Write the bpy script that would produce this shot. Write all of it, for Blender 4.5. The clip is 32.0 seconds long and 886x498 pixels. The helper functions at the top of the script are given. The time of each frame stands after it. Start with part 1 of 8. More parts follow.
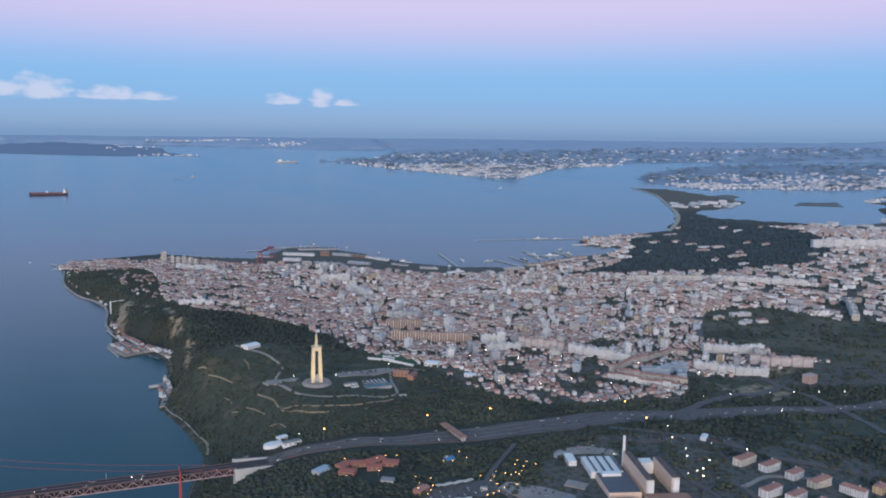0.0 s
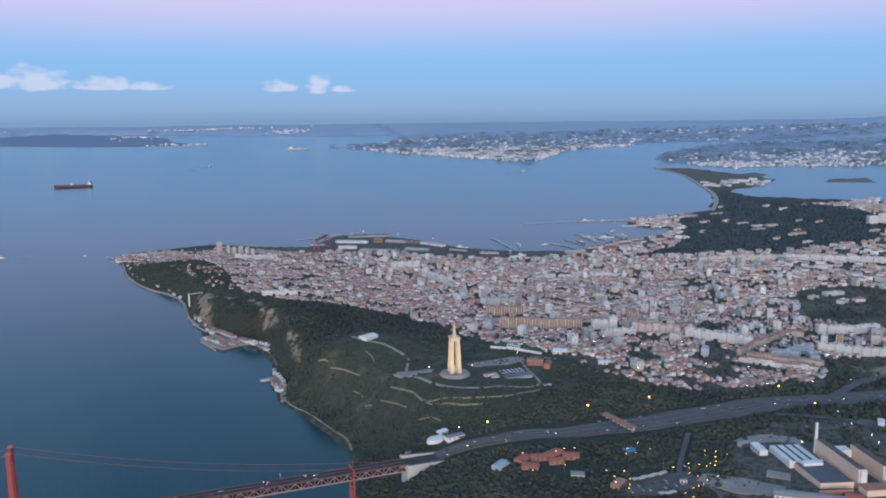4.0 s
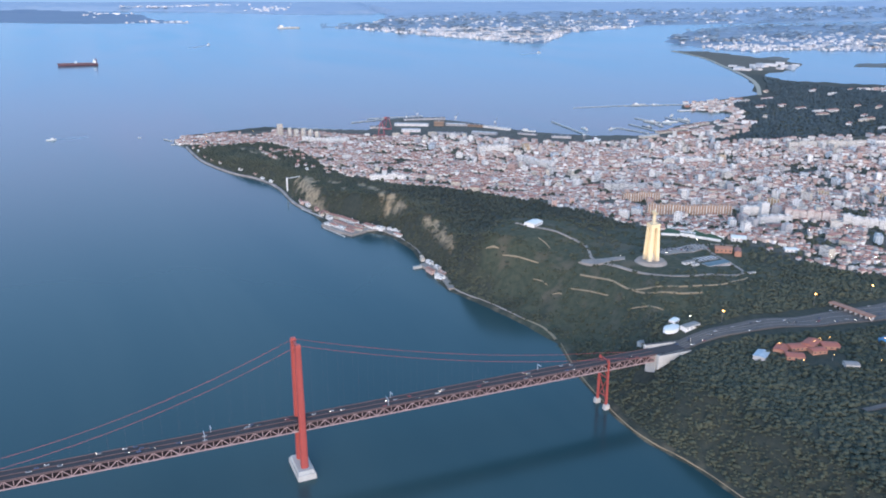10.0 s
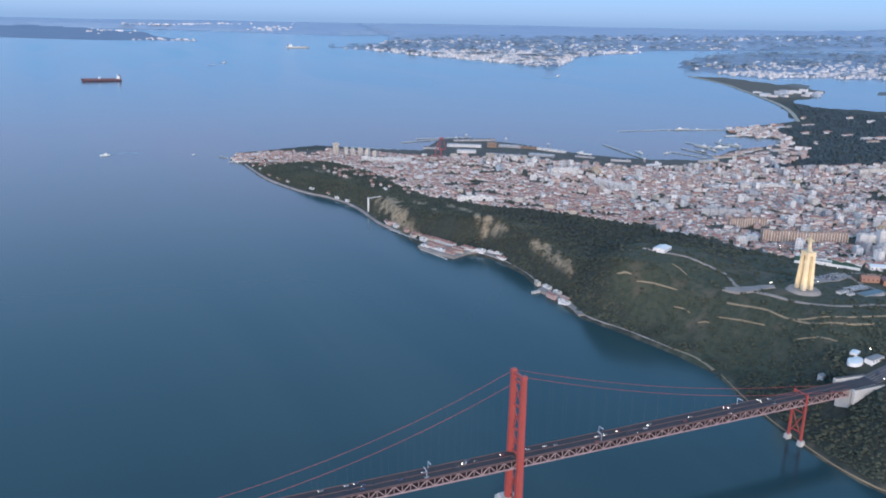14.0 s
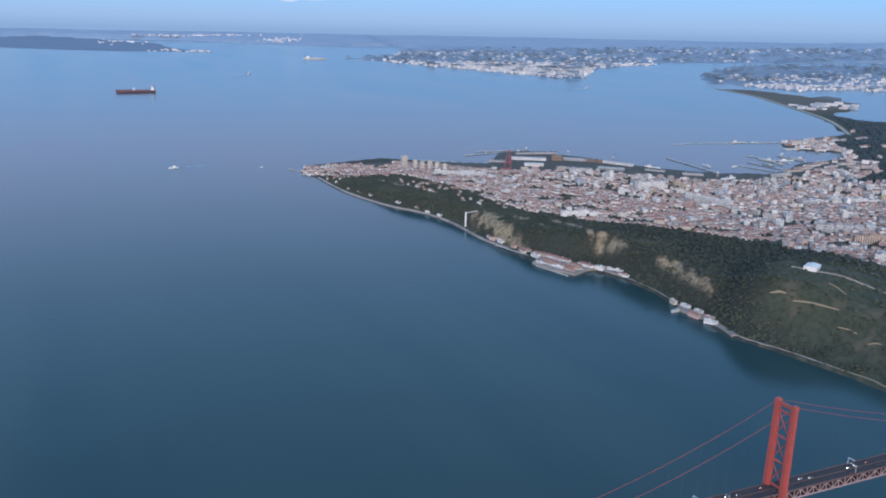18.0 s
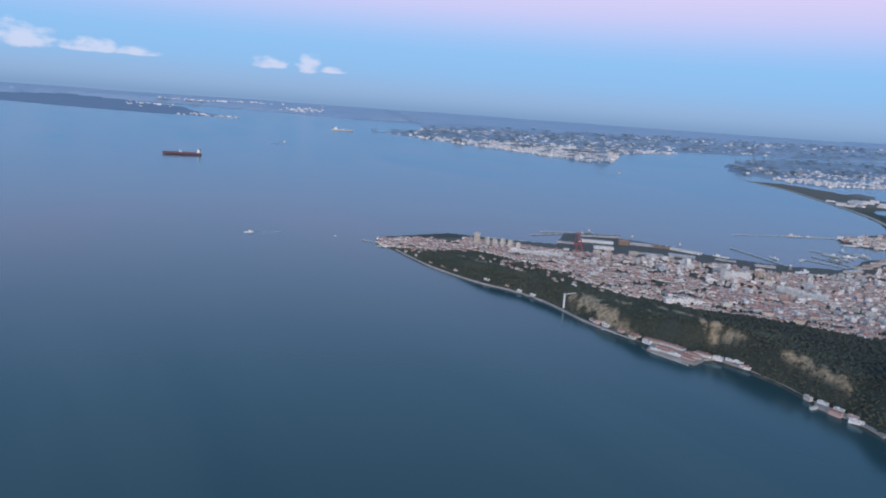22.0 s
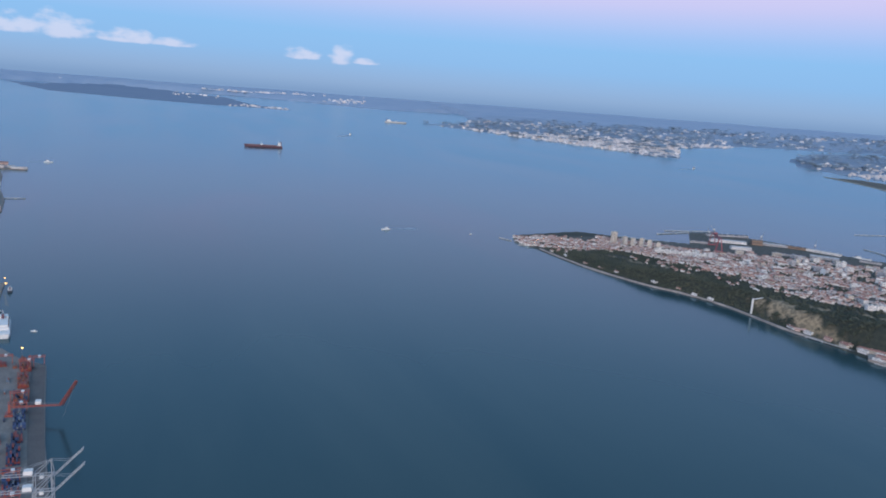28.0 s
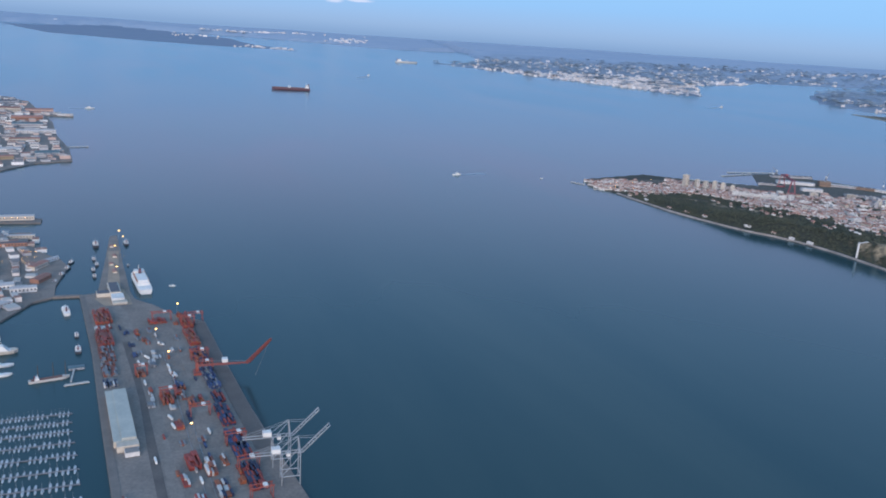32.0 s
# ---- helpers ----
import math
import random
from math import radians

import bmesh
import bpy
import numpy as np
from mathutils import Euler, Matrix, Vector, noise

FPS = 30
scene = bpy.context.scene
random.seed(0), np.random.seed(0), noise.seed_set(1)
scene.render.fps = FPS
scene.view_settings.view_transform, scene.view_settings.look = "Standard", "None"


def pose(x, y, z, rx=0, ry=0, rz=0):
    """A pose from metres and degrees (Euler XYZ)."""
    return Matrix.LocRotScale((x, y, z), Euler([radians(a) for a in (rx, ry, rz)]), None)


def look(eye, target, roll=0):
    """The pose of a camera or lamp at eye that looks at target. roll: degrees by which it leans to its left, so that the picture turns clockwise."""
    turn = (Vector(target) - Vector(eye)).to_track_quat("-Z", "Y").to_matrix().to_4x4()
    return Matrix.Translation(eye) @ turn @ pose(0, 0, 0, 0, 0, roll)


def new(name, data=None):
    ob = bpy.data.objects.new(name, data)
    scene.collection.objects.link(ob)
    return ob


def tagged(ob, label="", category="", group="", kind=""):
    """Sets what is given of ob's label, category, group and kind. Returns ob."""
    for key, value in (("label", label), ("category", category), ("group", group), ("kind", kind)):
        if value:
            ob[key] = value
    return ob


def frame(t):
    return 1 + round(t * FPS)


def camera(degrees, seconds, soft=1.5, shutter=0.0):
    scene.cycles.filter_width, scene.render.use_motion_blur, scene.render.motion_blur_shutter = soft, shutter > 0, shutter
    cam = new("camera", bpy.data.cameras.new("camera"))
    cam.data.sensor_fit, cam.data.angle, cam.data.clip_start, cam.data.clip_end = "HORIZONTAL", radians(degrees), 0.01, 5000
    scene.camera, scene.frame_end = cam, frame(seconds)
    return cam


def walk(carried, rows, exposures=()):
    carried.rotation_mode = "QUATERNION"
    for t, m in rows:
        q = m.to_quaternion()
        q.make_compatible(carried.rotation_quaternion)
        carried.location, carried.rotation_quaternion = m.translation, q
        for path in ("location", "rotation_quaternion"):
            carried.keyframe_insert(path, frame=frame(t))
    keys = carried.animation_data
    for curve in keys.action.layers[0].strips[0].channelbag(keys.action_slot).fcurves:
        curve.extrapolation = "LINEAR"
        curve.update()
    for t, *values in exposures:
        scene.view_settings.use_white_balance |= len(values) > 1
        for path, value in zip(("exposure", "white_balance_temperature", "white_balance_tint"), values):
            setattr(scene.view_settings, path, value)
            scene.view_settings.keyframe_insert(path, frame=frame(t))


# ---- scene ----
cam = camera(58.3, 32.0, soft=1.9)
PATH = [
    (0, (-3.976, 1.065, 63.548), (-3.229, 2.899, 63.266), 0.7),
    (0.5, (-6.993, 2.925, 63.508), (-6.249, 4.754, 63.194), -0.3),
    (1, (-10.018, 4.8, 63.459), (-9.283, 6.627, 63.11), -1.5),
    (1.5, (-13.022, 6.699, 63.421), (-12.303, 8.52, 63.018), -1.1),
    (2, (-16.036, 8.599, 63.392), (-15.321, 10.422, 62.985), -0.9),
    (2.5, (-19.058, 10.534, 63.362), (-18.328, 12.361, 63.002), -1.4),
    (3, (-22.071, 12.466, 63.314), (-21.322, 14.293, 62.993), -0.5),
    (3.5, (-25.078, 14.428, 63.238), (-24.333, 16.256, 62.916), -0.6),
    (5.5, (-37.09, 22.507, 62.544), (-36.359, 24.342, 62.228), -0.2),
    (6, (-40.135, 24.467, 62.424), (-39.408, 26.301, 62.097), -0.2),
    (6.5, (-43.177, 26.384, 62.308), (-42.446, 28.195, 61.88), 0.5),
    (7, (-46.283, 28.377, 62.22), (-45.544, 30.171, 61.735), 0.6),
    (7.5, (-49.501, 30.366, 62.07), (-48.747, 32.155, 61.59), -0.6),
    (8, (-52.7, 32.382, 61.919), (-51.93, 34.16, 61.425), -1.1),
    (8.5, (-55.875, 34.445, 61.783), (-55.11, 36.219, 61.266), -0.0),
    (9, (-58.996, 36.45, 61.642), (-58.228, 38.217, 61.107), 1.0),
    (9.5, (-62.118, 38.405, 61.52), (-61.352, 40.161, 60.945), 0.2),
    (10, (-65.269, 40.361, 61.398), (-64.498, 42.106, 60.797), 0.1),
    (10.5, (-68.411, 42.41, 61.266), (-67.632, 44.153, 60.67), 0.1),
    (11, (-71.551, 44.5, 61.106), (-70.767, 46.241, 60.512), 0.6),
    (11.5, (-74.679, 46.613, 60.903), (-73.896, 48.356, 60.313), 0.8),
    (12, (-77.731, 48.772, 60.733), (-76.953, 50.519, 60.147), 0.4),
    (12.5, (-80.8, 50.96, 60.576), (-80.019, 52.711, 60.007), 1.9),
    (13, (-83.89, 53.047, 60.418), (-83.094, 54.797, 59.865), 3.5),
    (13.5, (-87.062, 55.1, 60.257), (-86.272, 56.861, 59.732), 1.9),
    (14, (-90.223, 57.157, 60.137), (-89.428, 58.907, 59.587), 1.1),
    (14.5, (-93.273, 59.161, 60.161), (-92.486, 60.918, 59.62), 0.9),
    (16.5, (-106.538, 67.117, 60.159), (-105.738, 68.877, 59.648), 0.3),
    (17, (-109.719, 69.288, 60.063), (-108.935, 71.066, 59.59), 0.8),
    (17.5, (-113.124, 71.479, 59.955), (-112.335, 73.249, 59.458), 1.0),
    (18, (-116.414, 73.606, 59.817), (-115.621, 75.366, 59.293), 1.2),
    (18.5, (-119.749, 75.667, 59.67), (-118.96, 77.439, 59.182), 2.5),
    (19, (-122.991, 77.526, 59.519), (-122.208, 79.315, 59.088), 2.1),
    (19.5, (-126.359, 79.028, 59.44), (-125.574, 80.826, 59.052), 2.2),
    (20, (-129.724, 80.371, 59.37), (-128.94, 82.173, 58.999), 1.9),
    (20.5, (-133.118, 81.766, 59.319), (-132.335, 83.564, 58.926), 2.9),
    (21, (-136.621, 83.282, 59.278), (-135.836, 85.085, 58.912), 3.2),
    (21.5, (-140.163, 84.928, 59.188), (-139.373, 86.732, 58.838), 3.1),
    (22, (-143.731, 86.738, 59.146), (-142.937, 88.542, 58.804), 4.2),
    (22.5, (-147.3, 88.605, 59.056), (-146.519, 90.401, 58.649), 2.8),
    (23, (-150.93, 90.5, 59.008), (-150.168, 92.279, 58.503), 1.0),
    (23.5, (-154.596, 92.419, 58.97), (-153.837, 94.19, 58.435), 2.1),
    (24, (-158.219, 94.238, 58.917), (-157.478, 96.023, 58.403), 3.5),
    (24.5, (-161.739, 95.912, 58.836), (-161.007, 97.71, 58.354), 4.6),
    (25, (-165.134, 97.554, 58.752), (-164.41, 99.363, 58.302), 5.5),
    (25.5, (-168.516, 99.349, 58.654), (-167.789, 101.165, 58.237), 5.8),
    (27.5, (-182.128, 107.285, 57.89), (-181.411, 109.116, 57.525), 4.6),
    (28, (-185.645, 109.393, 57.766), (-184.922, 111.221, 57.398), 4.4),
    (28.5, (-189.229, 111.387, 57.629), (-188.509, 113.215, 57.255), 4.5),
    (29, (-192.804, 113.268, 57.482), (-192.087, 115.096, 57.105), 4.2),
    (29.5, (-196.352, 115.108, 57.341), (-195.634, 116.935, 56.957), 3.7),
    (30, (-199.912, 116.904, 57.204), (-199.194, 118.723, 56.786), 3.6),
    (30.5, (-203.524, 118.654, 57.089), (-202.806, 120.469, 56.65), 3.4),
    (31, (-207.115, 120.4, 56.998), (-206.406, 122.21, 56.53), 3.7),
    (31.5, (-210.723, 122.111, 56.924), (-210.005, 123.911, 56.433), 4.4),
    (32, (-214.364, 123.809, 56.879), (-213.639, 125.601, 56.367), 3.9),
]
EXPOSURES = [(0, 0.16), (3, 0.23), (6, 0.18), (7, 0.48), (8, 0.5), (9, 0.68), (10, 0.93), (12, 0.94), (13, 0.73), (14, 0.66), (17, 0.44), (18, 0.5), (19, 0.32), (20, 0.28), (22, 0.25), (23, 0.31), (24, 0.72), (25, 0.22), (28, 0.23), (30, 0.3), (32, 0.42)]
walk(cam, [(t, look(eye, target, roll)) for t, eye, target, roll in PATH], EXPOSURES)


# The plan of the headland: one unit is ten metres, x runs south along the bridge, y runs east.
COAST_RIVER = [(14, -900), (10, -60), (8, 20), (9, 60), (6, 90), (5, 113), (3, 121), (3, 129), (5.6, 143.6), (9.5, 156), (8, 168),
               (5.5, 179), (2.3, 191), (3.5, 207), (6, 220), (5.4, 234), (-0.2, 242), (-5.8, 240.5), (-8, 252), (-8, 268),
               (-10, 281), (-10, 304), (-14, 321), (-20, 333), (-25.6, 352), (-28.4, 369), (-29.6, 396), (-33, 412)]
COAST_BAY = [(-33, 412), (-26, 428), (0, 436), (14, 440), (34, 424), (58, 410), (80, 440), (98, 441), (116, 411), (128, 374),
             (150, 352), (163, 349), (170, 344.5), (183, 348), (192, 353), (208, 363), (222, 365.5), (238, 367), (256, 375), (267, 386), (257, 394), (250, 401),
             (254, 416), (266, 429), (305, 439), (343, 449), (437, 553),
             (500, 650), (559, 746), (606, 857), (640, 828), (620, 733), (592, 636), (509, 579), (464, 563), (444, 518), (464, 490),
             (484, 463), (502, 437), (551, 444), (593, 478), (680, 560), (740, 620), (900, 640), (1400, 620), (4900, 500)]
# Spot heights of the plateau: x, y, height.
SPOTS = [(-5, 290, 5.2), (0, 330, 4.4), (-10, 370, 2.2), (-20, 400, 0.6), (10, 420, 0.5), (40, 400, 0.6), (90, 390, 0.4), (130, 350, 0.5),
         (160, 330, 0.6), (60, 345, 3.4), (20, 276, 7.0), (20, 240, 8.0), (74, 261, 5.2), (13, 213, 7.0), (17, 175, 9.6)]
SPOTS += [(24, 191, 12.6), (33, 160, 11.9), (32, 148, 12.0), (22, 140, 9.0), (40, 126, 9.7), (13, 134, 7.0), (67, 142, 10.3), (66, 103, 11), (80, 97, 11),
          (58, 166, 11.2), (90, 190, 8.6), (72, 197, 8.6), (120, 200, 6.0), (140, 210, 4.0), (148, 263, 2.0), (190, 242, 5.0)]
SPOTS += [(250, 300, 3.0), (300, 400, 1.4), (330, 430, 0.6), (105, 140, 8.0), (140, 144, 5.5), (200, 200, 5.0), (300, 250, 6.0), (400, 350, 4.0),
          (450, 480, 0.8), (520, 600, 0.4), (600, 740, 0.4), (700, 400, 4.0), (300, 100, 9.0), (100, 0, 9.0), (30, 80, 9.0), (25, 40, 9.0), (70, 300, 4.6), (90, 60, 10.0)]


def away(px, py, line):
    """The distance of points from a line of places."""
    best = np.full(px.shape, 1e9)
    for (ax, ay), (bx, by) in zip(line, line[1:]):
        dx, dy = bx - ax, by - ay
        k = np.clip(((px - ax) * dx + (py - ay) * dy) / (dx * dx + dy * dy), 0, 1)
        best = np.minimum(best, np.hypot(px - ax - k * dx, py - ay - k * dy))
    return best


def inside(px, py, ring):
    """Whether points lie in a closed ring."""
    odd = np.zeros(px.shape, bool)
    for (ax, ay), (bx, by) in zip(ring, ring[1:] + ring[:1]):
        if ay != by:
            odd ^= ((ay > py) != (by > py)) & (px < (bx - ax) * (py - ay) / (by - ay) + ax)
    return odd


def eased(v, low, high):
    k = np.clip((v - low) / (high - low), 0, 1)
    return k * k * (3 - 2 * k)


def ripple(x, y, size):
    """Smooth uneven ground, from minus one to one."""
    a, b = x / size, y / size
    return (np.sin(1.7 * a + 0.6 * b + 1.3 * np.sin(0.9 * b)) + np.sin(-0.8 * a + 1.9 * b + 1.1 * np.sin(1.2 * a + 2)) + np.sin(3.1 * a + 2.3 * b)) / 3


def height(x, y):
    """The ground's height above the water."""
    x, y = np.asarray(x, float), np.asarray(y, float)
    ring = COAST_RIVER + COAST_BAY[1:] + [(4900, -900)]
    river, bay = away(x, y, COAST_RIVER), away(x, y, COAST_BAY)
    sign = np.where(inside(x, y, ring), 1.0, -1.0)
    total, weight = 0.0, 0.0
    for sx, sy, h in SPOTS:
        w = 1 / (((x - sx) ** 2 + (y - sy) ** 2) + 9.0) ** 1.6
        total, weight = total + w * h, weight + w
    top = total / weight
    wide = 7.0 + 13.0 * np.exp(-(((y - 158) / 30) ** 2))
    shelf = 0.9 + 7.6 * np.exp(-(((y - 250) / 10) ** 2)) + 2.0 * np.exp(-(((y - 203) / 6) ** 2))
    rise = eased(river, shelf, wide + shelf - 0.9) * (0.35 + 0.65 * eased(bay, 2, 40))
    land = 0.35 + (top - 0.35).clip(0) * np.where(bay < river, eased(bay, 2, 60), rise)
    land = land + 0.25 * ripple(x, y, 4.0) * np.minimum(1, (river / 8).clip(0, 1)) * eased(land, 1, 5)
    shore = np.minimum(river, bay) * sign
    return np.where(shore > 0.4, land, np.clip(-0.3 + 0.65 * (shore + 0.8) / 1.2, -2.5, 0.35))


# ---- light ----
def wire(tree, kind, operation="", data_type="", blend_type="", interpolation_type="", layer_name=""):
    """A node with its settings."""
    node = tree.nodes.new(kind)
    if data_type:
        node.data_type = data_type
    if operation:
        node.operation = operation
    if blend_type:
        node.blend_type = blend_type
    if interpolation_type:
        node.interpolation_type = interpolation_type
    if layer_name:
        node.layer_name = layer_name
    return node


def sky():
    world = bpy.data.worlds.new("dusk_sky")
    scene.world = world
    world.use_nodes = True
    tree = world.node_tree
    tree.nodes.clear()
    link = tree.links.new
    coord, split = wire(tree, "ShaderNodeTexCoord"), wire(tree, "ShaderNodeSeparateXYZ")
    link(coord.outputs["Generated"], split.inputs[0])
    ramp = wire(tree, "ShaderNodeValToRGB")
    link(split.outputs["Z"], ramp.inputs[0])
    steps = [(0.0, (0.170, 0.290, 0.490)), (0.005, (0.188, 0.318, 0.525)), (0.013, (0.210, 0.352, 0.570)), (0.024, (0.205, 0.375, 0.625)), (0.045, (0.178, 0.400, 0.710)), (0.07, (0.178, 0.410, 0.735)), (0.088, (0.235, 0.420, 0.750)),
             (0.106, (0.335, 0.440, 0.755)), (0.126, (0.445, 0.460, 0.750)), (0.155, (0.545, 0.490, 0.755)), (0.21, (0.445, 0.478, 0.736)), (0.32, (0.248, 0.414, 0.681)), (1.0, (0.156, 0.331, 0.57))]
    els = ramp.color_ramp.elements
    while len(els) < len(steps):
        els.new(0.5)
    for el, (at, c) in zip(els, steps):
        el.position, el.color = at, (*c, 1)
    # a low bank of cloud over the far shore: bearing and height of each puff, half width and half height
    slope = wire(tree, "ShaderNodeMath", operation="DIVIDE")
    link(split.outputs["X"], slope.inputs[0]), link(split.outputs["Y"], slope.inputs[1])
    grain = wire(tree, "ShaderNodeTexNoise")
    grain.inputs["Scale"].default_value, grain.inputs["Detail"].default_value = 46.0, 5.0
    stretch = wire(tree, "ShaderNodeMapping")
    stretch.inputs["Scale"].default_value = (1, 1, 2.2)
    link(coord.outputs["Generated"], stretch.inputs[0]), link(stretch.outputs[0], grain.inputs["Vector"])
    whole = None
    for a, base, wa, we in [(-0.13, 0.0405, 0.05, 0.018), (-0.08, 0.0405, 0.042, 0.026), (-0.01, 0.040, 0.036, 0.015), (0.04, 0.039, 0.03, 0.010), (0.190, 0.038, 0.028, 0.013), (0.240, 0.0365, 0.019, 0.021), (0.268, 0.0365, 0.022, 0.007)]:
        terms = []
        over_base = wire(tree, "ShaderNodeMath", operation="SUBTRACT")
        link(split.outputs["Z"], over_base.inputs[0])
        over_base.inputs[1].default_value = base
        below = wire(tree, "ShaderNodeMath", operation="MULTIPLY")
        link(over_base.outputs[0], below.inputs[0])
        below.inputs[1].default_value = -4.0
        rise = wire(tree, "ShaderNodeMath", operation="MAXIMUM")
        link(over_base.outputs[0], rise.inputs[0]), link(below.outputs[0], rise.inputs[1])
        for source, mid, half in ((slope.outputs[0], a, wa), (rise.outputs[0], 0.0, we)):
            minus = wire(tree, "ShaderNodeMath", operation="SUBTRACT")
            link(source, minus.inputs[0])
            minus.inputs[1].default_value = mid
            over = wire(tree, "ShaderNodeMath", operation="DIVIDE")
            link(minus.outputs[0], over.inputs[0])
            over.inputs[1].default_value = half
            square = wire(tree, "ShaderNodeMath", operation="POWER")
            absolute = wire(tree, "ShaderNodeMath", operation="ABSOLUTE")
            link(over.outputs[0], absolute.inputs[0]), link(absolute.outputs[0], square.inputs[0])
            square.inputs[1].default_value = 2.0
            terms.append(square)
        both = wire(tree, "ShaderNodeMath", operation="ADD")
        link(terms[0].outputs[0], both.inputs[0]), link(terms[1].outputs[0], both.inputs[1])
        if whole is None:
            whole = both
        else:
            least = wire(tree, "ShaderNodeMath", operation="MINIMUM")
            link(whole.outputs[0], least.inputs[0]), link(both.outputs[0], least.inputs[1])
            whole = least
    rough = wire(tree, "ShaderNodeMath", operation="MULTIPLY_ADD")
    link(grain.outputs["Fac"], rough.inputs[0])
    rough.inputs[1].default_value = -2.6
    link(whole.outputs[0], rough.inputs[2])
    mask = wire(tree, "ShaderNodeMapRange", interpolation_type="SMOOTHSTEP")
    link(rough.outputs[0], mask.inputs["Value"])
    for key, value in (("From Min", -1.25), ("From Max", -0.3), ("To Min", 0.62), ("To Max", 0.0)):
        mask.inputs[key].default_value = value
    ahead = wire(tree, "ShaderNodeMath", operation="GREATER_THAN")
    link(split.outputs["Y"], ahead.inputs[0])
    ahead.inputs[1].default_value = 0.2
    only = wire(tree, "ShaderNodeMath", operation="MULTIPLY")
    link(mask.outputs[0], only.inputs[0]), link(ahead.outputs[0], only.inputs[1])
    cloud = wire(tree, "ShaderNodeMix", data_type="RGBA")
    cloud.inputs[7].default_value = (0.60, 0.62, 0.78, 1)
    link(only.outputs[0], cloud.inputs[0]), link(ramp.outputs[0], cloud.inputs[6])
    air = wire(tree, "ShaderNodeTexSky")
    air.sky_type, air.sun_disc, air.sun_elevation, air.sun_rotation = "NISHITA", False, radians(2), radians(200)
    near, far = wire(tree, "ShaderNodeBackground"), wire(tree, "ShaderNodeBackground")
    near.inputs["Strength"].default_value, far.inputs["Strength"].default_value = 1.0, 0.024
    link(cloud.outputs[2], near.inputs["Color"]), link(air.outputs[0], far.inputs["Color"])
    add, out = wire(tree, "ShaderNodeAddShader"), wire(tree, "ShaderNodeOutputWorld")
    link(near.outputs[0], add.inputs[0]), link(far.outputs[0], add.inputs[1]), link(add.outputs[0], out.inputs["Surface"])


sky()
sun = new("sun", bpy.data.lights.new("sun", "SUN"))
sun.data.energy, sun.data.angle, sun.data.color = 2.0, radians(30), (1.0, 0.87, 0.80)
sun.matrix_world = look((0, 0, 300), (55, 100, 300 - 26))


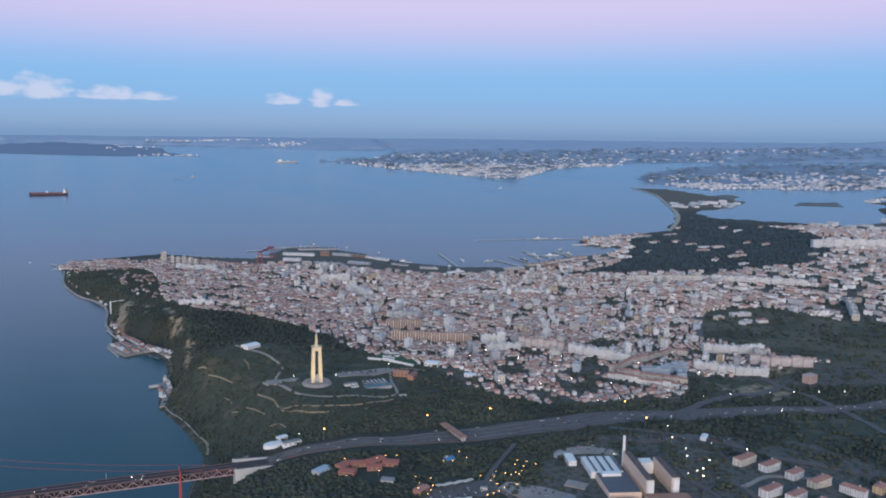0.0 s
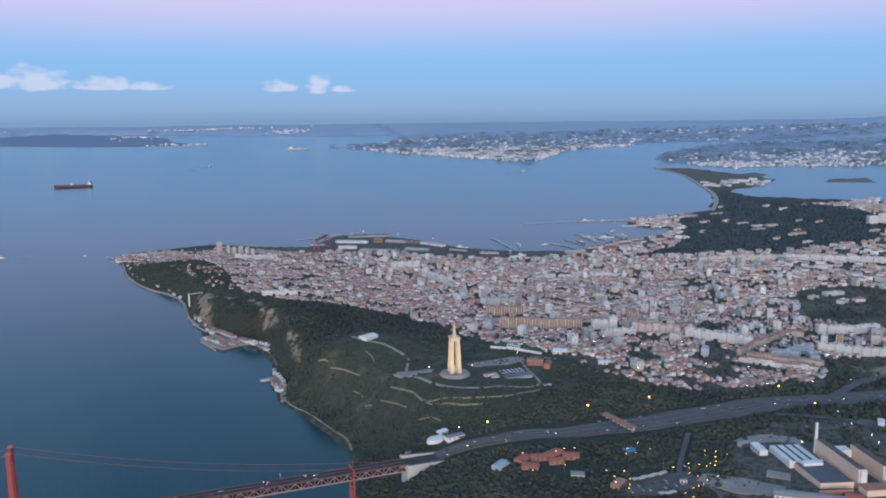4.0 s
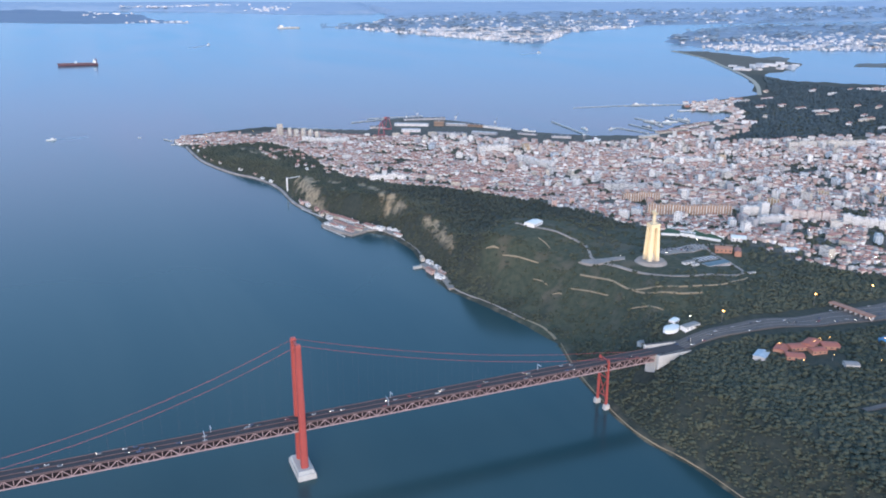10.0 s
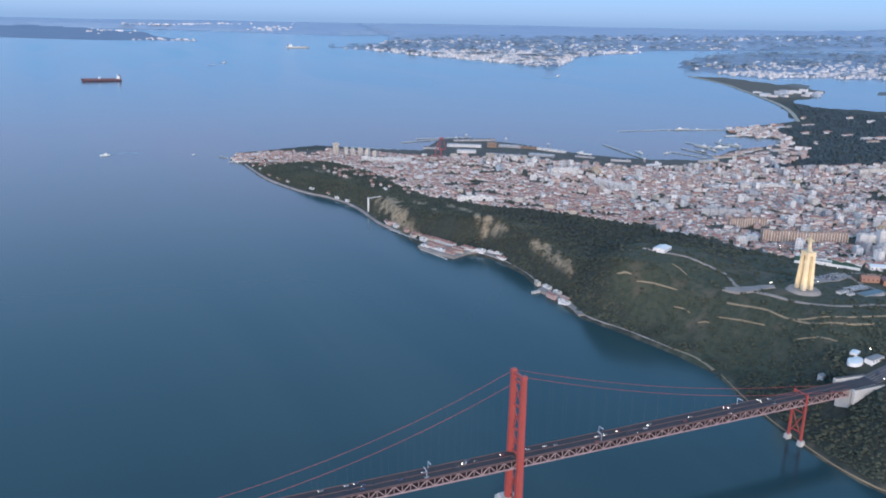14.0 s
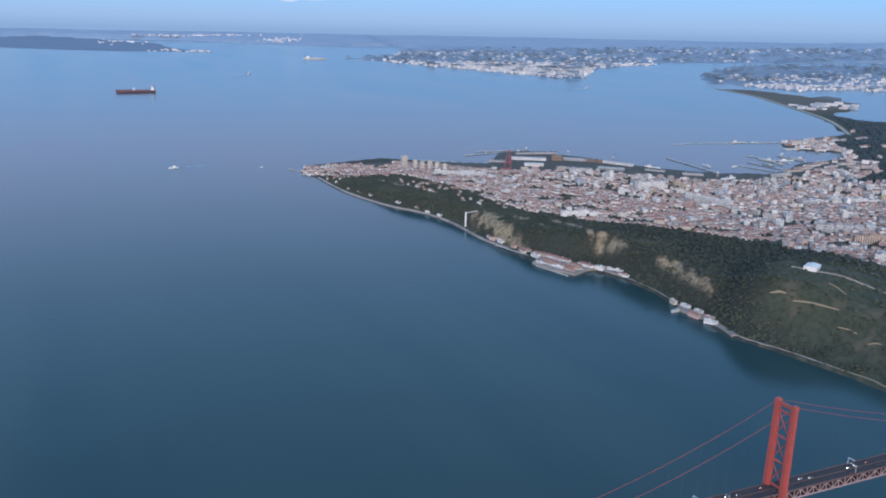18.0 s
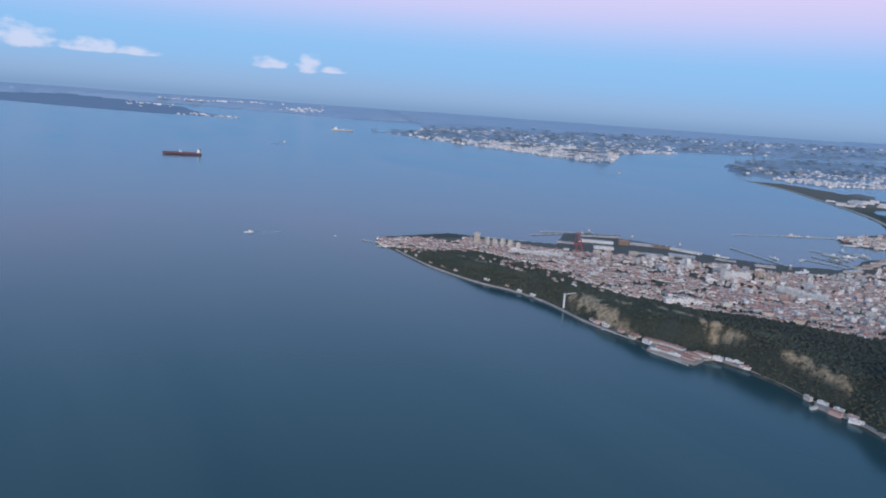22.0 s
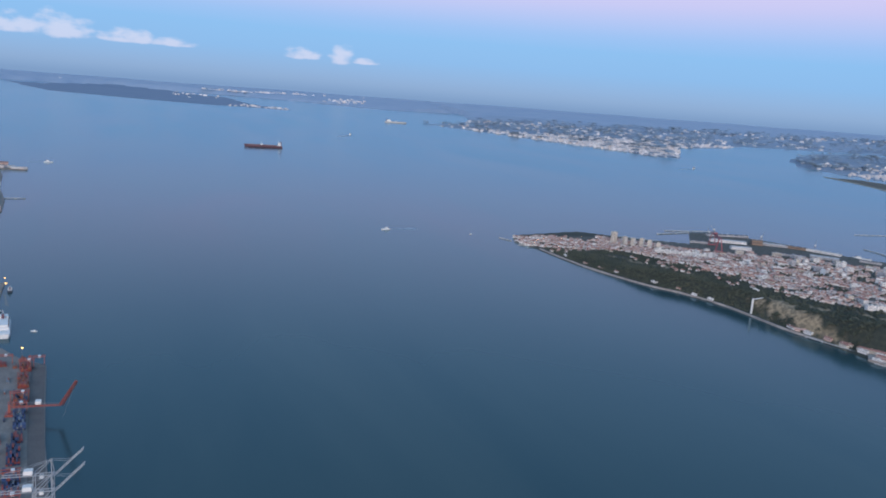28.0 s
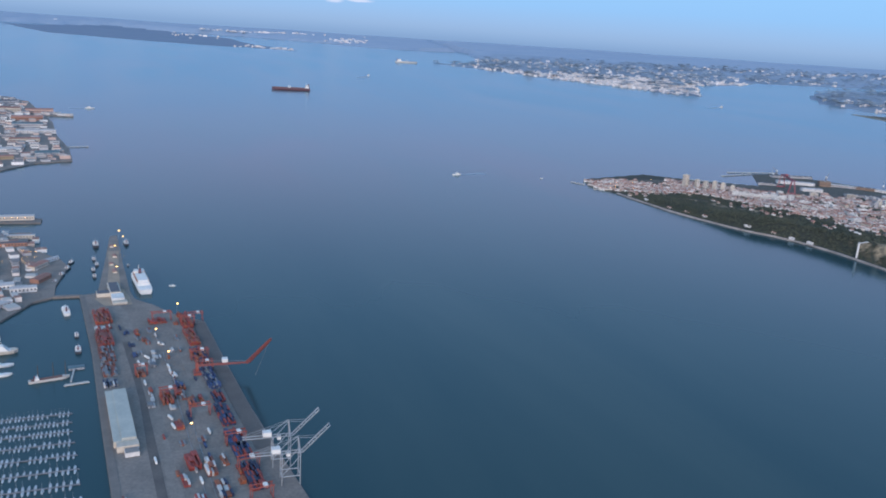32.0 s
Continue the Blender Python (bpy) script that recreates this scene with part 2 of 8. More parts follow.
# ---- materials ----
def material(name, colour, other=None, rough=0.8, scale=1.0, fine=8.0, bump=0.0, metal=0.0, vary=0.0, island=0.0, palette=None, glow=0.0, coat=0.0):
    """A surface that shifts between two colours at two scales. vary: by object; island: by loose piece; palette: colours for loose pieces."""
    m = bpy.data.materials.new(name)
    m.use_nodes = True
    tree = m.node_tree
    link, shader = tree.links.new, tree.nodes["Principled BSDF"]
    place = wire(tree, "ShaderNodeNewGeometry")
    big, small = wire(tree, "ShaderNodeTexNoise"), wire(tree, "ShaderNodeTexNoise")
    for node, s, d in ((big, scale, 5.0), (small, scale * fine, 3.0)):
        node.inputs["Scale"].default_value, node.inputs["Detail"].default_value = s, d
        link(place.outputs["Position"], node.inputs["Vector"])
    both = wire(tree, "ShaderNodeMath", operation="MULTIPLY_ADD")
    link(small.outputs["Fac"], both.inputs[0])
    both.inputs[1].default_value = 0.5
    half = wire(tree, "ShaderNodeMath", operation="MULTIPLY")
    link(big.outputs["Fac"], half.inputs[0])
    half.inputs[1].default_value = 0.6
    link(half.outputs[0], both.inputs[2])
    spread = wire(tree, "ShaderNodeMapRange")
    link(both.outputs[0], spread.inputs["Value"])
    spread.inputs["From Min"].default_value, spread.inputs["From Max"].default_value = 0.38, 0.72
    mix = wire(tree, "ShaderNodeMix", data_type="RGBA")
    link(spread.outputs[0], mix.inputs[0])
    mix.inputs[6].default_value = (*colour, 1)
    mix.inputs[7].default_value = (*(other or [c * 0.72 for c in colour]), 1)
    colour_out = mix.outputs[2]
    if palette:
        ramp = wire(tree, "ShaderNodeValToRGB")
        ramp.color_ramp.interpolation = "CONSTANT"
        els = ramp.color_ramp.elements
        while len(els) < len(palette):
            els.new(0.5)
        for n, (el, c) in enumerate(zip(els, palette)):
            el.position, el.color = n / len(palette), (*c, 1)
        link(place.outputs["Random Per Island"], ramp.inputs[0])
        times = wire(tree, "ShaderNodeMix", data_type="RGBA", blend_type="MULTIPLY")
        times.inputs[0].default_value = 1.0
        link(ramp.outputs[0], times.inputs[6]), link(colour_out, times.inputs[7])
        colour_out = times.outputs[2]
    if vary or island:
        shift = wire(tree, "ShaderNodeHueSaturation")
        source = place.outputs["Random Per Island"] if island else wire(tree, "ShaderNodeObjectInfo").outputs["Random"]
        amount = island or vary
        value = wire(tree, "ShaderNodeMapRange")
        link(source, value.inputs["Value"])
        value.inputs["To Min"].default_value, value.inputs["To Max"].default_value = 1 - amount, 1 + amount
        link(value.outputs[0], shift.inputs["Value"]), link(colour_out, shift.inputs["Color"])
        colour_out = shift.outputs["Color"]
    link(colour_out, shader.inputs["Base Color"])
    shader.inputs["Roughness"].default_value, shader.inputs["Metallic"].default_value = rough, metal
    shader.inputs["Coat Weight"].default_value = coat
    if bump:
        dent = wire(tree, "ShaderNodeBump")
        dent.inputs["Strength"].default_value, dent.inputs["Distance"].default_value = 0.8, bump
        link(both.outputs[0], dent.inputs["Height"]), link(dent.outputs[0], shader.inputs["Normal"])
    if glow:
        shader.inputs["Emission Strength"].default_value = glow
        shader.inputs["Emission Color"].default_value = (*colour, 1)
    return m


def water_material():
    m = bpy.data.materials.new("river_water")
    m.use_nodes = True
    tree = m.node_tree
    link = tree.links.new
    tree.nodes.remove(tree.nodes["Principled BSDF"])
    body, gleam, blend, edge = wire(tree, "ShaderNodeBsdfDiffuse"), wire(tree, "ShaderNodeBsdfAnisotropic"), wire(tree, "ShaderNodeMixShader"), wire(tree, "ShaderNodeFresnel")
    gleam.inputs["Color"].default_value, edge.inputs["IOR"].default_value = (0.645, 0.83, 0.93, 1), 1.31
    # a choppy surface turns part of its facets away at grazing angles
    choppy = wire(tree, "ShaderNodeMath", operation="MULTIPLY_ADD")
    choppy.inputs[1].default_value, choppy.inputs[2].default_value = -0.46, 1.20
    link(edge.outputs[0], choppy.inputs[0])
    waves = wire(tree, "ShaderNodeMath", operation="MULTIPLY")
    link(choppy.outputs[0], waves.inputs[1])
    link(edge.outputs[0], waves.inputs[0]), link(waves.outputs[0], blend.inputs[0]), link(body.outputs[0], blend.inputs[1]), link(gleam.outputs[0], blend.inputs[2])
    link(blend.outputs[0], tree.nodes["Material Output"].inputs["Surface"])
    place = wire(tree, "ShaderNodeNewGeometry")
    # silt and slicks: long streaks along the stream
    turned = wire(tree, "ShaderNodeMapping")
    turned.inputs["Scale"].default_value, turned.inputs["Rotation"].default_value = (0.016, 0.0035, 1), (0, 0, radians(12))
    streak = wire(tree, "ShaderNodeTexNoise")
    streak.inputs["Scale"].default_value, streak.inputs["Detail"].default_value, streak.inputs["Distortion"].default_value = 1.0, 4.0, 0.8
    link(place.outputs["Position"], turned.inputs[0]), link(turned.outputs[0], streak.inputs["Vector"])
    spread = wire(tree, "ShaderNodeMapRange")
    spread.inputs["From Min"].default_value, spread.inputs["From Max"].default_value = 0.35, 0.68
    link(streak.outputs["Fac"], spread.inputs["Value"])
    mix = wire(tree, "ShaderNodeMix", data_type="RGBA")
    mix.inputs[6].default_value, mix.inputs[7].default_value = (0.012, 0.046, 0.057, 1), (0.038, 0.072, 0.076, 1)
    link(spread.outputs[0], mix.inputs[0]), link(mix.outputs[2], body.inputs["Color"])
    gloss = wire(tree, "ShaderNodeMapRange")
    gloss.inputs["To Min"].default_value, gloss.inputs["To Max"].default_value = 0.14, 0.21
    link(spread.outputs[0], gloss.inputs["Value"]), link(gloss.outputs[0], gleam.inputs["Roughness"])
    return m


def ground_material():
    """Woods floor, meadow, town ground and bare cliff, chosen by the ground's own zones and steepness."""
    m = bpy.data.materials.new("headland_ground")
    m.use_nodes = True
    tree = m.node_tree
    link, shader = tree.links.new, tree.nodes["Principled BSDF"]
    place = wire(tree, "ShaderNodeNewGeometry")

    def grain(s, detail=5.0):
        node = wire(tree, "ShaderNodeTexNoise")
        node.inputs["Scale"].default_value, node.inputs["Detail"].default_value = s, detail
        link(place.outputs["Position"], node.inputs["Vector"])
        return node.outputs["Fac"]

    def ranged(source, low, high):
        node = wire(tree, "ShaderNodeMapRange")
        node.inputs["From Min"].default_value, node.inputs["From Max"].default_value = low, high
        link(source, node.inputs["Value"])
        return node.outputs[0]

    def mixed(by, a, b):
        node = wire(tree, "ShaderNodeMix", data_type="RGBA")
        link(by, node.inputs[0])
        for slot, c in ((6, a), (7, b)):
            if isinstance(c, tuple):
                node.inputs[slot].default_value = (*c, 1)
            else:
                link(c, node.inputs[slot])
        return node.outputs[2]

    zones = wire(tree, "ShaderNodeVertexColor", layer_name="zones")
    split = wire(tree, "ShaderNodeSeparateColor")
    link(zones.outputs["Color"], split.inputs[0])
    broad, tuft, speck = grain(0.16), grain(0.9), grain(5.0, 3.0)
    meadow = mixed(ranged(tuft, 0.38, 0.62), (0.036, 0.048, 0.033), (0.060, 0.067, 0.044))
    meadow = mixed(ranged(broad, 0.54, 0.66), meadow, (0.092, 0.084, 0.060))
    woods = mixed(ranged(tuft, 0.35, 0.7), (0.024, 0.033, 0.028), (0.046, 0.050, 0.038))
    town = mixed(ranged(speck, 0.4, 0.62), (0.055, 0.060, 0.058), (0.15, 0.132, 0.118))
    town = mixed(ranged(tuft, 0.50, 0.60), town, (0.046, 0.054, 0.036))
    bare = mixed(ranged(tuft, 0.4, 0.6), (0.34, 0.26, 0.165), (0.16, 0.13, 0.09))
    c = mixed(split.outputs["Red"], woods, meadow)
    c = mixed(split.outputs["Green"], c, town)
    c = mixed(split.outputs["Blue"], c, bare)
    link(c, shader.inputs["Base Color"])
    dent = wire(tree, "ShaderNodeBump")
    dent.inputs["Strength"].default_value, dent.inputs["Distance"].default_value = 0.8, 0.3
    link(tuft, dent.inputs["Height"]), link(dent.outputs[0], shader.inputs["Normal"])
    shader.inputs["Roughness"].default_value = 0.95
    return m


WATER, GROUND = water_material(), ground_material()
# Distance haze is painted into these land colours: paler and bluer farther off.
HORIZON_LAND = material("haze_tinted_horizon_land", (0.240, 0.335, 0.470), (0.330, 0.405, 0.505), 0.95, 0.006, 5.0)
MIDDLE_LAND = material("haze_tinted_middle_land", (0.165, 0.245, 0.355), (0.290, 0.350, 0.420), 0.95, 0.010, 6.0)
HAZY_LAND = material("haze_tinted_inland", (0.200, 0.290, 0.415), (0.310, 0.375, 0.460), 0.95, 0.008, 6.0)
SPIT_GROUND = material("haze_tinted_dark_heath", (0.130, 0.200, 0.300), (0.165, 0.230, 0.320), 0.95, 0.008, 6.0)
FAR_GROUND = material("haze_tinted_far_ground", (0.150, 0.225, 0.325), (0.265, 0.315, 0.380), 0.95, 0.012, 7.0)
# Mud colour greyed a little, with distance haze painted in.
MARSH = material("haze_greyed_marsh", (0.105, 0.115, 0.115), (0.15, 0.15, 0.14), 0.95, 0.02, 8.0)
SAND = material("beach_sand", (0.40, 0.36, 0.29), (0.32, 0.28, 0.22), 0.9, 0.3)
# Shade inside the truss, painted as dark steel on soffit and railway deck.
SHADED_DECK = material("shaded_deck_steel", (0.075, 0.048, 0.050), (0.050, 0.036, 0.038), 0.8, 0.6)
ROADWAY = material("bridge_roadway", (0.060, 0.053, 0.058), (0.042, 0.039, 0.043), 0.85, 0.5)
ASPHALT = material("asphalt", (0.122, 0.110, 0.108), (0.080, 0.075, 0.075), 0.85, 0.35, 9.0)
PAVING = material("pale_paving", (0.34, 0.30, 0.27), (0.22, 0.195, 0.18), 0.85, 0.5)
EARTH = material("bare_earth_path", (0.34, 0.27, 0.18), (0.24, 0.19, 0.13), 0.95, 0.6)
CONCRETE = material("concrete", (0.55, 0.54, 0.52), (0.40, 0.39, 0.37), 0.8, 0.6)
WHITE_PAINT = material("white_paint", (0.78, 0.78, 0.76), (0.64, 0.64, 0.63), 0.7, 0.5)
BRIDGE_RED = material("bridge_red_paint", (0.42, 0.085, 0.072), (0.34, 0.075, 0.066), 0.5, 0.8)
TRUSS_RED = material("weathered_truss_paint", (0.44, 0.315, 0.31), (0.32, 0.225, 0.22), 0.6, 0.8)
# A darker red for the top chords, guard rails and hangers.
CHORD_RED = material("dark_chord_paint", (0.16, 0.10, 0.10), (0.115, 0.075, 0.076), 0.65, 0.8)
CRANE_PALE = material("pale_galvanised_steel", (0.52, 0.56, 0.60), (0.42, 0.46, 0.50), 0.45, 0.8)
# Cream-yellow partly stands for floodlight glow, put into the concrete's base colour.
MONUMENT = material("floodlit_tint_concrete", (0.66, 0.56, 0.38), (0.54, 0.45, 0.31), 0.75, 0.7)
CROWN = material("tree_crown", (0.025, 0.039, 0.032), (0.078, 0.084, 0.056), 0.95, 0.07, 7.0, bump=0.12, island=0.14)
DARK_CROWN = material("dark_tree_crown", (0.021, 0.032, 0.030), (0.064, 0.070, 0.050), 0.95, 0.07, 7.0, bump=0.12, island=0.14)
# Pine green shifted to blue: distance haze put into the leaf colour.
HAZED_PINE = material("hazed_pine_crown", (0.034, 0.055, 0.068), (0.058, 0.082, 0.092), 0.95, 0.06, 16.0, bump=0.25, island=0.3)
SCRUB = material("scrub_leaves", (0.038, 0.050, 0.034), (0.070, 0.076, 0.048), 0.95, 0.3, 9.0, bump=0.2, island=0.25)
BARK = material("bark", (0.10, 0.075, 0.055), None, 0.9, 3.0)
TILES = material("terracotta_roof_tiles", (0.34, 0.18, 0.15), (0.27, 0.145, 0.12), 0.85, 0.6, 12.0, vary=0.22)
FLAT_ROOF = material("flat_roof_felt", (0.26, 0.25, 0.25), (0.36, 0.34, 0.33), 0.9, 0.5, vary=0.25)
PANE = material("window_glass", (0.045, 0.055, 0.07), (0.09, 0.10, 0.12), 0.2, 1.2, 9.0)
PLASTERS = [material(n, c, None, 0.8, 0.35, 6.0, vary=0.1) for n, c in (
    ("white_plaster", (0.80, 0.79, 0.775)), ("cream_plaster", (0.64, 0.58, 0.50)), ("pink_plaster", (0.58, 0.41, 0.36)),
    ("grey_plaster", (0.48, 0.48, 0.50)), ("ochre_plaster", (0.52, 0.39, 0.25)), ("pale_blue_plaster", (0.46, 0.54, 0.62)))]
TOWN_WALL = material("town_walls", (1, 1, 1), (0.86, 0.85, 0.84), 0.85, 0.5, 8.0, palette=[
    (0.76, 0.72, 0.69), (0.64, 0.58, 0.55), (0.62, 0.51, 0.46), (0.56, 0.42, 0.37), (0.84, 0.83, 0.82), (0.52, 0.52, 0.54), (0.76, 0.71, 0.67), (0.50, 0.41, 0.37), (0.88, 0.87, 0.85), (0.50, 0.49, 0.50), (0.84, 0.83, 0.83), (0.64, 0.49, 0.44)])
TOWN_ROOF = material("town_roofs", (1, 1, 1), (0.8, 0.79, 0.78), 0.9, 0.6, 8.0, palette=[
    (0.40, 0.20, 0.165), (0.44, 0.25, 0.21), (0.36, 0.18, 0.15), (0.34, 0.30, 0.29), (0.38, 0.20, 0.165), (0.43, 0.30, 0.26), (0.47, 0.44, 0.42), (0.32, 0.17, 0.145), (0.25, 0.23, 0.235), (0.42, 0.23, 0.19)])
# Far walls, roofs and leaves: distance haze painted in as paler, bluer colour.
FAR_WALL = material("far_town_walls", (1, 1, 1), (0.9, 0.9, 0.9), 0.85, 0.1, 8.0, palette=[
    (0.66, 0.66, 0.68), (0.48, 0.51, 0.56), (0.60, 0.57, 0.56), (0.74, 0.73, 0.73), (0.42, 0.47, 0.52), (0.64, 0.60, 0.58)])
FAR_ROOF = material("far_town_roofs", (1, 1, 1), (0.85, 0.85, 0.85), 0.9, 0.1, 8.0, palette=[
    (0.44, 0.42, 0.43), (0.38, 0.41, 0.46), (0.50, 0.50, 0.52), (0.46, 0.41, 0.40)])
HAZED_LEAF = material("hazed_far_crowns", (0.15, 0.22, 0.30), (0.18, 0.25, 0.32), 0.95, 0.3, 6.0, island=0.35)
LAMP_GLASS = material("sodium_lamp_glass", (1.0, 0.52, 0.14), None, 0.4, glow=7.0)
COOL_GLASS = material("white_lamp_glass", (1.0, 0.88, 0.68), None, 0.4, glow=14.0)
for glass in (LAMP_GLASS, COOL_GLASS):
    glass.cycles.emission_sampling = "NONE"
STEEL = material("grey_steel", (0.30, 0.31, 0.33), (0.22, 0.23, 0.25), 0.5, 1.0, metal=0.4)


# ---- building blocks ----
def part(name, bm, surface, parent=None, label=""):
    """Links a bmesh as one mesh object under a thing."""
    data = bpy.data.meshes.new(name)
    bm.to_mesh(data)
    bm.free()
    for s in surface if isinstance(surface, (list, tuple)) else [surface]:
        data.materials.append(s)
    ob = new(name, data)
    ob.parent = parent
    return tagged(ob, label)


def empty(name, x=0.0, y=0.0, z=0.0, turn=0.0):
    ob = new(name)
    ob.empty_display_size = 0.1
    ob.matrix_basis = pose(x, y, z, 0, 0, turn)
    return ob


def box(bm, x, y, z, sx, sy, sz, turn=0.0, taper=1.0, slot=0):
    """A block whose foot is centred at x, y, z; taper shrinks its top."""
    c, s = math.cos(radians(turn)), math.sin(radians(turn))
    vs = []
    for k, h in ((1.0, 0.0), (taper, sz)):
        for a, b in ((-1, -1), (1, -1), (1, 1), (-1, 1)):
            u, v = a * sx / 2 * k, b * sy / 2 * k
            vs.append(bm.verts.new((x + c * u - s * v, y + s * u + c * v, z + h)))
    for f in ((3, 2, 1, 0), (4, 5, 6, 7), (0, 1, 5, 4), (1, 2, 6, 5), (2, 3, 7, 6), (3, 0, 4, 7)):
        bm.faces.new([vs[i] for i in f]).material_index = slot


def bar(bm, a, b, wide, deep=None):
    """A square bar from a to b."""
    a, b = Vector(a), Vector(b)
    way = (b - a).normalized()
    side = way.cross(Vector((0, 0, 1)))
    side = side.normalized() if side.length > 1e-4 else Vector((1, 0, 0))
    up = side.cross(way) * (deep or wide) / 2
    side = side * wide / 2
    vs = [bm.verts.new(p + u * side + v * up) for p in (a, b) for u, v in ((-1, -1), (1, -1), (1, 1), (-1, 1))]
    for f in ((0, 1, 2, 3), (7, 6, 5, 4), (0, 4, 5, 1), (1, 5, 6, 2), (2, 6, 7, 3), (3, 7, 4, 0)):
        bm.faces.new([vs[i] for i in f])


def tube(bm, path, radius, sides=6):
    """A round rope along a path; radius may be one number or one for each place."""
    rings = []
    for n, p in enumerate(path):
        p = Vector(p)
        way = (Vector(path[min(n + 1, len(path) - 1)]) - Vector(path[max(n - 1, 0)])).normalized()
        side = way.cross(Vector((0, 0, 1)))
        side = side.normalized() if side.length > 1e-4 else Vector((1, 0, 0))
        up = side.cross(way)
        r = radius[n] if isinstance(radius, (list, tuple)) else radius
        rings.append([bm.verts.new(p + r * (math.cos(2 * math.pi * k / sides) * side + math.sin(2 * math.pi * k / sides) * up)) for k in range(sides)])
    for a, b in zip(rings, rings[1:]):
        for k in range(sides):
            bm.faces.new((a[k], a[(k + 1) % sides], b[(k + 1) % sides], b[k]))
    bm.faces.new(rings[0][::-1]), bm.faces.new(rings[-1])


class Soup:
    """Many small solids joined into one mesh."""

    def __init__(self):
        self.verts, self.faces, self.slots = [], [], []

    def add(self, verts, faces, slot):
        n = len(self.verts)
        self.verts += verts
        self.faces += [tuple(i + n for i in f) for f in faces]
        self.slots += [slot] * len(faces)

    def block(self, x, y, z, sx, sy, sz, turn, slot=0, top=None, gable=0.0, over=0.0):
        """Walls with a roof of their own: flat with a raised edge, or a gable."""
        c, s = math.cos(turn), math.sin(turn)

        def put(u, v, h):
            return (x + c * u - s * v, y + s * u + c * v, z + h)

        a, b = sx / 2, sy / 2
        self.add([put(-a, -b, 0), put(a, -b, 0), put(a, b, 0), put(-a, b, 0), put(-a, -b, sz), put(a, -b, sz), put(a, b, sz), put(-a, b, sz)],
                 [(0, 1, 5, 4), (1, 2, 6, 5), (2, 3, 7, 6), (3, 0, 4, 7)] + ([(4, 5, 6, 7)] if top is None else []), slot)
        if top is None:
            return
        a, b = a + over, b + over
        if gable:
            self.add([put(-a, -b, sz), put(a, -b, sz), put(a, b, sz), put(-a, b, sz), put(-a * 0.7, 0, sz + gable), put(a * 0.7, 0, sz + gable)],
                     [(0, 1, 5, 4), (1, 2, 5), (2, 3, 4, 5), (3, 0, 4), (3, 2, 1, 0)], top)
        else:
            self.add([put(-a, -b, sz), put(a, -b, sz), put(a, b, sz), put(-a, b, sz), put(-a, -b, sz + 0.06), put(a, -b, sz + 0.06), put(a, b, sz + 0.06), put(-a, b, sz + 0.06)],
                     [(4, 5, 6, 7), (0, 1, 5, 4), (1, 2, 6, 5), (2, 3, 7, 6), (3, 0, 4, 7)], top)

    def build(self, name, surfaces, label, category, kind="stuff", parent=None):
        data = bpy.data.meshes.new(name)
        data.from_pydata(self.verts, [], self.faces)
        data.polygons.foreach_set("material_index", self.slots)
        for s in surfaces:
            data.materials.append(s)
        ob = new(name, data)
        ob.parent = parent
        return tagged(ob, label, category, "", kind)


def ground_at(x, y):
    return float(height(np.array([x]), np.array([y]))[0])


def ribbon(name, line, wide, surface, label, lift=0.1, step=1.5, category="road", across=3, thick=0.5, kind="structure"):
    """A road of a given width along a line of places, laid on the ground, with edges that reach down into it."""
    pts = [Vector((p[0], p[1], 0)) for p in line]
    path = []
    for n in range(len(pts) - 1):
        p0, p1, p2, p3 = pts[max(n - 1, 0)], pts[n], pts[n + 1], pts[min(n + 2, len(pts) - 1)]
        count = max(2, int((p2 - p1).length / step))
        for k in range(count):
            t = k / count
            path.append(0.5 * ((2 * p1) + (p2 - p0) * t + (2 * p0 - 5 * p1 + 4 * p2 - p3) * t * t + (3 * p1 - p0 - 3 * p2 + p3) * t ** 3))
    path.append(pts[-1])
    rows = []
    for n, p in enumerate(path):
        way = (path[min(n + 1, len(path) - 1)] - path[max(n - 1, 0)]).normalized()
        side = Vector((-way.y, way.x, 0))
        w = wide if not isinstance(wide, (list, tuple)) else float(np.interp(n / (len(path) - 1), np.linspace(0, 1, len(wide)), wide))
        rows.append([p + side * w * (k / across - 0.5) for k in range(across + 1)])
    xs = np.array([[q.x for q in r] for r in rows])
    ys = np.array([[q.y for q in r] for r in rows])
    zs = np.maximum(height(xs, ys), 0.3)
    mid = zs.mean(1, keepdims=True)
    zs = np.maximum(0.4 * zs + 0.6 * mid, zs - 0.1) + lift
    bm = bmesh.new()
    grid = [[bm.verts.new((xs[i, j], ys[i, j], zs[i, j])) for j in range(across + 1)] for i in range(len(rows))]
    low = [[bm.verts.new((xs[i, j], ys[i, j], zs[i, j] - thick)) for j in (0, across)] for i in range(len(rows))]
    for i in range(len(rows) - 1):
        for j in range(across):
            bm.faces.new((grid[i][j + 1], grid[i][j], grid[i + 1][j], grid[i + 1][j + 1]))
        bm.faces.new((grid[i][0], low[i][0], low[i + 1][0], grid[i + 1][0]))
        bm.faces.new((grid[i + 1][across], low[i + 1][1], low[i][1], grid[i][across]))
    bmesh.ops.recalc_face_normals(bm, faces=bm.faces)
    ob = part(name, bm, surface)
    return tagged(ob, label, category, "", kind)


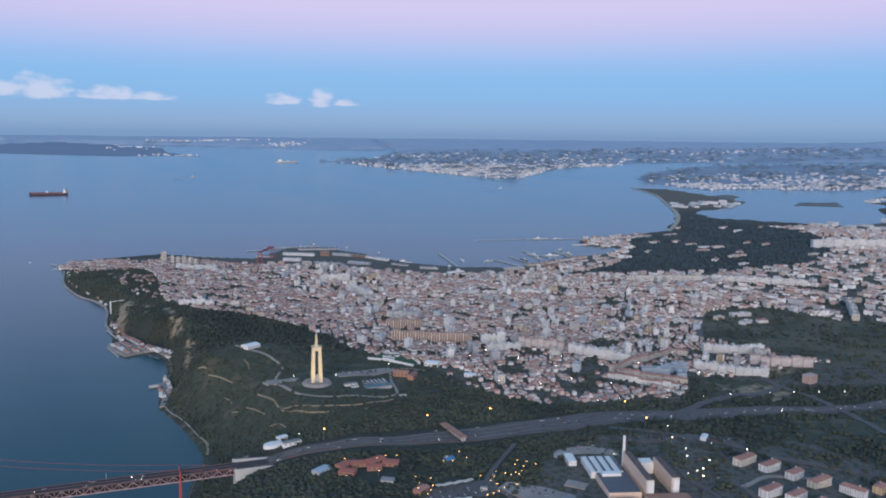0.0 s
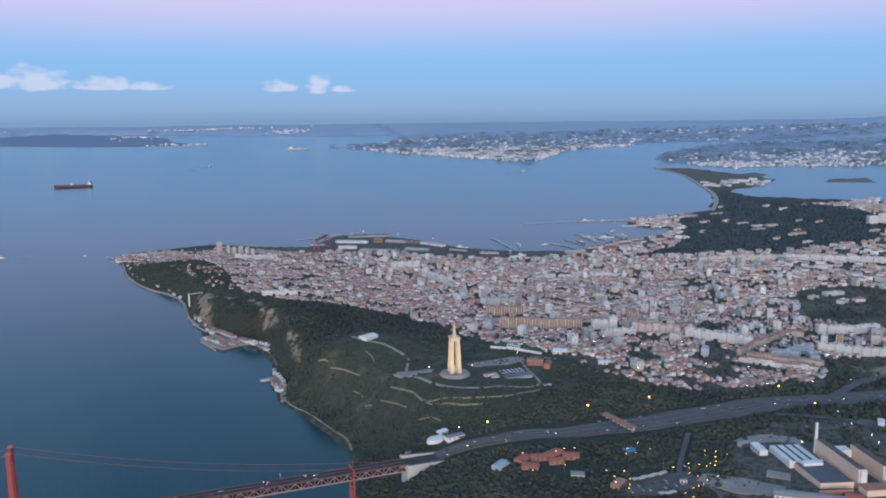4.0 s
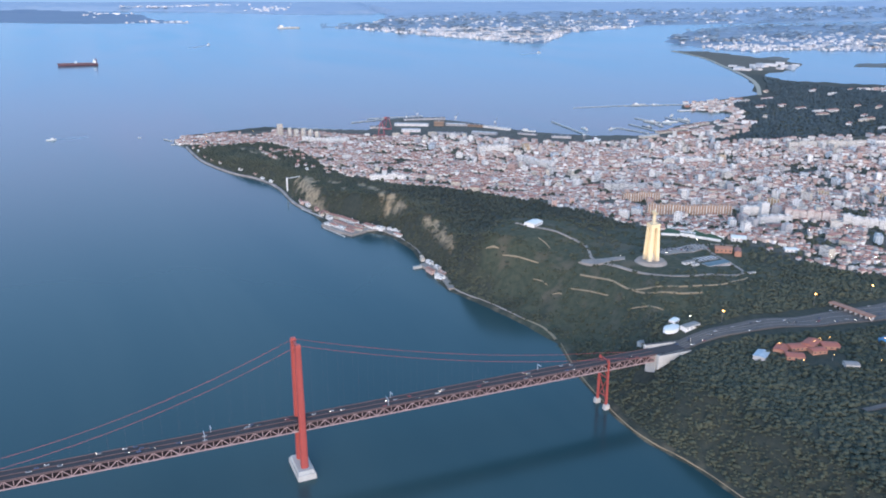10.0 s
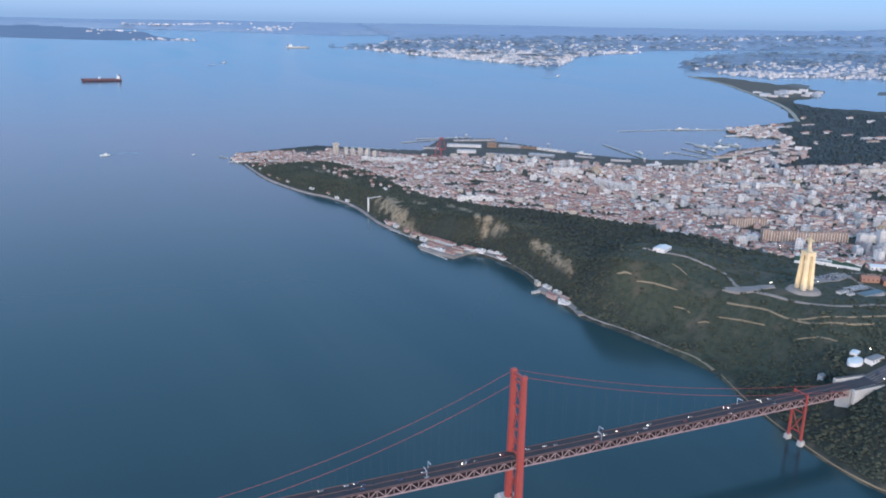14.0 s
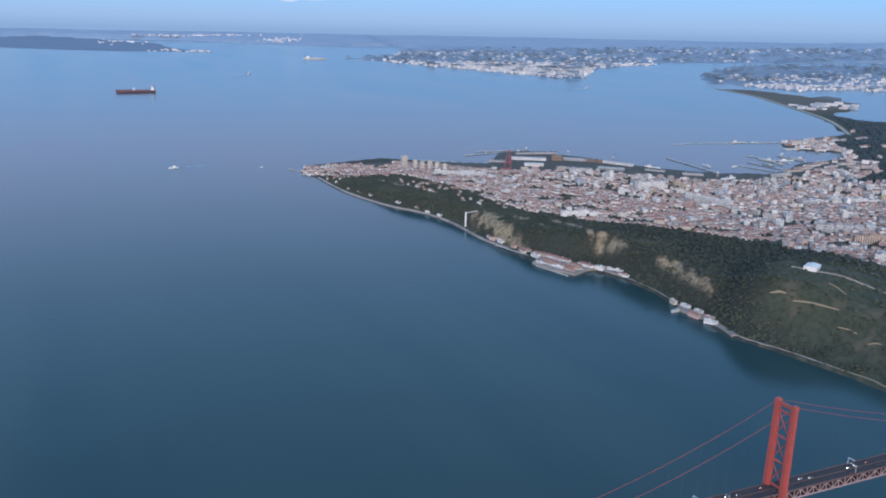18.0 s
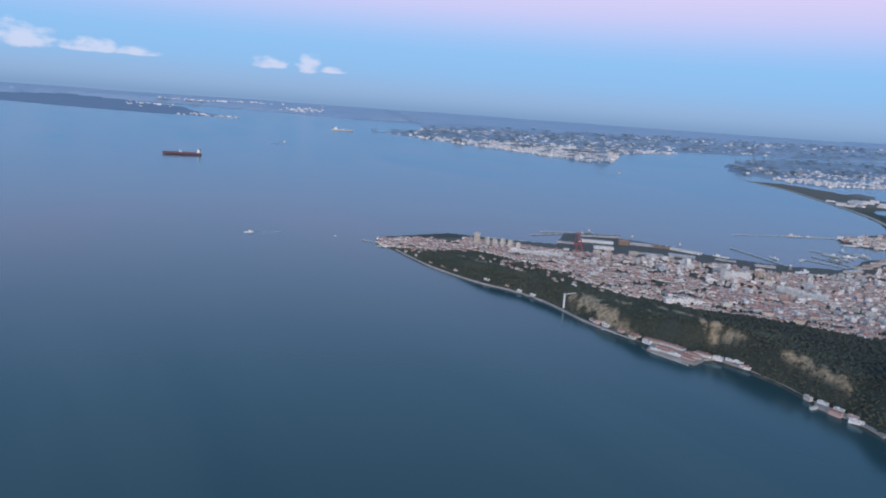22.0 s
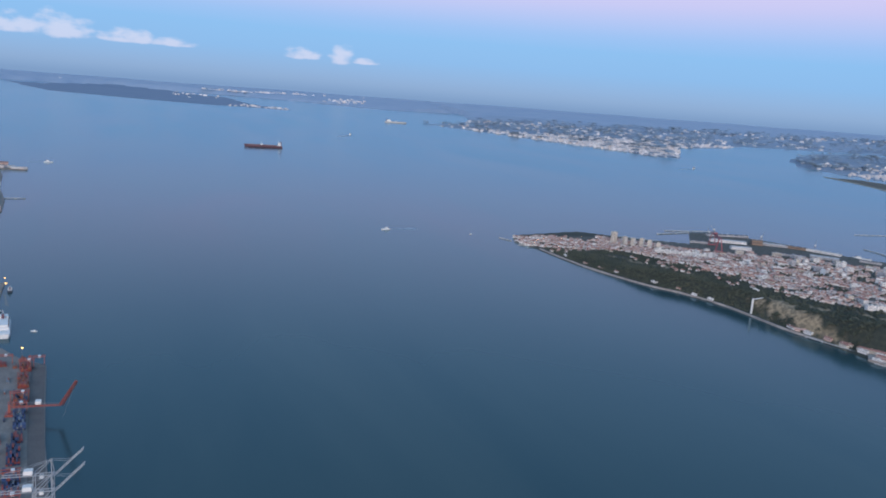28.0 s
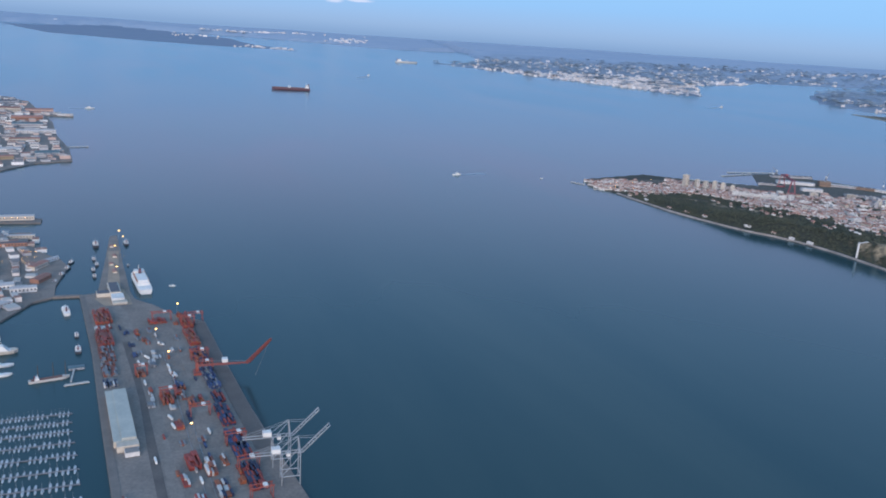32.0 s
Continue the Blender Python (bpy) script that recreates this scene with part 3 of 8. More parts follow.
# ---- ground and water ----
def sheet(name, xs, ys, surface, label, tall, category, keep=-1.2, zones=None, bands=()):
    """A patch of land over a grid of plan lines."""
    px, py = np.meshgrid(xs, ys, indexing="ij")
    pz = tall(px, py)
    n, m = px.shape
    verts = np.stack([px, py, pz], -1).reshape(-1, 3)
    idx = np.arange(n * m).reshape(n, m)
    quads = np.stack([idx[:-1, :-1], idx[1:, :-1], idx[1:, 1:], idx[:-1, 1:]], -1).reshape(-1, 4)
    quads = quads[(pz.reshape(-1)[quads] > keep).any(1)]
    used = np.unique(quads)
    back = np.full(n * m, -1)
    back[used] = np.arange(len(used))
    data = bpy.data.meshes.new(name)
    data.from_pydata(verts[used].tolist(), [], back[quads].tolist())
    data.materials.append(surface)
    data.polygons.foreach_set("use_smooth", [True] * len(data.polygons))
    # farther bands take land colours with more haze painted in
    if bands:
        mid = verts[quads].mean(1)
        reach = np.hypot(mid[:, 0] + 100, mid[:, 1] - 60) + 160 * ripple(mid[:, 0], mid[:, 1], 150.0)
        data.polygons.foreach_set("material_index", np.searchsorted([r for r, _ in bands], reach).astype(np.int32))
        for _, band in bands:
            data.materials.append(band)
    if zones is not None:
        layer = data.color_attributes.new("zones", "FLOAT_COLOR", "POINT")
        layer.data.foreach_set("color", zones(verts[used, 0], verts[used, 1], verts[used, 2]).ravel())
    ob = new(name, data)
    return tagged(ob, label, category, "", "structure")


def spaced(*legs):
    """Plan lines: a start, then pairs of an end and a step."""
    out = [legs[0]]
    for end, step in legs[1:]:
        count = max(1, round((end - out[-1]) / step))
        out += list(np.linspace(out[-1], end, count + 1)[1:])
    return np.array(out)


TOWN_EDGE = [(-40, 402), (-24, 397), (-10, 392), (2, 386), (8, 366), (9, 345), (9, 325), (8, 307), (9, 286), (13, 274), (18, 265), (24, 258), (34, 244), (43, 224), (47, 198), (50, 186), (57, 172), (60, 164), (64, 153), (68, 141), (74, 136), (86, 134), (100, 139),
             (104, 132), (113, 141), (118, 148), (130, 150), (144, 138), (165, 130), (900, 120), (900, 450), (480, 450), (330, 434), (266, 429), (250, 401), (267, 386), (240, 366), (222, 340), (165, 330), (130, 334), (98, 356), (56, 386), (18, 424), (-30, 424)]
YARD = [(18, 424), (56, 386), (98, 356), (130, 334), (165, 330), (240, 342), (238, 367), (222, 365), (208, 363), (192, 353), (170, 344), (150, 352), (116, 411), (98, 441), (78, 441), (34, 430)]
ESTATE = [(74, 116), (92, 108), (110, 102), (112, 74), (76, 68), (62, 80), (50, 92), (52, 100), (60, 112)]
DARK_WOOD = [(176, 312), (205, 296), (258, 288), (300, 282), (372, 330), (420, 400), (440, 540), (395, 500), (345, 444), (300, 425), (282, 404), (274, 385), (258, 370), (242, 345), (212, 320)]
GREEN_VALE = [(152, 186), (180, 214), (205, 214), (212, 190), (240, 170), (330, 150), (330, 120), (190, 122), (168, 150), (160, 165)]
MEADOWS = [(33, 160, 26, 22), (22, 180, 14, 20), (47, 176, 12, 10), (126, 140, 13, 10), (200, 160, 60, 34), (185, 195, 30, 22), (280, 140, 60, 24), (62, 94, 14, 9), (150, 108, 50, 10)]
BLUFFS = [(-4.0, 289, 4.8, 9), (-5.0, 296, 2.0, 5), (-5.0, 278, 2.8, 9), (-5.6, 268, 1.6, 7), (2.6, 279, 1.6, 7), (2.0, 268, 1.2, 4), (8.4, 270, 1.7, 5), (9.4, 262, 1.7, 6), (9.9, 254, 1.7, 6), (10.3, 249, 2.4, 5), (10.7, 244, 2.4, 5), (11.8, 225, 1.6, 3), (11.6, 220, 2.2, 4), (10.9, 215, 1.8, 4), (10.1, 209, 1.3, 4), (130, 137, 11, 8), (149.5, 151, 7, 4.5),
          (-6.0, 362, 2.6, 9), (-5.0, 348, 2.6, 9), (-4.0, 336, 2.4, 7), (-9.5, 372, 2.0, 5), (-8.5, 391, 1.8, 5), (-11, 398, 2.4, 3)]


def zones_of(x, y, z):
    """Meadow, town, bare ground: how far each covers a place."""
    meadow = np.zeros(x.shape)
    for cx, cy, rx, ry in MEADOWS:
        meadow = np.maximum(meadow, eased(1.25 - ((x - cx) / rx) ** 2 - ((y - cy) / ry) ** 2 + 0.5 * ripple(x, y, 2.5), 0, 0.6))
    town = (inside(x, y, TOWN_EDGE) & ~inside(x, y, DARK_WOOD) & ~inside(x, y, GREEN_VALE)).astype(float)
    town = np.maximum(town, inside(x, y, YARD) | inside(x, y, ESTATE))
    bare = np.zeros(x.shape)
    for cx, cy, rx, ry in BLUFFS:
        bare = np.maximum(bare, eased(0.8 - ((x - cx) / rx) ** 2 - ((y - cy) / ry) ** 2 + 0.7 * ripple(x, y, 1.6) + 0.35 * ripple(y, x, 0.7), 0, 0.5))
    bare = np.maximum(bare, 0.2 * inside(x, y, GREEN_VALE) * (ripple(x, y, 9.0) > -0.2))
    bare = np.maximum(bare, 0.4 * eased(0.6 - np.abs(z - 0.2), 0.2, 0.6) * (ripple(x, y, 1.5) > 0.1) * (away(x, y, COAST_RIVER) < 0.9))
    bare, town = np.maximum(bare, 0.12 * (y > 565)), np.maximum(town, y > 590)
    return np.stack([meadow, town * (1 - bare), bare, np.ones(x.shape)], -1)


bm = bmesh.new()
bm.faces.new([bm.verts.new(p) for p in ((-4900, -4900, 0), (4900, -4900, 0), (4900, 4900, 0), (-4900, 4900, 0))])
tagged(part("water", bm, WATER), "calm grey-blue tidal river with faint streaks at dusk", "water", "", "structure")

sheet("ground_headland", spaced(-44, (62, 1.2), (150, 2.2), (340, 5), (660, 10), (1200, 60), (4900, 400)),
      spaced(-900, (-100, 80), (70, 8), (90, 2), (250, 1.2), (330, 1.8), (450, 2.6), (900, 9)),
      GROUND, "wooded river bluff and rolling built-up plateau", height, "ground", zones=zones_of)


def far_rise(x, y):
    """The land climbs inland, up to the skyline."""
    start = np.interp(np.arctan2(x + 100, y - 60), [0.10, 0.45], [3900, 2500])
    reach = ((np.hypot(x + 100, y - 60) - start) / (4850 - start)).clip(0, 1)
    return 42.0 * reach ** 0.8 + 2.0 * ripple(x, y, 260.0) * reach


def flat_land(ring, low=0.18, tall=0.0, size=60.0):
    def tall_at(x, y):
        d = away(x, y, ring + ring[:1]) * np.where(inside(x, y, ring), 1, -1)
        return np.where(d > 0, low + tall * eased(d, 0, 300) * (0.6 + 0.4 * ripple(x, y, size)) + far_rise(x, y), -3.0)
    return tall_at


FAR_LANDS = {
    "industrial": [(416, 1866), (469, 1620), (478, 1427), (506, 1267), (518, 1090), (548, 1062), (585, 1108), (700, 1260), (800, 1394), (1017, 1519), (1210, 1682), (1900, 1750), (4900, 1900), (4900, 4900), (1500, 4900), (1100, 3200), (760, 2400), (620, 2050)],
    "south": [(734, 1035), (695, 939), (669, 845), (677, 790), (762, 804), (798, 764), (841, 733), (947, 765), (1500, 720), (4900, 640), (4900, 1800), (2000, 1600), (1300, 1560), (1080, 1380), (860, 1180)],
    "airfield": [(-420, 2650), (-310, 2526), (-158, 2364), (-18, 2265), (99, 2300), (235, 2226), (160, 2560), (150, 2900), (172, 3529), (-27, 4040), (-280, 4200), (-700, 3850)],
    "plain": [(-2500, 4300), (-800, 4180), (-280, 4400), (300, 4300), (640, 3674), (741, 3206), (1090, 3400), (1520, 4900), (-2500, 4900)],
}
for place, ring in FAR_LANDS.items():
    xs, ys = [p[0] for p in ring], [p[1] for p in ring]
    fine = spaced(min(xs) - 20, (min(min(xs) + 900, max(xs)), 14), (max(xs) + 20, 60)) if place != "plain" else spaced(-2500, (1520, 40))
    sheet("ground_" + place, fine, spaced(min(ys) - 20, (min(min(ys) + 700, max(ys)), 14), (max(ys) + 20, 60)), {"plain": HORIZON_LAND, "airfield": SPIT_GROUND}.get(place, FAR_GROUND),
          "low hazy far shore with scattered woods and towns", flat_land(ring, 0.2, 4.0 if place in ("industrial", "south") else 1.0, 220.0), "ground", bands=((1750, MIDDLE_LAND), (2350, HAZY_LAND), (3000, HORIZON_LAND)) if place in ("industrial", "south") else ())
for ring in ([(590, 652), (640, 700), (655, 735), (560, 700)], [(640, 560), (690, 610), (640, 620), (600, 590)], [(760, 640), (900, 690), (1300, 690), (1300, 650), (900, 645)]):
    xs, ys = [p[0] for p in ring], [p[1] for p in ring]
    sheet("ground_marsh_island", spaced(min(xs) - 8, (max(xs) + 8, 8)), spaced(min(ys) - 8, (max(ys) + 8, 6)), MARSH, "low muddy marsh island in the bay", flat_land(ring, 0.15, 0.0), "ground")


# ---- far ridges along the horizon ----
def ridge(x0, y0, x1, y1, tall, deep, seed):
    bm = bmesh.new()
    rows = []
    for k in range(61):
        t = k / 60
        x, y = x0 + (x1 - x0) * t, y0 + (y1 - y0) * t
        h = tall * math.sin(math.pi * t) ** 0.7 * (0.6 + 0.4 * noise.noise((t * 5, seed, 0)) + 0.2 * noise.noise((t * 17, seed, 3)))
        rows.append([bm.verts.new((x, y - deep, -1)), bm.verts.new((x, y - deep * 0.4, h * 0.55)), bm.verts.new((x, y, h)), bm.verts.new((x, y + deep, -1))])
    for a, b in zip(rows, rows[1:]):
        for j in range(3):
            bm.faces.new((a[j], b[j], b[j + 1], a[j + 1])).smooth = True
    bmesh.ops.recalc_face_normals(bm, faces=bm.faces)
    tagged(part("hills", bm, HORIZON_LAND), "low horizon hills with blue-grey haze in their colour", "hills", "", "structure")


ridge(2500, 3700, 4300, 1900, 98, 260, 1.3)
ridge(300, 4650, 3000, 3750, 50, 250, 5.1)


# ---- the suspension bridge ----
AXIS, SLANT = (-44.6, 134.4), -0.026
DECK = 7.75


def along(x, side=0.0, z=0.0):
    """A place on the bridge: x along the river crossing, side across it."""
    return (x, AXIS[1] + SLANT * (x - AXIS[0]) + side, z)


SOUTH, NORTH, PIER, ANCHOR = -44.6, -145.9, 3.2, 12.2
bridge = empty("suspension_bridge", *along(SOUTH))
tagged(bridge, "long red-painted steel suspension bridge with a trussed deck over the river", "bridge")


def on_bridge(ob):
    ob.parent = bridge
    ob.matrix_parent_inverse = bridge.matrix_basis.inverted()
    return ob


def tower(x):
    """Two tapering legs with cross braces on a pale concrete pier."""
    whole = on_bridge(part("tower_frame", brace_mesh(x), BRIDGE_RED, None, "red steel cross braces between the tower legs"))
    for s in (-1.25, 1.25):
        bm = bmesh.new()
        a, b = along(x, s), along(x, s * 0.94)
        for k, (w, d) in enumerate(((0.95, 0.6), (0.55, 0.92))):
            box(bm, a[0], a[1], 1.2, w, d, 17.6, 0, 0.72)
        box(bm, a[0], a[1], 18.8, 0.75, 0.6, 0.35, 0, 0.8)
        on_bridge(part("tower_leg", bm, BRIDGE_RED))
    bm = bmesh.new()
    base = along(x)
    box(bm, base[0], base[1], -1.5, 2.6, 5.6, 2.3, 0, 0.94)
    box(bm, base[0], base[1], 0.8, 2.2, 5.0, 0.42, 0, 0.9)
    on_bridge(part("tower_pier", bm, CONCRETE, None, "pale concrete tower pier standing in the water"))
    return whole


def brace_mesh(x):
    bm = bmesh.new()
    levels = [1.6, 6.4, 8.2, 11.4, 14.6, 17.8]
    for n, z in enumerate(levels):
        bar(bm, along(x, -1.2, z), along(x, 1.2, z), 0.2, 0.22)
        if n and n != 2:
            bar(bm, along(x, -1.1, levels[n - 1]), along(x, 1.1, z), 0.1)
            bar(bm, along(x, 1.1, levels[n - 1]), along(x, -1.1, z), 0.1)
    bar(bm, along(x, -1.2, 18.7), along(x, 1.2, 18.7), 0.35)
    return bm


tower(SOUTH), tower(NORTH)


def truss_member(name, a, b, wide):
    bm = bmesh.new()
    bar(bm, a, b, wide)
    return on_bridge(part(name, bm, TRUSS_RED))


# the truss: single members over the near side span, joined further out
HALF, LOW = 1.08, DECK - 1.12
xs = [SOUTH + k * (PIER - SOUTH) / 46 for k in range(47)]
for side in (-HALF, HALF):
    for n, x in enumerate(xs):
        truss_member("truss_post", along(x, side, LOW), along(x, side, DECK - 0.1), 0.075)
        if n:
            lo, hi = (LOW, DECK - 0.1) if n % 2 else (DECK - 0.1, LOW)
            truss_member("truss_diagonal", along(xs[n - 1], side, lo), along(x, side, hi), 0.095)
for side in (-HALF, HALF):
    for z in (LOW, DECK - 0.08):
        for a, b in ((NORTH - 20, NORTH), (NORTH, SOUTH), (SOUTH, PIER), (PIER, ANCHOR)):
            chord = truss_member("truss_chord", along(a, side, z), along(b, side, z), 0.15 if z == LOW else 0.13)
            if z != LOW:
                chord.data.materials[0] = CHORD_RED
rest = bmesh.new()
for a, b, count in ((NORTH - 20, NORTH, 20), (NORTH, SOUTH, 98), (PIER, ANCHOR, 9)):
    for k in range(count):
        x0, x1 = a + (b - a) * k / count, a + (b - a) * (k + 1) / count
        lo, hi = (LOW, DECK - 0.1) if k % 2 else (DECK - 0.1, LOW)
        for side in (-HALF, HALF):
            bar(rest, along(x0, side, LOW), along(x0, side, DECK - 0.1), 0.075)
            bar(rest, along(x0, side, lo), along(x1, side, hi), 0.095)
for k in range(180):
    x = NORTH - 20 + k * (ANCHOR - NORTH + 20) / 180
    bar(rest, along(x, -HALF, LOW), along(x, HALF, LOW), 0.07)
    bar(rest, along(x, -HALF, LOW), along(x + 0.9, HALF, LOW), 0.05)
tagged(on_bridge(part("truss_lattice", rest, TRUSS_RED)), "", "", "", "stuff")
# soffit and railway deck carry the truss's inner shade in their colour
for name, side, wide, z, tall, surface in (("roadway", 0.0, 2.25, DECK, 0.08, ROADWAY), ("railway_deck", 0.0, 1.9, LOW + 0.05, 0.08, SHADED_DECK), ("deck_soffit", 0.0, 2.0, DECK - 0.14, 0.06, SHADED_DECK)):
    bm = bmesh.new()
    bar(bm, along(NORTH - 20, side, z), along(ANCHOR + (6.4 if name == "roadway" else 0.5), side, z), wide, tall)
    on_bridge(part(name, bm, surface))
for side in (-1.12, -0.02, 1.12):
    bm = bmesh.new()
    bar(bm, along(NORTH - 20, side, DECK + 0.1), along(ANCHOR, side, DECK + 0.1), 0.03, 0.1)
    on_bridge(part("guard_rail", bm, CHORD_RED))


def cable_height(x):
    """The main cable sags between the towers and falls to the side pier."""
    if x < SOUTH:
        k = (x - NORTH) / (SOUTH - NORTH)
        return 19.0 - (19.0 - 8.5) * 4 * k * (1 - k)
    if x < PIER:
        k = (x - SOUTH) / (PIER - SOUTH)
        return 19.0 + (8.6 - 19.0) * k - 2.4 * 4 * k * (1 - k) * 0.5
    return 8.6 + (7.2 - 8.6) * (x - PIER) / (ANCHOR - PIER)


stops = [NORTH + k * (ANCHOR - NORTH) / 120 for k in range(121)]
for side in (-1.22, 1.22):
    bm = bmesh.new()
    tube(bm, [along(x, side, cable_height(x)) for x in stops], 0.022)
    on_bridge(part("main_cable", bm, BRIDGE_RED, None, "thin red suspension cable"))
    bm = bmesh.new()
    x = NORTH + 2.1
    while x < PIER - 1:
        if abs(x - SOUTH) > 1 and cable_height(x) - DECK > 0.4:
            bar(bm, along(x, side, DECK), along(x, side, cable_height(x)), 0.004)
        x += 2.1
    tagged(on_bridge(part("hanger_lattice", bm, CHORD_RED)), "", "", "", "stuff")

# the side pier: four red legs on two pale footings by the shore
for side in (-1.15, 1.15):
    bm = bmesh.new()
    a = along(PIER, side)
    box(bm, a[0], a[1], 0.8, 0.36, 0.28, 7.5, 0, 0.7)
    on_bridge(part("side_pier_leg", bm, BRIDGE_RED))
    bm = bmesh.new()
    box(bm, *along(PIER, side * 1.08, -0.8), 0.95, 0.8, 1.6, 0, 0.85)
    on_bridge(part("side_pier_footing", bm, CONCRETE, None, "pale concrete footing at the waterline"))
for z0, z1, wide in ((2.0, 2.0, 0.15), (5.2, 5.2, 0.15), (8.2, 8.2, 0.12), (1.2, 5.2, 0.1), (5.2, 1.2, 0.1), (5.2, 8.4, 0.1), (8.4, 5.2, 0.1)):
    bm = bmesh.new()
    bar(bm, along(PIER, -1.12, z0), along(PIER, 1.12, z1), wide)
    on_bridge(part("side_pier_brace", bm, BRIDGE_RED))

# the anchorage: two long pale wedges that hold the cables, the roadway between them
for side in (-1.75, 1.75):
    bm = bmesh.new()
    length = 6.5 if side < 0 else 7.5
    a = along(ANCHOR, side)
    vs = []
    top = DECK + (0.12 if side < 0 else 0.5)
    for dy in (-0.3, 0.3):
        for dx, z in ((-0.3, 5.5), (length * 0.6, 7.2), (length, DECK - 0.3), (length, DECK), (-0.3, top)):
            vs.append(bm.verts.new((a[0] + dx, a[1] + dy + SLANT * dx, z)))
    for f in ((0, 1, 2, 3, 4), (9, 8, 7, 6, 5), (0, 5, 6, 1), (1, 6, 7, 2), (2, 7, 8, 3), (3, 8, 9, 4), (4, 9, 5, 0)):
        bm.faces.new([vs[i] for i in f])
    bmesh.ops.recalc_face_normals(bm, faces=bm.faces)
    bmesh.ops.bevel(bm, geom=bm.edges[:], offset=0.06, segments=1, affect="EDGES")
    on_bridge(part("anchorage_block", bm, CONCRETE, None, "white concrete wedge that anchors the cables"))
for side, length, top in ((-1.75, 6.1, DECK + 0.14), (1.75, 7.1, DECK + 0.52)):
    bm = bmesh.new()
    bar(bm, along(ANCHOR - 0.1, side, top), along(ANCHOR + length, side, DECK + 0.04), 0.46, 0.06)
    on_bridge(part("anchorage_deck", bm, ASPHALT, None, "grey asphalt cap on the anchorage"))
for x, side in ((-56, 1.0), (-57, -1.0), (-31.5, 1.0), (-32.5, -1.0), (-8, 1.0), (-84, 1.0), (-85, -1.0)):
    bm = bmesh.new()
    bar(bm, along(x, side, DECK), along(x, side, DECK + 1.05), 0.05)
    bar(bm, along(x, side, DECK + 1.02), along(x, side * 0.1, DECK + 1.06), 0.07, 0.1)
    on_bridge(part("sign_gantry", bm, CRANE_PALE, None, "pale steel lane sign gantry"))
bm = bmesh.new()
a = along(ANCHOR + 3)
box(bm, a[0], a[1], 4.0, 6.6, 2.4, DECK - 4.06)
on_bridge(part("abutment", bm, CONCRETE))


# ---- the monument ----
def monument(x, y, z):
    base = empty("monument_pedestal", x, y, z, -8)
    base.scale = (0.94, 0.94, 1.06)
    tagged(base, "tall cream concrete gateway pedestal of four tapering pillars", "monument")
    bm = bmesh.new()
    box(bm, 0, 0, -1.2, 4.2, 4.2, 1.25, 0, 0.97)
    box(bm, 0, 0, 0.05, 3.4, 3.4, 0.16, 0, 0.97)
    part("plinth", bm, PAVING, base, "pale stone plinth")
    for a in (-1, 1):
        for b in (-1, 1):
            bm = bmesh.new()
            vs = []
            for zz, out, w in ((0.2, 0.86, 0.80), (3.5, 0.76, 0.68), (6.6, 0.66, 0.62)):
                for u, v in ((-1, -1), (1, -1), (1, 1), (-1, 1)):
                    vs.append(bm.verts.new((a * out + u * w / 2, b * out + v * w / 2, zz)))
            for k in (0, 4):
                for i in range(4):
                    bm.faces.new((vs[k + i], vs[k + (i + 1) % 4], vs[k + 4 + (i + 1) % 4], vs[k + 4 + i]))
            bm.faces.new(vs[8:]), bm.faces.new(vs[3::-1])
            part("pillar", bm, MONUMENT, base)
    bm = bmesh.new()
    box(bm, 0, 0, 6.6, 1.96, 1.96, 0.5)
    box(bm, 0, 0, 7.1, 2.16, 2.16, 0.2)
    box(bm, 0, 0, 7.3, 1.0, 1.0, 0.3, 0, 0.9)
    part("lintel", bm, MONUMENT, base, "cream concrete top slab")
    bm = bmesh.new()
    box(bm, 0, 0, 0.2, 0.9, 0.9, 1.0)
    box(bm, 0, 0, 1.2, 0.7, 0.7, 0.4, 0, 0.7)
    part("chapel", bm, CONCRETE, base, "low chapel between the pillars")
    bm = bmesh.new()
    rings = []
    for zz, rx, ry in ((0.0, 0.36, 0.42), (0.5, 0.31, 0.38), (1.2, 0.27, 0.34), (1.7, 0.26, 0.38), (2.05, 0.24, 0.42), (2.22, 0.12, 0.16), (2.34, 0.13, 0.14), (2.56, 0.14, 0.14), (2.70, 0.05, 0.05)):
        rings.append([bm.verts.new((rx * math.cos(k * math.pi / 6), ry * math.sin(k * math.pi / 6) * (1 + 0.06 * math.cos(3 * k)), zz)) for k in range(12)])
    for p, q in zip(rings, rings[1:]):
        for k in range(12):
            bm.faces.new((p[k], p[(k + 1) % 12], q[(k + 1) % 12], q[k]))
    bm.faces.new(rings[-1]), bm.faces.new(rings[0][::-1])
    for s in (-1, 1):
        tube(bm, [(0, s * 0.3, 1.95), (0, s * 0.75, 1.93), (0, s * 1.1, 1.9), (0, s * 1.36, 1.9)], [0.17, 0.13, 0.10, 0.05], 8)
        for k in range(4):
            box(bm, 0.0, s * (0.42 + 0.18 * k), 1.42 + 0.1 * k, 0.14, 0.17, 0.5 - 0.1 * k)
    statue = part("statue", bm, MONUMENT)
    statue.matrix_basis = pose(x, y, z + 8.05, 0, 0, 172)
    tagged(statue, "pale concrete statue with outstretched arms on its pedestal", "statue")


STATUE = (32.6, 160.2)
monument(*STATUE, 12.0)
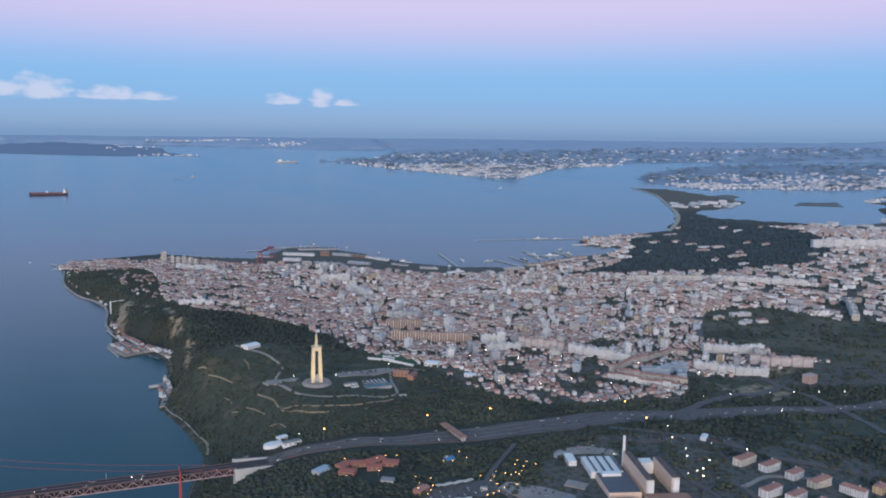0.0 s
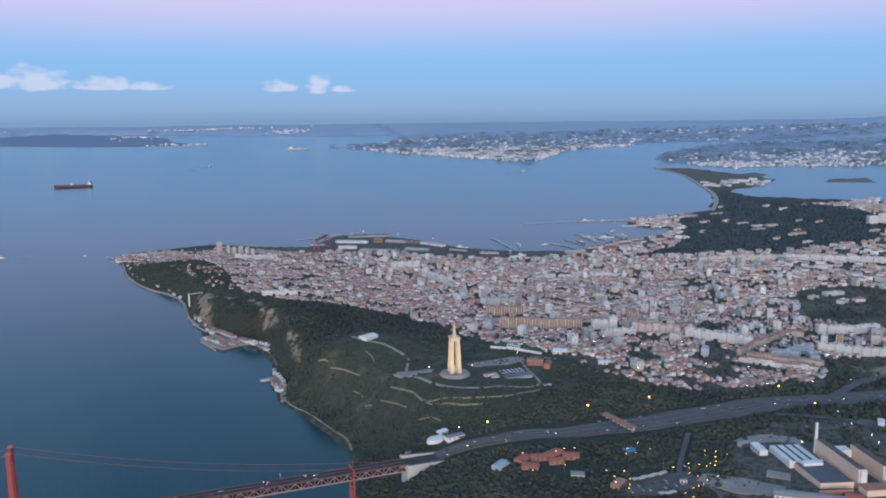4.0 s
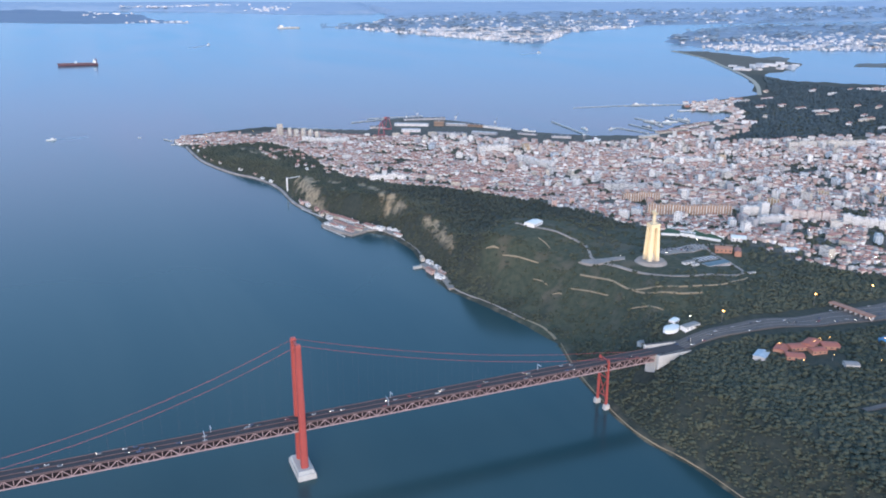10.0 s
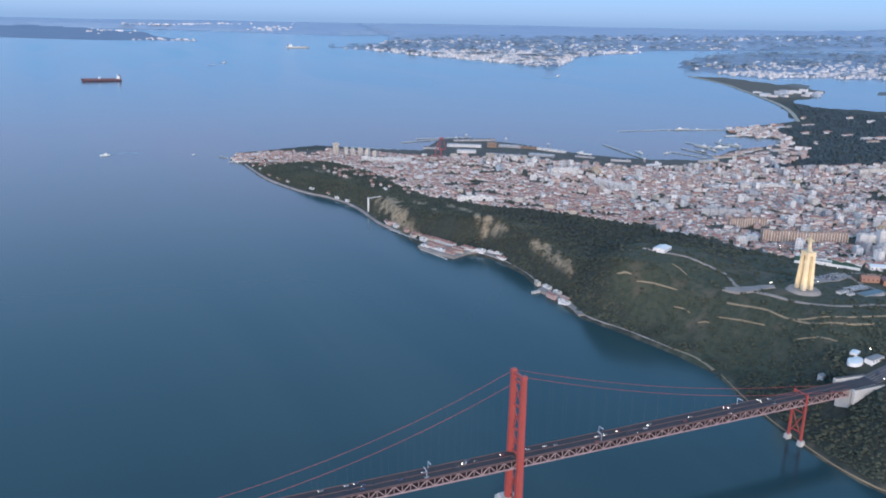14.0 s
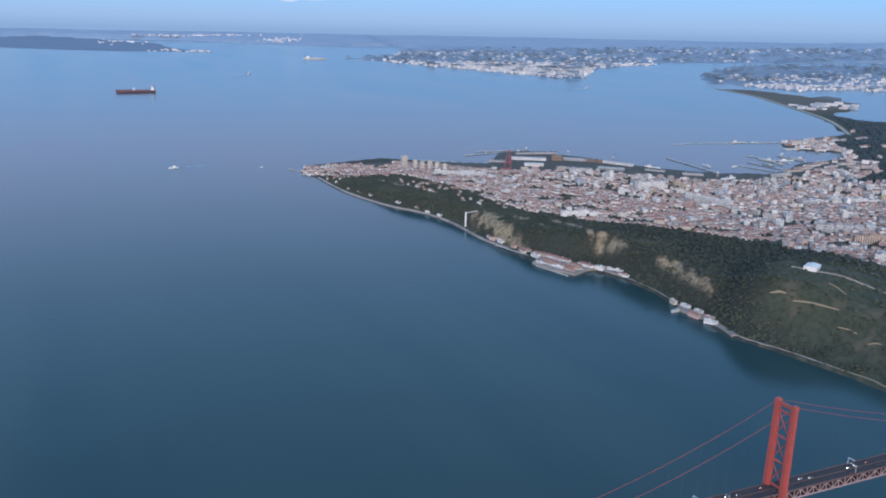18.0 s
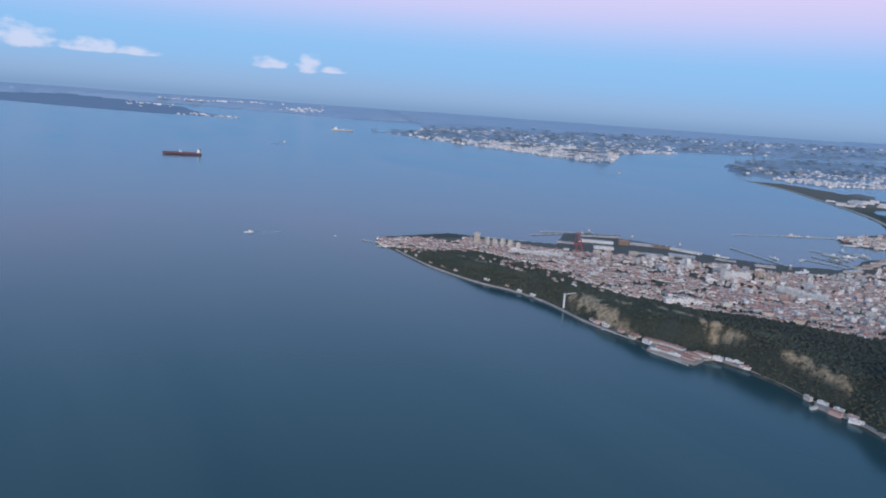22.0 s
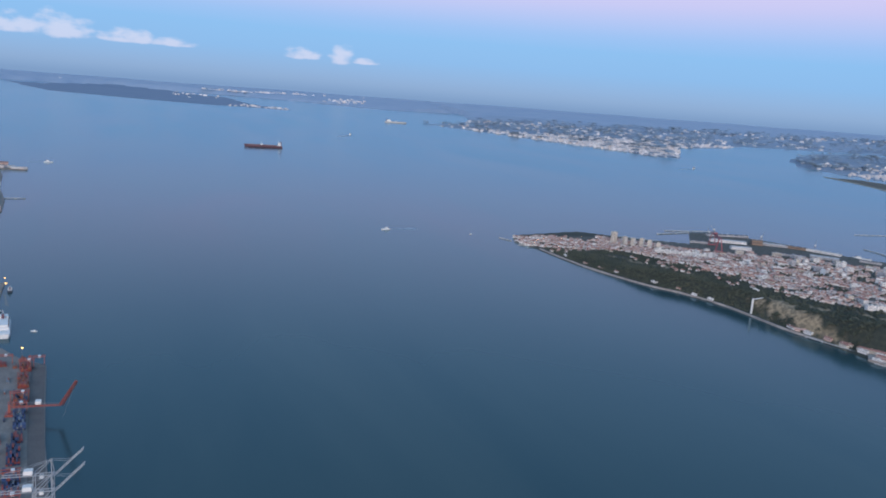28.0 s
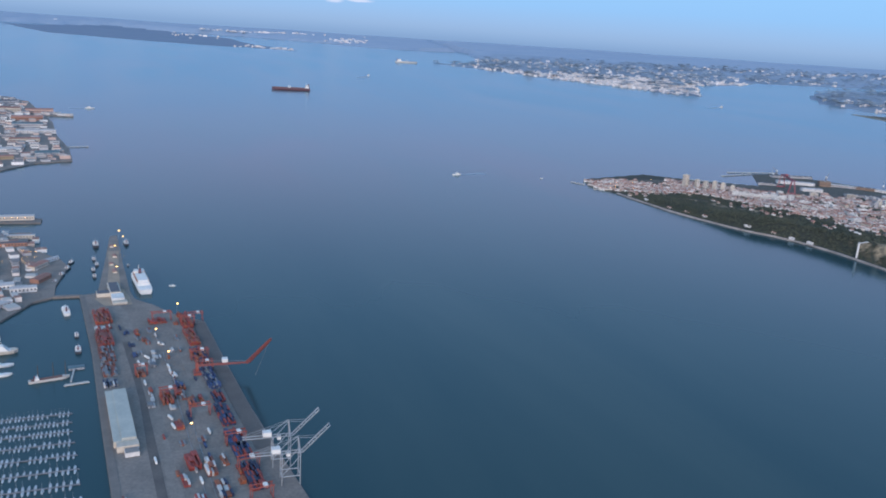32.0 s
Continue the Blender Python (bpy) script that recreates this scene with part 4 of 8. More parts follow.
for k in range(4):
    flood = new("floodlight", bpy.data.lights.new("floodlight", "SPOT"))
    flood.data.energy, flood.data.color, flood.data.spot_size, flood.data.shadow_soft_size = 1300, (1.0, 0.78, 0.48), radians(50), 0.3
    dx, dy = ((-7, -7), (-8, 5), (7, -7), (5, 7))[k]
    flood.matrix_world = look((STATUE[0] + dx, STATUE[1] + dy, 13.0), (STATUE[0], STATUE[1], 17.5))


# ---- woods ----
def icosphere():
    bm = bmesh.new()
    bmesh.ops.create_icosphere(bm, subdivisions=1, radius=1.0)
    v = np.array([p.co for p in bm.verts])
    f = np.array([[p.index for p in face.verts] for face in bm.faces if face.calc_center_median().z > -0.5])
    bm.free()
    return v, f


BALL_V, BALL_F = icosphere()


def crowns(name, xs, ys, zs, size, surface, label, lumps=3, squash=0.75, seed=1):
    """A wood: every tree a few uneven clumps of leaves, joined."""
    rng = np.random.default_rng(seed)
    n = len(xs) * lumps
    where = np.repeat(np.stack([xs, ys, zs], -1), lumps, 0)
    s = np.repeat(size, lumps) * rng.uniform(0.55, 1.0, n)
    off = rng.normal(0, 0.42, (n, 3)) * s[:, None] * (1, 1, 0.45)
    mid = where + off + np.stack([0 * s, 0 * s, s * 0.75], -1)
    dent = rng.uniform(0.62, 1.28, (n, len(BALL_V), 1))
    spin = rng.uniform(0, 6.28, n)
    c, k = np.cos(spin)[:, None], np.sin(spin)[:, None]
    bx, by = BALL_V[None, :, 0] * c - BALL_V[None, :, 1] * k, BALL_V[None, :, 0] * k + BALL_V[None, :, 1] * c
    v = np.stack([bx, by, np.broadcast_to(BALL_V[None, :, 2], bx.shape) * squash], -1) * dent * s[:, None, None] + mid[:, None]
    f = BALL_F[None] + (np.arange(n) * len(BALL_V))[:, None, None]
    data = bpy.data.meshes.new(name)
    v, f = v.reshape(-1, 3), f.reshape(-1, 3)
    data.vertices.add(len(v)), data.vertices.foreach_set("co", v.ravel())
    data.loops.add(f.size), data.loops.foreach_set("vertex_index", f.ravel().astype(np.int32))
    data.polygons.add(len(f))
    data.polygons.foreach_set("loop_start", np.arange(0, f.size, 3, dtype=np.int32))
    data.polygons.foreach_set("use_smooth", np.ones(len(f), bool))
    data.update(calc_edges=True)
    data.materials.append(surface)
    return tagged(new(name, data), label, "trees", "", "stuff")


def scatter(x0, x1, y0, y1, count, keep, seed):
    """Random places in a stretch of the plan that pass a test."""
    rng = np.random.default_rng(seed)
    x, y = rng.uniform(x0, x1, count), rng.uniform(y0, y1, count)
    ok = keep(x, y) > rng.uniform(0, 1, count)
    return x[ok], y[ok]


ROADS = [[(12, 133), (26, 132.4), (45, 128), (66, 125), (88, 125), (110, 123), (150, 119.5), (240, 117)]]
CLEAR = [(33, 160, 5), (27, 168, 3), (43, 158, 8), (20, 135, 3.2), (66, 98, 10), (43, 109, 3), (32, 118, 3.6), (88, 88, 7.5), (23.6, 190.8, 4), (56, 174, 7), (71, 80, 4), (41, 96, 3), (52, 100, 3.2), (57, 92.5, 4.2), (40, 105.5, 3), (46, 105, 3.2), (58.5, 100, 2.5), (66, 110, 3), (-3, 249, 4.5), (0, 256, 3.5), (5, 240, 3)]
LANES = [[(90, 112), (80, 106), (76.5, 96), (76, 88), (70, 82), (62, 84), (50, 90)], [(58, 119), (52, 113), (47, 107), (48, 100), (44, 97), (37, 99), (31, 103), (24, 104)], [(78, 120), (88.8, 110.5), (96.7, 97.2), (107.5, 86)],
         [(92, 124), (110, 130.5), (130, 136), (139, 140), (146, 166), (153, 184), (182, 218)], [(139.5, 150), (139, 130), (129.4, 103)]]


def wooded(x, y):
    """How thick the trees stand."""
    z = height(x, y)
    zone = zones_of(x, y, z)
    thick = (1 - zone[:, 1]) * (1 - 0.84 * zone[:, 0]) * (1 - zone[:, 2]) * (z > 0.4)
    thick = thick * (0.6 + 0.4 * (ripple(x, y, 5.0) > -0.5))
    thick = thick * (away(x, y, ROADS[0]) > np.interp(x, [12, 26, 45, 66, 90, 150], [2.4, 3.2, 4.9, 4.4, 3.4, 2.4]))
    thick = thick * (1 - 0.7 * inside(x, y, GREEN_VALE))
    for lane in LANES:
        thick = thick * (away(x, y, lane) > 1.1)
    for cx, cy, r in CLEAR:
        thick = thick * (np.hypot(x - cx, y - cy) > r)
    return thick


DEEP_WOOD = [(4, 196), (14, 192), (20, 200), (34, 196), (46, 184), (50, 186), (44, 224), (34, 244), (20, 262), (10, 262), (6, 246), (6, 225)]
x, y = scatter(-30, 78, 60, 420, 52000, wooded, 3)
deep = inside(x, y, DEEP_WOOD)
size = np.random.default_rng(5).uniform(0.18, 0.58, len(x))
crowns("riverside_wood", x[~deep], y[~deep], height(x[~deep], y[~deep]) - 0.1, size[~deep], CROWN, "dense dark green trees on the river bluff", 2, 0.5, seed=6)
crowns("cliff_top_wood", x[deep], y[deep], height(x[deep], y[deep]) - 0.1, size[deep] * 1.25, DARK_CROWN, "very dark dense trees behind the river cliffs", 2, 0.55, seed=7)
x, y = scatter(-32, 24, 150, 405, 62000, lambda a, b: wooded(a, b) * (away(a, b, COAST_RIVER) < 13), 74)
crowns("bluff_canopy", x, y, height(x, y) - 0.12, np.random.default_rng(75).uniform(0.16, 0.52, len(x)), CROWN, "close dark green trees on the steep river bluff", 1, 0.55, seed=76)
x, y = scatter(2, 82, 55, 150, 68000, wooded, 71)
crowns("hillside_canopy", x, y, height(x, y) - 0.15, np.random.default_rng(72).uniform(0.12, 0.50, len(x)), CROWN, "close dark green woodland canopy above the river bank", 1, 0.42, seed=73)
x, y = scatter(78, 260, 70, 225, 42000, wooded, 9)
crowns("valley_wood", x, y, height(x, y) - 0.1, np.random.default_rng(8).uniform(0.3, 0.6, len(x)), CROWN, "dark green trees on the valley slopes", 2, seed=16)
x, y = scatter(160, 450, 270, 560, 30000, lambda a, b: inside(a, b, DARK_WOOD) * (height(a, b) > 0.4) * (0.55 + 0.45 * (ripple(a, b, 12) > -0.3)), 12)
crowns("pine_wood", x, y, height(x, y) - 0.1, np.random.default_rng(2).uniform(0.5, 1.0, len(x)), HAZED_PINE, "broad dark pine wood by the bay, bluish with painted haze", 2, seed=26)

def estate_trees(x, y):
    near = inside(x, y, ESTATE) * 0.45 * (ripple(x, y, 3.0) > -0.1)
    for cx, cy, r in CLEAR:
        near = near * (np.hypot(x - cx, y - cy) > r)
    for cx, cy in ESTATE_BLOCKS:
        near = near * (np.hypot(x - cx, y - cy) > 2.6)
    return near


ESTATE_BLOCKS = ((89, 97.2), (91.2, 94), (93, 90.6), (94.4, 87), (84.4, 86.8), (87, 84.4), (87.8, 81), (97, 83), (99, 92), (101, 88), (80, 79), (92, 78))
x, y = scatter(48, 112, 68, 118, 6400, estate_trees, 91)
crowns("garden_trees", x, y, height(x, y) - 0.05, np.random.default_rng(92).uniform(0.22, 0.5, len(x)), CROWN, "small garden trees between the flats and the mill", 3, seed=93)
x, y = scatter(10, 260, 60, 300, 24000, lambda a, b: wooded(a, b) * (ripple(a, b, 6.0) > 0.1) * 0.5, 51)
crowns("olive_trees", x, y, height(x, y) - 0.05, np.random.default_rng(52).uniform(0.22, 0.46, len(x)), SCRUB, "paler olive-green trees among the dark wood", 4, seed=53)


def scrubby(x, y):
    zone = zones_of(x, y, height(x, y))
    return zone[:, 0] * (1 - zone[:, 1]) * 0.8 * (ripple(x, y, 3.0) > 0.0) * (np.hypot(x - STATUE[0], y - STATUE[1]) > 7) * (away(x, y, ROADS[0]) > 4)


x, y = scatter(0, 75, 90, 215, 17000, scrubby, 31)
crowns("hillside_scrub", x, y, height(x, y) - 0.08, np.random.default_rng(3).uniform(0.10, 0.34, len(x)), SCRUB, "olive scrub scattered over the grassy hill", 2, seed=36)
# ---- the town ----
def town(name, x0, x1, y0, y1, pitch, turn, keep, tall, wide, seed, surfaces, label, gabled=0.6, tilt=0.0, lift=None):
    """Rows of houses along slanting streets, joined."""
    rng = random.Random(seed)
    soup = Soup()
    c, s = math.cos(turn), math.sin(turn)
    cx, cy, reach = (x0 + x1) / 2, (y0 + y1) / 2, math.hypot(x1 - x0, y1 - y0) / 2
    spots = []
    u = -reach
    row = 0
    while u < reach:
        v = -reach
        while v < reach:
            x, y = cx + c * u - s * v, cy + s * u + c * v
            sway = 2.2 * float(ripple(np.float64(x), np.float64(y), 14.0))
            x, y = x + c * sway, y + s * sway
            step = pitch * rng.uniform(0.6, 1.25)
            if x0 < x < x1 and y0 < y < y1:
                spots.append((x, y, step))
            v += step
        row += 1
        u += pitch * (1.0 if row % 2 else 1.55)
    px, py = np.array([p[0] for p in spots]), np.array([p[1] for p in spots])
    ok = keep(px, py) > np.array([rng.random() for _ in spots])
    for bx, by, r in PLACED:
        ok &= np.hypot(px - bx, py - by) > r
    pz = height(px, py) if lift is None else lift(px, py)
    for (x, y, step), good, z in zip(spots, ok, pz):
        if not good or z < 0.15:
            continue
        h = rng.choice(tall) * rng.uniform(0.85, 1.15)
        a, b = step * rng.uniform(0.78, 0.98), rng.uniform(*wide)
        g = rng.random() < gabled
        lean = 0.3 * float(ripple(np.float64(x), np.float64(y), 14.0))
        soup.block(x, y, z - 0.6, b, a, h + 0.6, turn + lean + rng.uniform(-tilt, tilt), 0, 1, 0.22 if g else 0.0, 0.04 if g else 0.0)
        if not g and rng.random() < 0.5:
            soup.block(x + rng.uniform(-0.2, 0.2) * b, y + rng.uniform(-0.2, 0.2) * a, z + h, 0.35, 0.4, 0.28, turn, 0, 1)
    return soup.build(name, surfaces, label, "buildings")


PARKS = [(5, 422, 9, 6), (30, 300, 5, 4), (52, 330, 6, 4), (110, 330, 8, 5), (36, 268, 4, 2), (92, 232, 7, 5), (24, 303, 5, 5), (40, 290, 4, 3), (112, 226, 6, 4), (76, 246, 5, 3), (60, 214, 4, 3), (132, 236, 6, 5), (121, 186, 5, 4), (96, 206, 4, 3), (48, 240, 3, 4), (70, 206, 6, 2), (100, 160, 5, 4), (78, 160, 4, 5), (160, 240, 8, 6), (88, 146, 6, 4)]
PLACED = []


def in_park(x, y):
    out = np.zeros(np.shape(x), bool)
    for cx, cy, rx, ry in PARKS:
        out |= ((x - cx) / rx) ** 2 + ((y - cy) / ry) ** 2 < 1 + 0.5 * ripple(x, y, 1.5)
    return out


def in_town(x, y):
    zone = zones_of(x, y, height(x, y))
    return zone[:, 1] * (away(x, y, ROADS[0]) > 4) * ~inside(x, y, YARD) * ~in_park(x, y) * (0.06 + 0.84 * (ripple(x, y, 7.0) > -0.36)) * (0.35 + 0.65 * (ripple(y, x, 2.6) > -0.45))



x, y = scatter(0, 330, 136, 400, 26000, lambda a, b: inside(a, b, TOWN_EDGE) * ~inside(a, b, YARD) * np.maximum(0.3 + 0.7 * (ripple(a, b, 7.0) < -0.36), in_park(a, b)), 41)
crowns("street_trees", x, y, height(x, y) - 0.05, np.random.default_rng(4).uniform(0.3, 0.65, len(x)), CROWN, "small dark street and garden trees among the houses", 2, seed=46)


# ---- single buildings ----
BLOCKS = {}


def building_meshes(kind, length, depth, tall, plaster, style):
    """Walls, roof, windows and balconies of one kind of building, made once."""
    key = (kind, length, depth, tall, plaster, style)
    if key in BLOCKS:
        return BLOCKS[key]
    wall, roof, glass, ledge, stair, edge = Soup(), Soup(), Soup(), Soup(), Soup(), Soup()
    wall.block(0, 0, -0.8, length, depth, tall + 0.8, 0)
    if style == "gable":
        a, b, g = length / 2 + 0.06, depth / 2 + 0.06, 0.18 + depth * 0.13
        roof.add([(-a, -b, tall), (a, -b, tall), (a, b, tall), (-a, b, tall), (-a * 0.72, 0, tall + g), (a * 0.72, 0, tall + g)],
                 [(0, 1, 5, 4), (1, 2, 5), (2, 3, 4, 5), (3, 0, 4), (3, 2, 1, 0)], 0)
        stair.block(length * 0.22, depth * 0.12, tall, 0.14, 0.14, g + 0.12, 0)
    else:
        a, b = length / 2, depth / 2
        roof.block(0, 0, tall, length - 0.16, depth - 0.16, 0.03, 0)
        outer = [(-a, -b), (a, -b), (a, b), (-a, b)]
        inner = [(u * (a - 0.08) / a, v * (b - 0.08) / b) for u, v in outer]
        edge.add([(u, v, tall + h) for h in (0, 0.1) for u, v in outer] + [(u, v, tall + h) for h in (0, 0.1) for u, v in inner],
                 [f for k in range(4) for n in [(k + 1) % 4] for f in ((k, n, 4 + n, 4 + k), (8 + n, 8 + k, 12 + k, 12 + n), (4 + k, 4 + n, 12 + n, 12 + k))], 0)
        stair.block(0.12 * length, 0.1 * depth, tall + 0.03, min(0.9, 0.22 * length), 0.4 * depth, 0.26, 0)
    floors = max(1, round(tall / 0.31))
    bays = max(2, round(length / 0.36))
    for f in range(floors):
        z = tall * (f + 0.32) / floors
        h = tall / floors * 0.46
        for n in range(bays):
            x = length * ((n + 0.5) / bays - 0.5)
            w = length / bays * 0.24
            for y, flip in ((-depth / 2 - 0.008, 1), (depth / 2 + 0.008, -1)):
                glass.add([(x - w * flip, y, z), (x + w * flip, y, z), (x + w * flip, y, z + h), (x - w * flip, y, z + h)], [(0, 1, 2, 3)], 0)
        for n in range(max(1, round(depth / 0.6))):
            y = depth * ((n + 0.5) / max(1, round(depth / 0.6)) - 0.5)
            for x, flip in ((-length / 2 - 0.008, -1), (length / 2 + 0.008, 1)):
                glass.add([(x, y - 0.07 * flip, z), (x, y + 0.07 * flip, z), (x, y + 0.07 * flip, z + h), (x, y - 0.07 * flip, z + h)], [(0, 1, 2, 3)], 0)
        if style == "balcony" and f:
            for s in (-1, 1):
                ledge.block(0, s * (depth / 2 + 0.06), tall * f / floors - 0.02, length * 0.94, 0.12, 0.13, 0)
    if style == "piers":
        for n in range(bays // 2 + 1):
            x = length * (n / (bays // 2) - 0.5)
            for s in (-1, 1):
                ledge.block(x, s * (depth / 2 + 0.06), 0, 0.11, 0.12, tall, 0)
    out = []
    for name, soup, surface in (("body", wall, plaster), ("roof", roof, TILES if style == "gable" else FLAT_ROOF), ("glazing", glass, PANE), ("stair_head" if style != "gable" else "chimney", stair, plaster), ("parapet", edge, plaster), ("facade_trim", ledge, WHITE_PAINT)):
        if not soup.verts:
            continue
        data = bpy.data.meshes.new(name)
        data.from_pydata(soup.verts, [], soup.faces)
        data.materials.append(surface)
        out.append((name, data))
    BLOCKS[key] = out
    return out


def building(kind, x, y, turn, length, depth, tall, plaster, style, label, group="", z=None):
    thing = empty(kind, x, y, ground_at(x, y) if z is None else z, turn)
    PLACED.append((x, y, 0.62 * max(length, depth) + (0.9 if tall > 1.3 else 0.5)))
    tagged(thing, label, "house" if kind == "house" else "building", group)
    for name, data in building_meshes(kind, length, depth, tall, plaster, style):
        ob = new(name, data)
        ob.parent = thing
        if name in ("glazing", "facade_trim"):
            ob["kind"] = "stuff"
    return thing


def row_of(kind, x0, y0, x1, y1, count, depth, tall, plaster, style, label, group, swing=0.15):
    """Blocks side by side along a line; their fronts face away from it."""
    rng = random.Random(int(x0 * 10 + y0))
    turn = math.degrees(math.atan2(y1 - y0, x1 - x0))
    pitch = math.hypot(x1 - x0, y1 - y0) / count
    for k in range(count):
        t = (k + 0.5) / count
        s = rng.uniform(-swing, swing)
        c, n = math.cos(radians(turn + 90)), math.sin(radians(turn + 90))
        building(kind, x0 + (x1 - x0) * t + c * s, y0 + (y1 - y0) * t + n * s, turn, round(pitch * 0.96, 2), depth, tall + 0.3 * rng.choice((0, 0, 1)), plaster, style, label, group)


W, CREAM, PINK, GREY, OCHRE, PALE = PLASTERS
BROWN = material("brown_ochre_render", (0.42, 0.27, 0.18), (0.34, 0.22, 0.15), 0.8, 0.5)
row_of("apartment_block", 62.5, 200, 82, 191, 10, 1.5, 2.4, BROWN, "piers", "brown-ochre apartment block with white vertical piers and flat roof", "striped apartment row")
row_of("apartment_block", 84, 189.5, 90.5, 187.5, 3, 1.5, 2.1, W, "balcony", "white apartment block with balconies beside the tall tower", "white blocks")
building("apartment_tower", 88.5, 186.5, -20, 2.0, 1.8, 3.4, W, "balcony", "tall white apartment tower above the rows")
row_of("apartment_block", 92.5, 183.5, 101.5, 175.5, 7, 1.5, 2.3, PINK, "balcony", "pink apartment block with white balconies", "pink apartment row")
row_of("apartment_block", 102, 174, 112, 161.5, 8, 1.5, 2.3, W, "balcony", "white apartment block with balconies and flat roof", "white apartment row")
row_of("apartment_block", 82, 181.5, 91, 180, 4, 1.4, 1.7, W, "plain", "lower white apartment block", "lower white blocks")
row_of("terraced_house", 99.5, 152.5, 110.5, 140.5, 9, 1.0, 1.1, W, "gable", "white terraced house with terracotta roof", "long terrace")
row_of("terraced_house", 103.5, 154.5, 114.5, 142.5, 9, 1.0, 1.1, CREAM, "gable", "pale pink terraced house with terracotta roof", "long terrace")
row_of("apartment_block", 141, 169, 157, 163.5, 7, 1.6, 2.0, W, "balcony", "white apartment block with balconies and flat roof", "outer white row")
row_of("terraced_house", 103, 156.5, 131, 170.5, 14, 1.0, 1.3, CREAM, "gable", "pale pink terraced house with terracotta roof", "long terrace")
building("school_block", 113, 152.5, -30, 6.5, 2.2, 1.4, PALE, "plain", "long blue-grey institution block with flat roof", "institution blocks")
building("school_block", 120, 154.5, 10, 7.5, 2.2, 1.7, PALE, "plain", "long blue-grey institution block with flat roof", "institution blocks")
building("school_block", 117, 148, 60, 4.0, 2.0, 1.5, PALE, "plain", "blue-grey institution wing with flat roof", "institution blocks")
row_of("apartment_block", 128, 157, 143, 147, 9, 1.6, 1.9, W, "balcony", "white apartment block at the edge of the waste ground", "edge blocks")
row_of("apartment_block", 146, 157, 159, 148.5, 6, 1.7, 2.2, PINK, "balcony", "pinkish apartment block on the town's edge", "outer pink blocks")
building("apartment_block", 148.5, 139.5, 10, 3.2, 2.0, 1.9, PINK, "plain", "pink-grey apartment block standing alone")
for n, (x, y) in enumerate(((18.2, 405.5), (20.6, 402.6), (23.4, 400), (26.2, 398), (28.4, 394.5))):
    building("apartment_tower", x, y, 12 * n, 1.5, 1.5, (3.6, 3.3, 3.8, 3.4, 3.0)[n], CREAM, "balcony", "pale apartment tower near the ferry point", "point towers")
building("apartment_tower", 14.4, 408.6, 10, 2.2, 1.8, 5.2, CREAM, "plain", "broad cream tower block by the shipyard")
building("apartment_block", 31.3, 373.2, 30, 3.4, 1.6, 2.4, W, "balcony", "white apartment slab above the old town")
row_of("apartment_tower", 69, 311, 81, 310, 4, 2.0, 3.0, W, "balcony", "white apartment tower in the middle of the town", "central towers")
row_of("apartment_block", 75, 290, 78.5, 272, 7, 1.6, 2.3, W, "balcony", "white apartment block with balconies", "central row")
row_of("apartment_block", 12.5, 273.5, 23.5, 270, 4, 1.5, 1.5, W, "plain", "long white block on the edge of the old town", "white edge row")
row_of("apartment_block", 19.0, 384, 33.5, 368.5, 7, 1.5, 1.9, W, "balcony", "white apartment block in the row above the point", "point row")
building("apartment_tower", 33.6, 366.4, 20, 1.8, 1.6, 2.6, W, "balcony", "tall white apartment tower at the end of the point row")
for x, y, l, h, plaster in ((62, 382, 3.4, 1.7, CREAM), (66.5, 380.5, 3.0, 1.9, PINK), (78, 377, 4.0, 2.0, CREAM), (86, 373.5, 4.2, 1.3, W)):
    building("apartment_block", x, y, -25, l, 1.6, h, plaster, "plain", "broad pale block beside the shipyard", "yard-side blocks")
for x, y, l in ((-21.8, 403.8, 2.2), (-26.6, 408.2, 1.8), (-17.5, 399.5, 2.4), (-23.6, 398, 1.6), (-13.0, 397.5, 2.0)):
    building("house", x, y, 25, l, 1.1, 0.9, W, "gable", "white harbour house on the ferry point", "harbour houses")
BLUE = material("blue_cladding", (0.06, 0.22, 0.42), (0.05, 0.17, 0.33), 0.5, 0.6)
row_of("apartment_block", 65.5, 214.5, 75.5, 211.5, 5, 1.5, 2.2, BROWN, "piers", "brown-ochre apartment block with white vertical piers and flat roof", "striped apartment row")
building("office_block", 94.5, 274.5, -25, 3.4, 2.2, 1.2, BLUE, "plain", "bright blue clad office block")
row_of("market_hall", 133, 280, 151, 273, 4, 3.0, 1.3, W, "plain", "long low white hall with pale roof", "long halls")
building("market_hall", 118, 275, 5, 8.5, 2.6, 1.4, W, "plain", "long low white hall with pale roof", "long halls")
row_of("apartment_tower", 72, 232, 79, 222, 5, 1.6, 2.5, GREY, "balcony", "pale grey apartment tower", "grey towers")
row_of("apartment_block", 190, 275, 220, 264, 8, 2.0, 2.5, CREAM, "balcony", "cream apartment block on the far side of town", "far cream blocks")
row_of("apartment_block", 226, 264, 252, 238, 8, 2.0, 2.4, W, "balcony", "white apartment block on the far side of town", "far white blocks")
row_of("apartment_tower", 355, 333, 400, 316, 8, 3.0, 4.6, W, "plain", "large white apartment tower in the far suburb", "far towers")
row_of("apartment_block", 218, 186, 240, 208, 5, 2.2, 2.0, CREAM, "balcony", "cream apartment block beside the motorway", "motorway blocks")
building("office_block", 187, 205, -8, 7.0, 2.2, 1.2, W, "plain", "long white office slab by the green valley")
rng = random.Random(77)
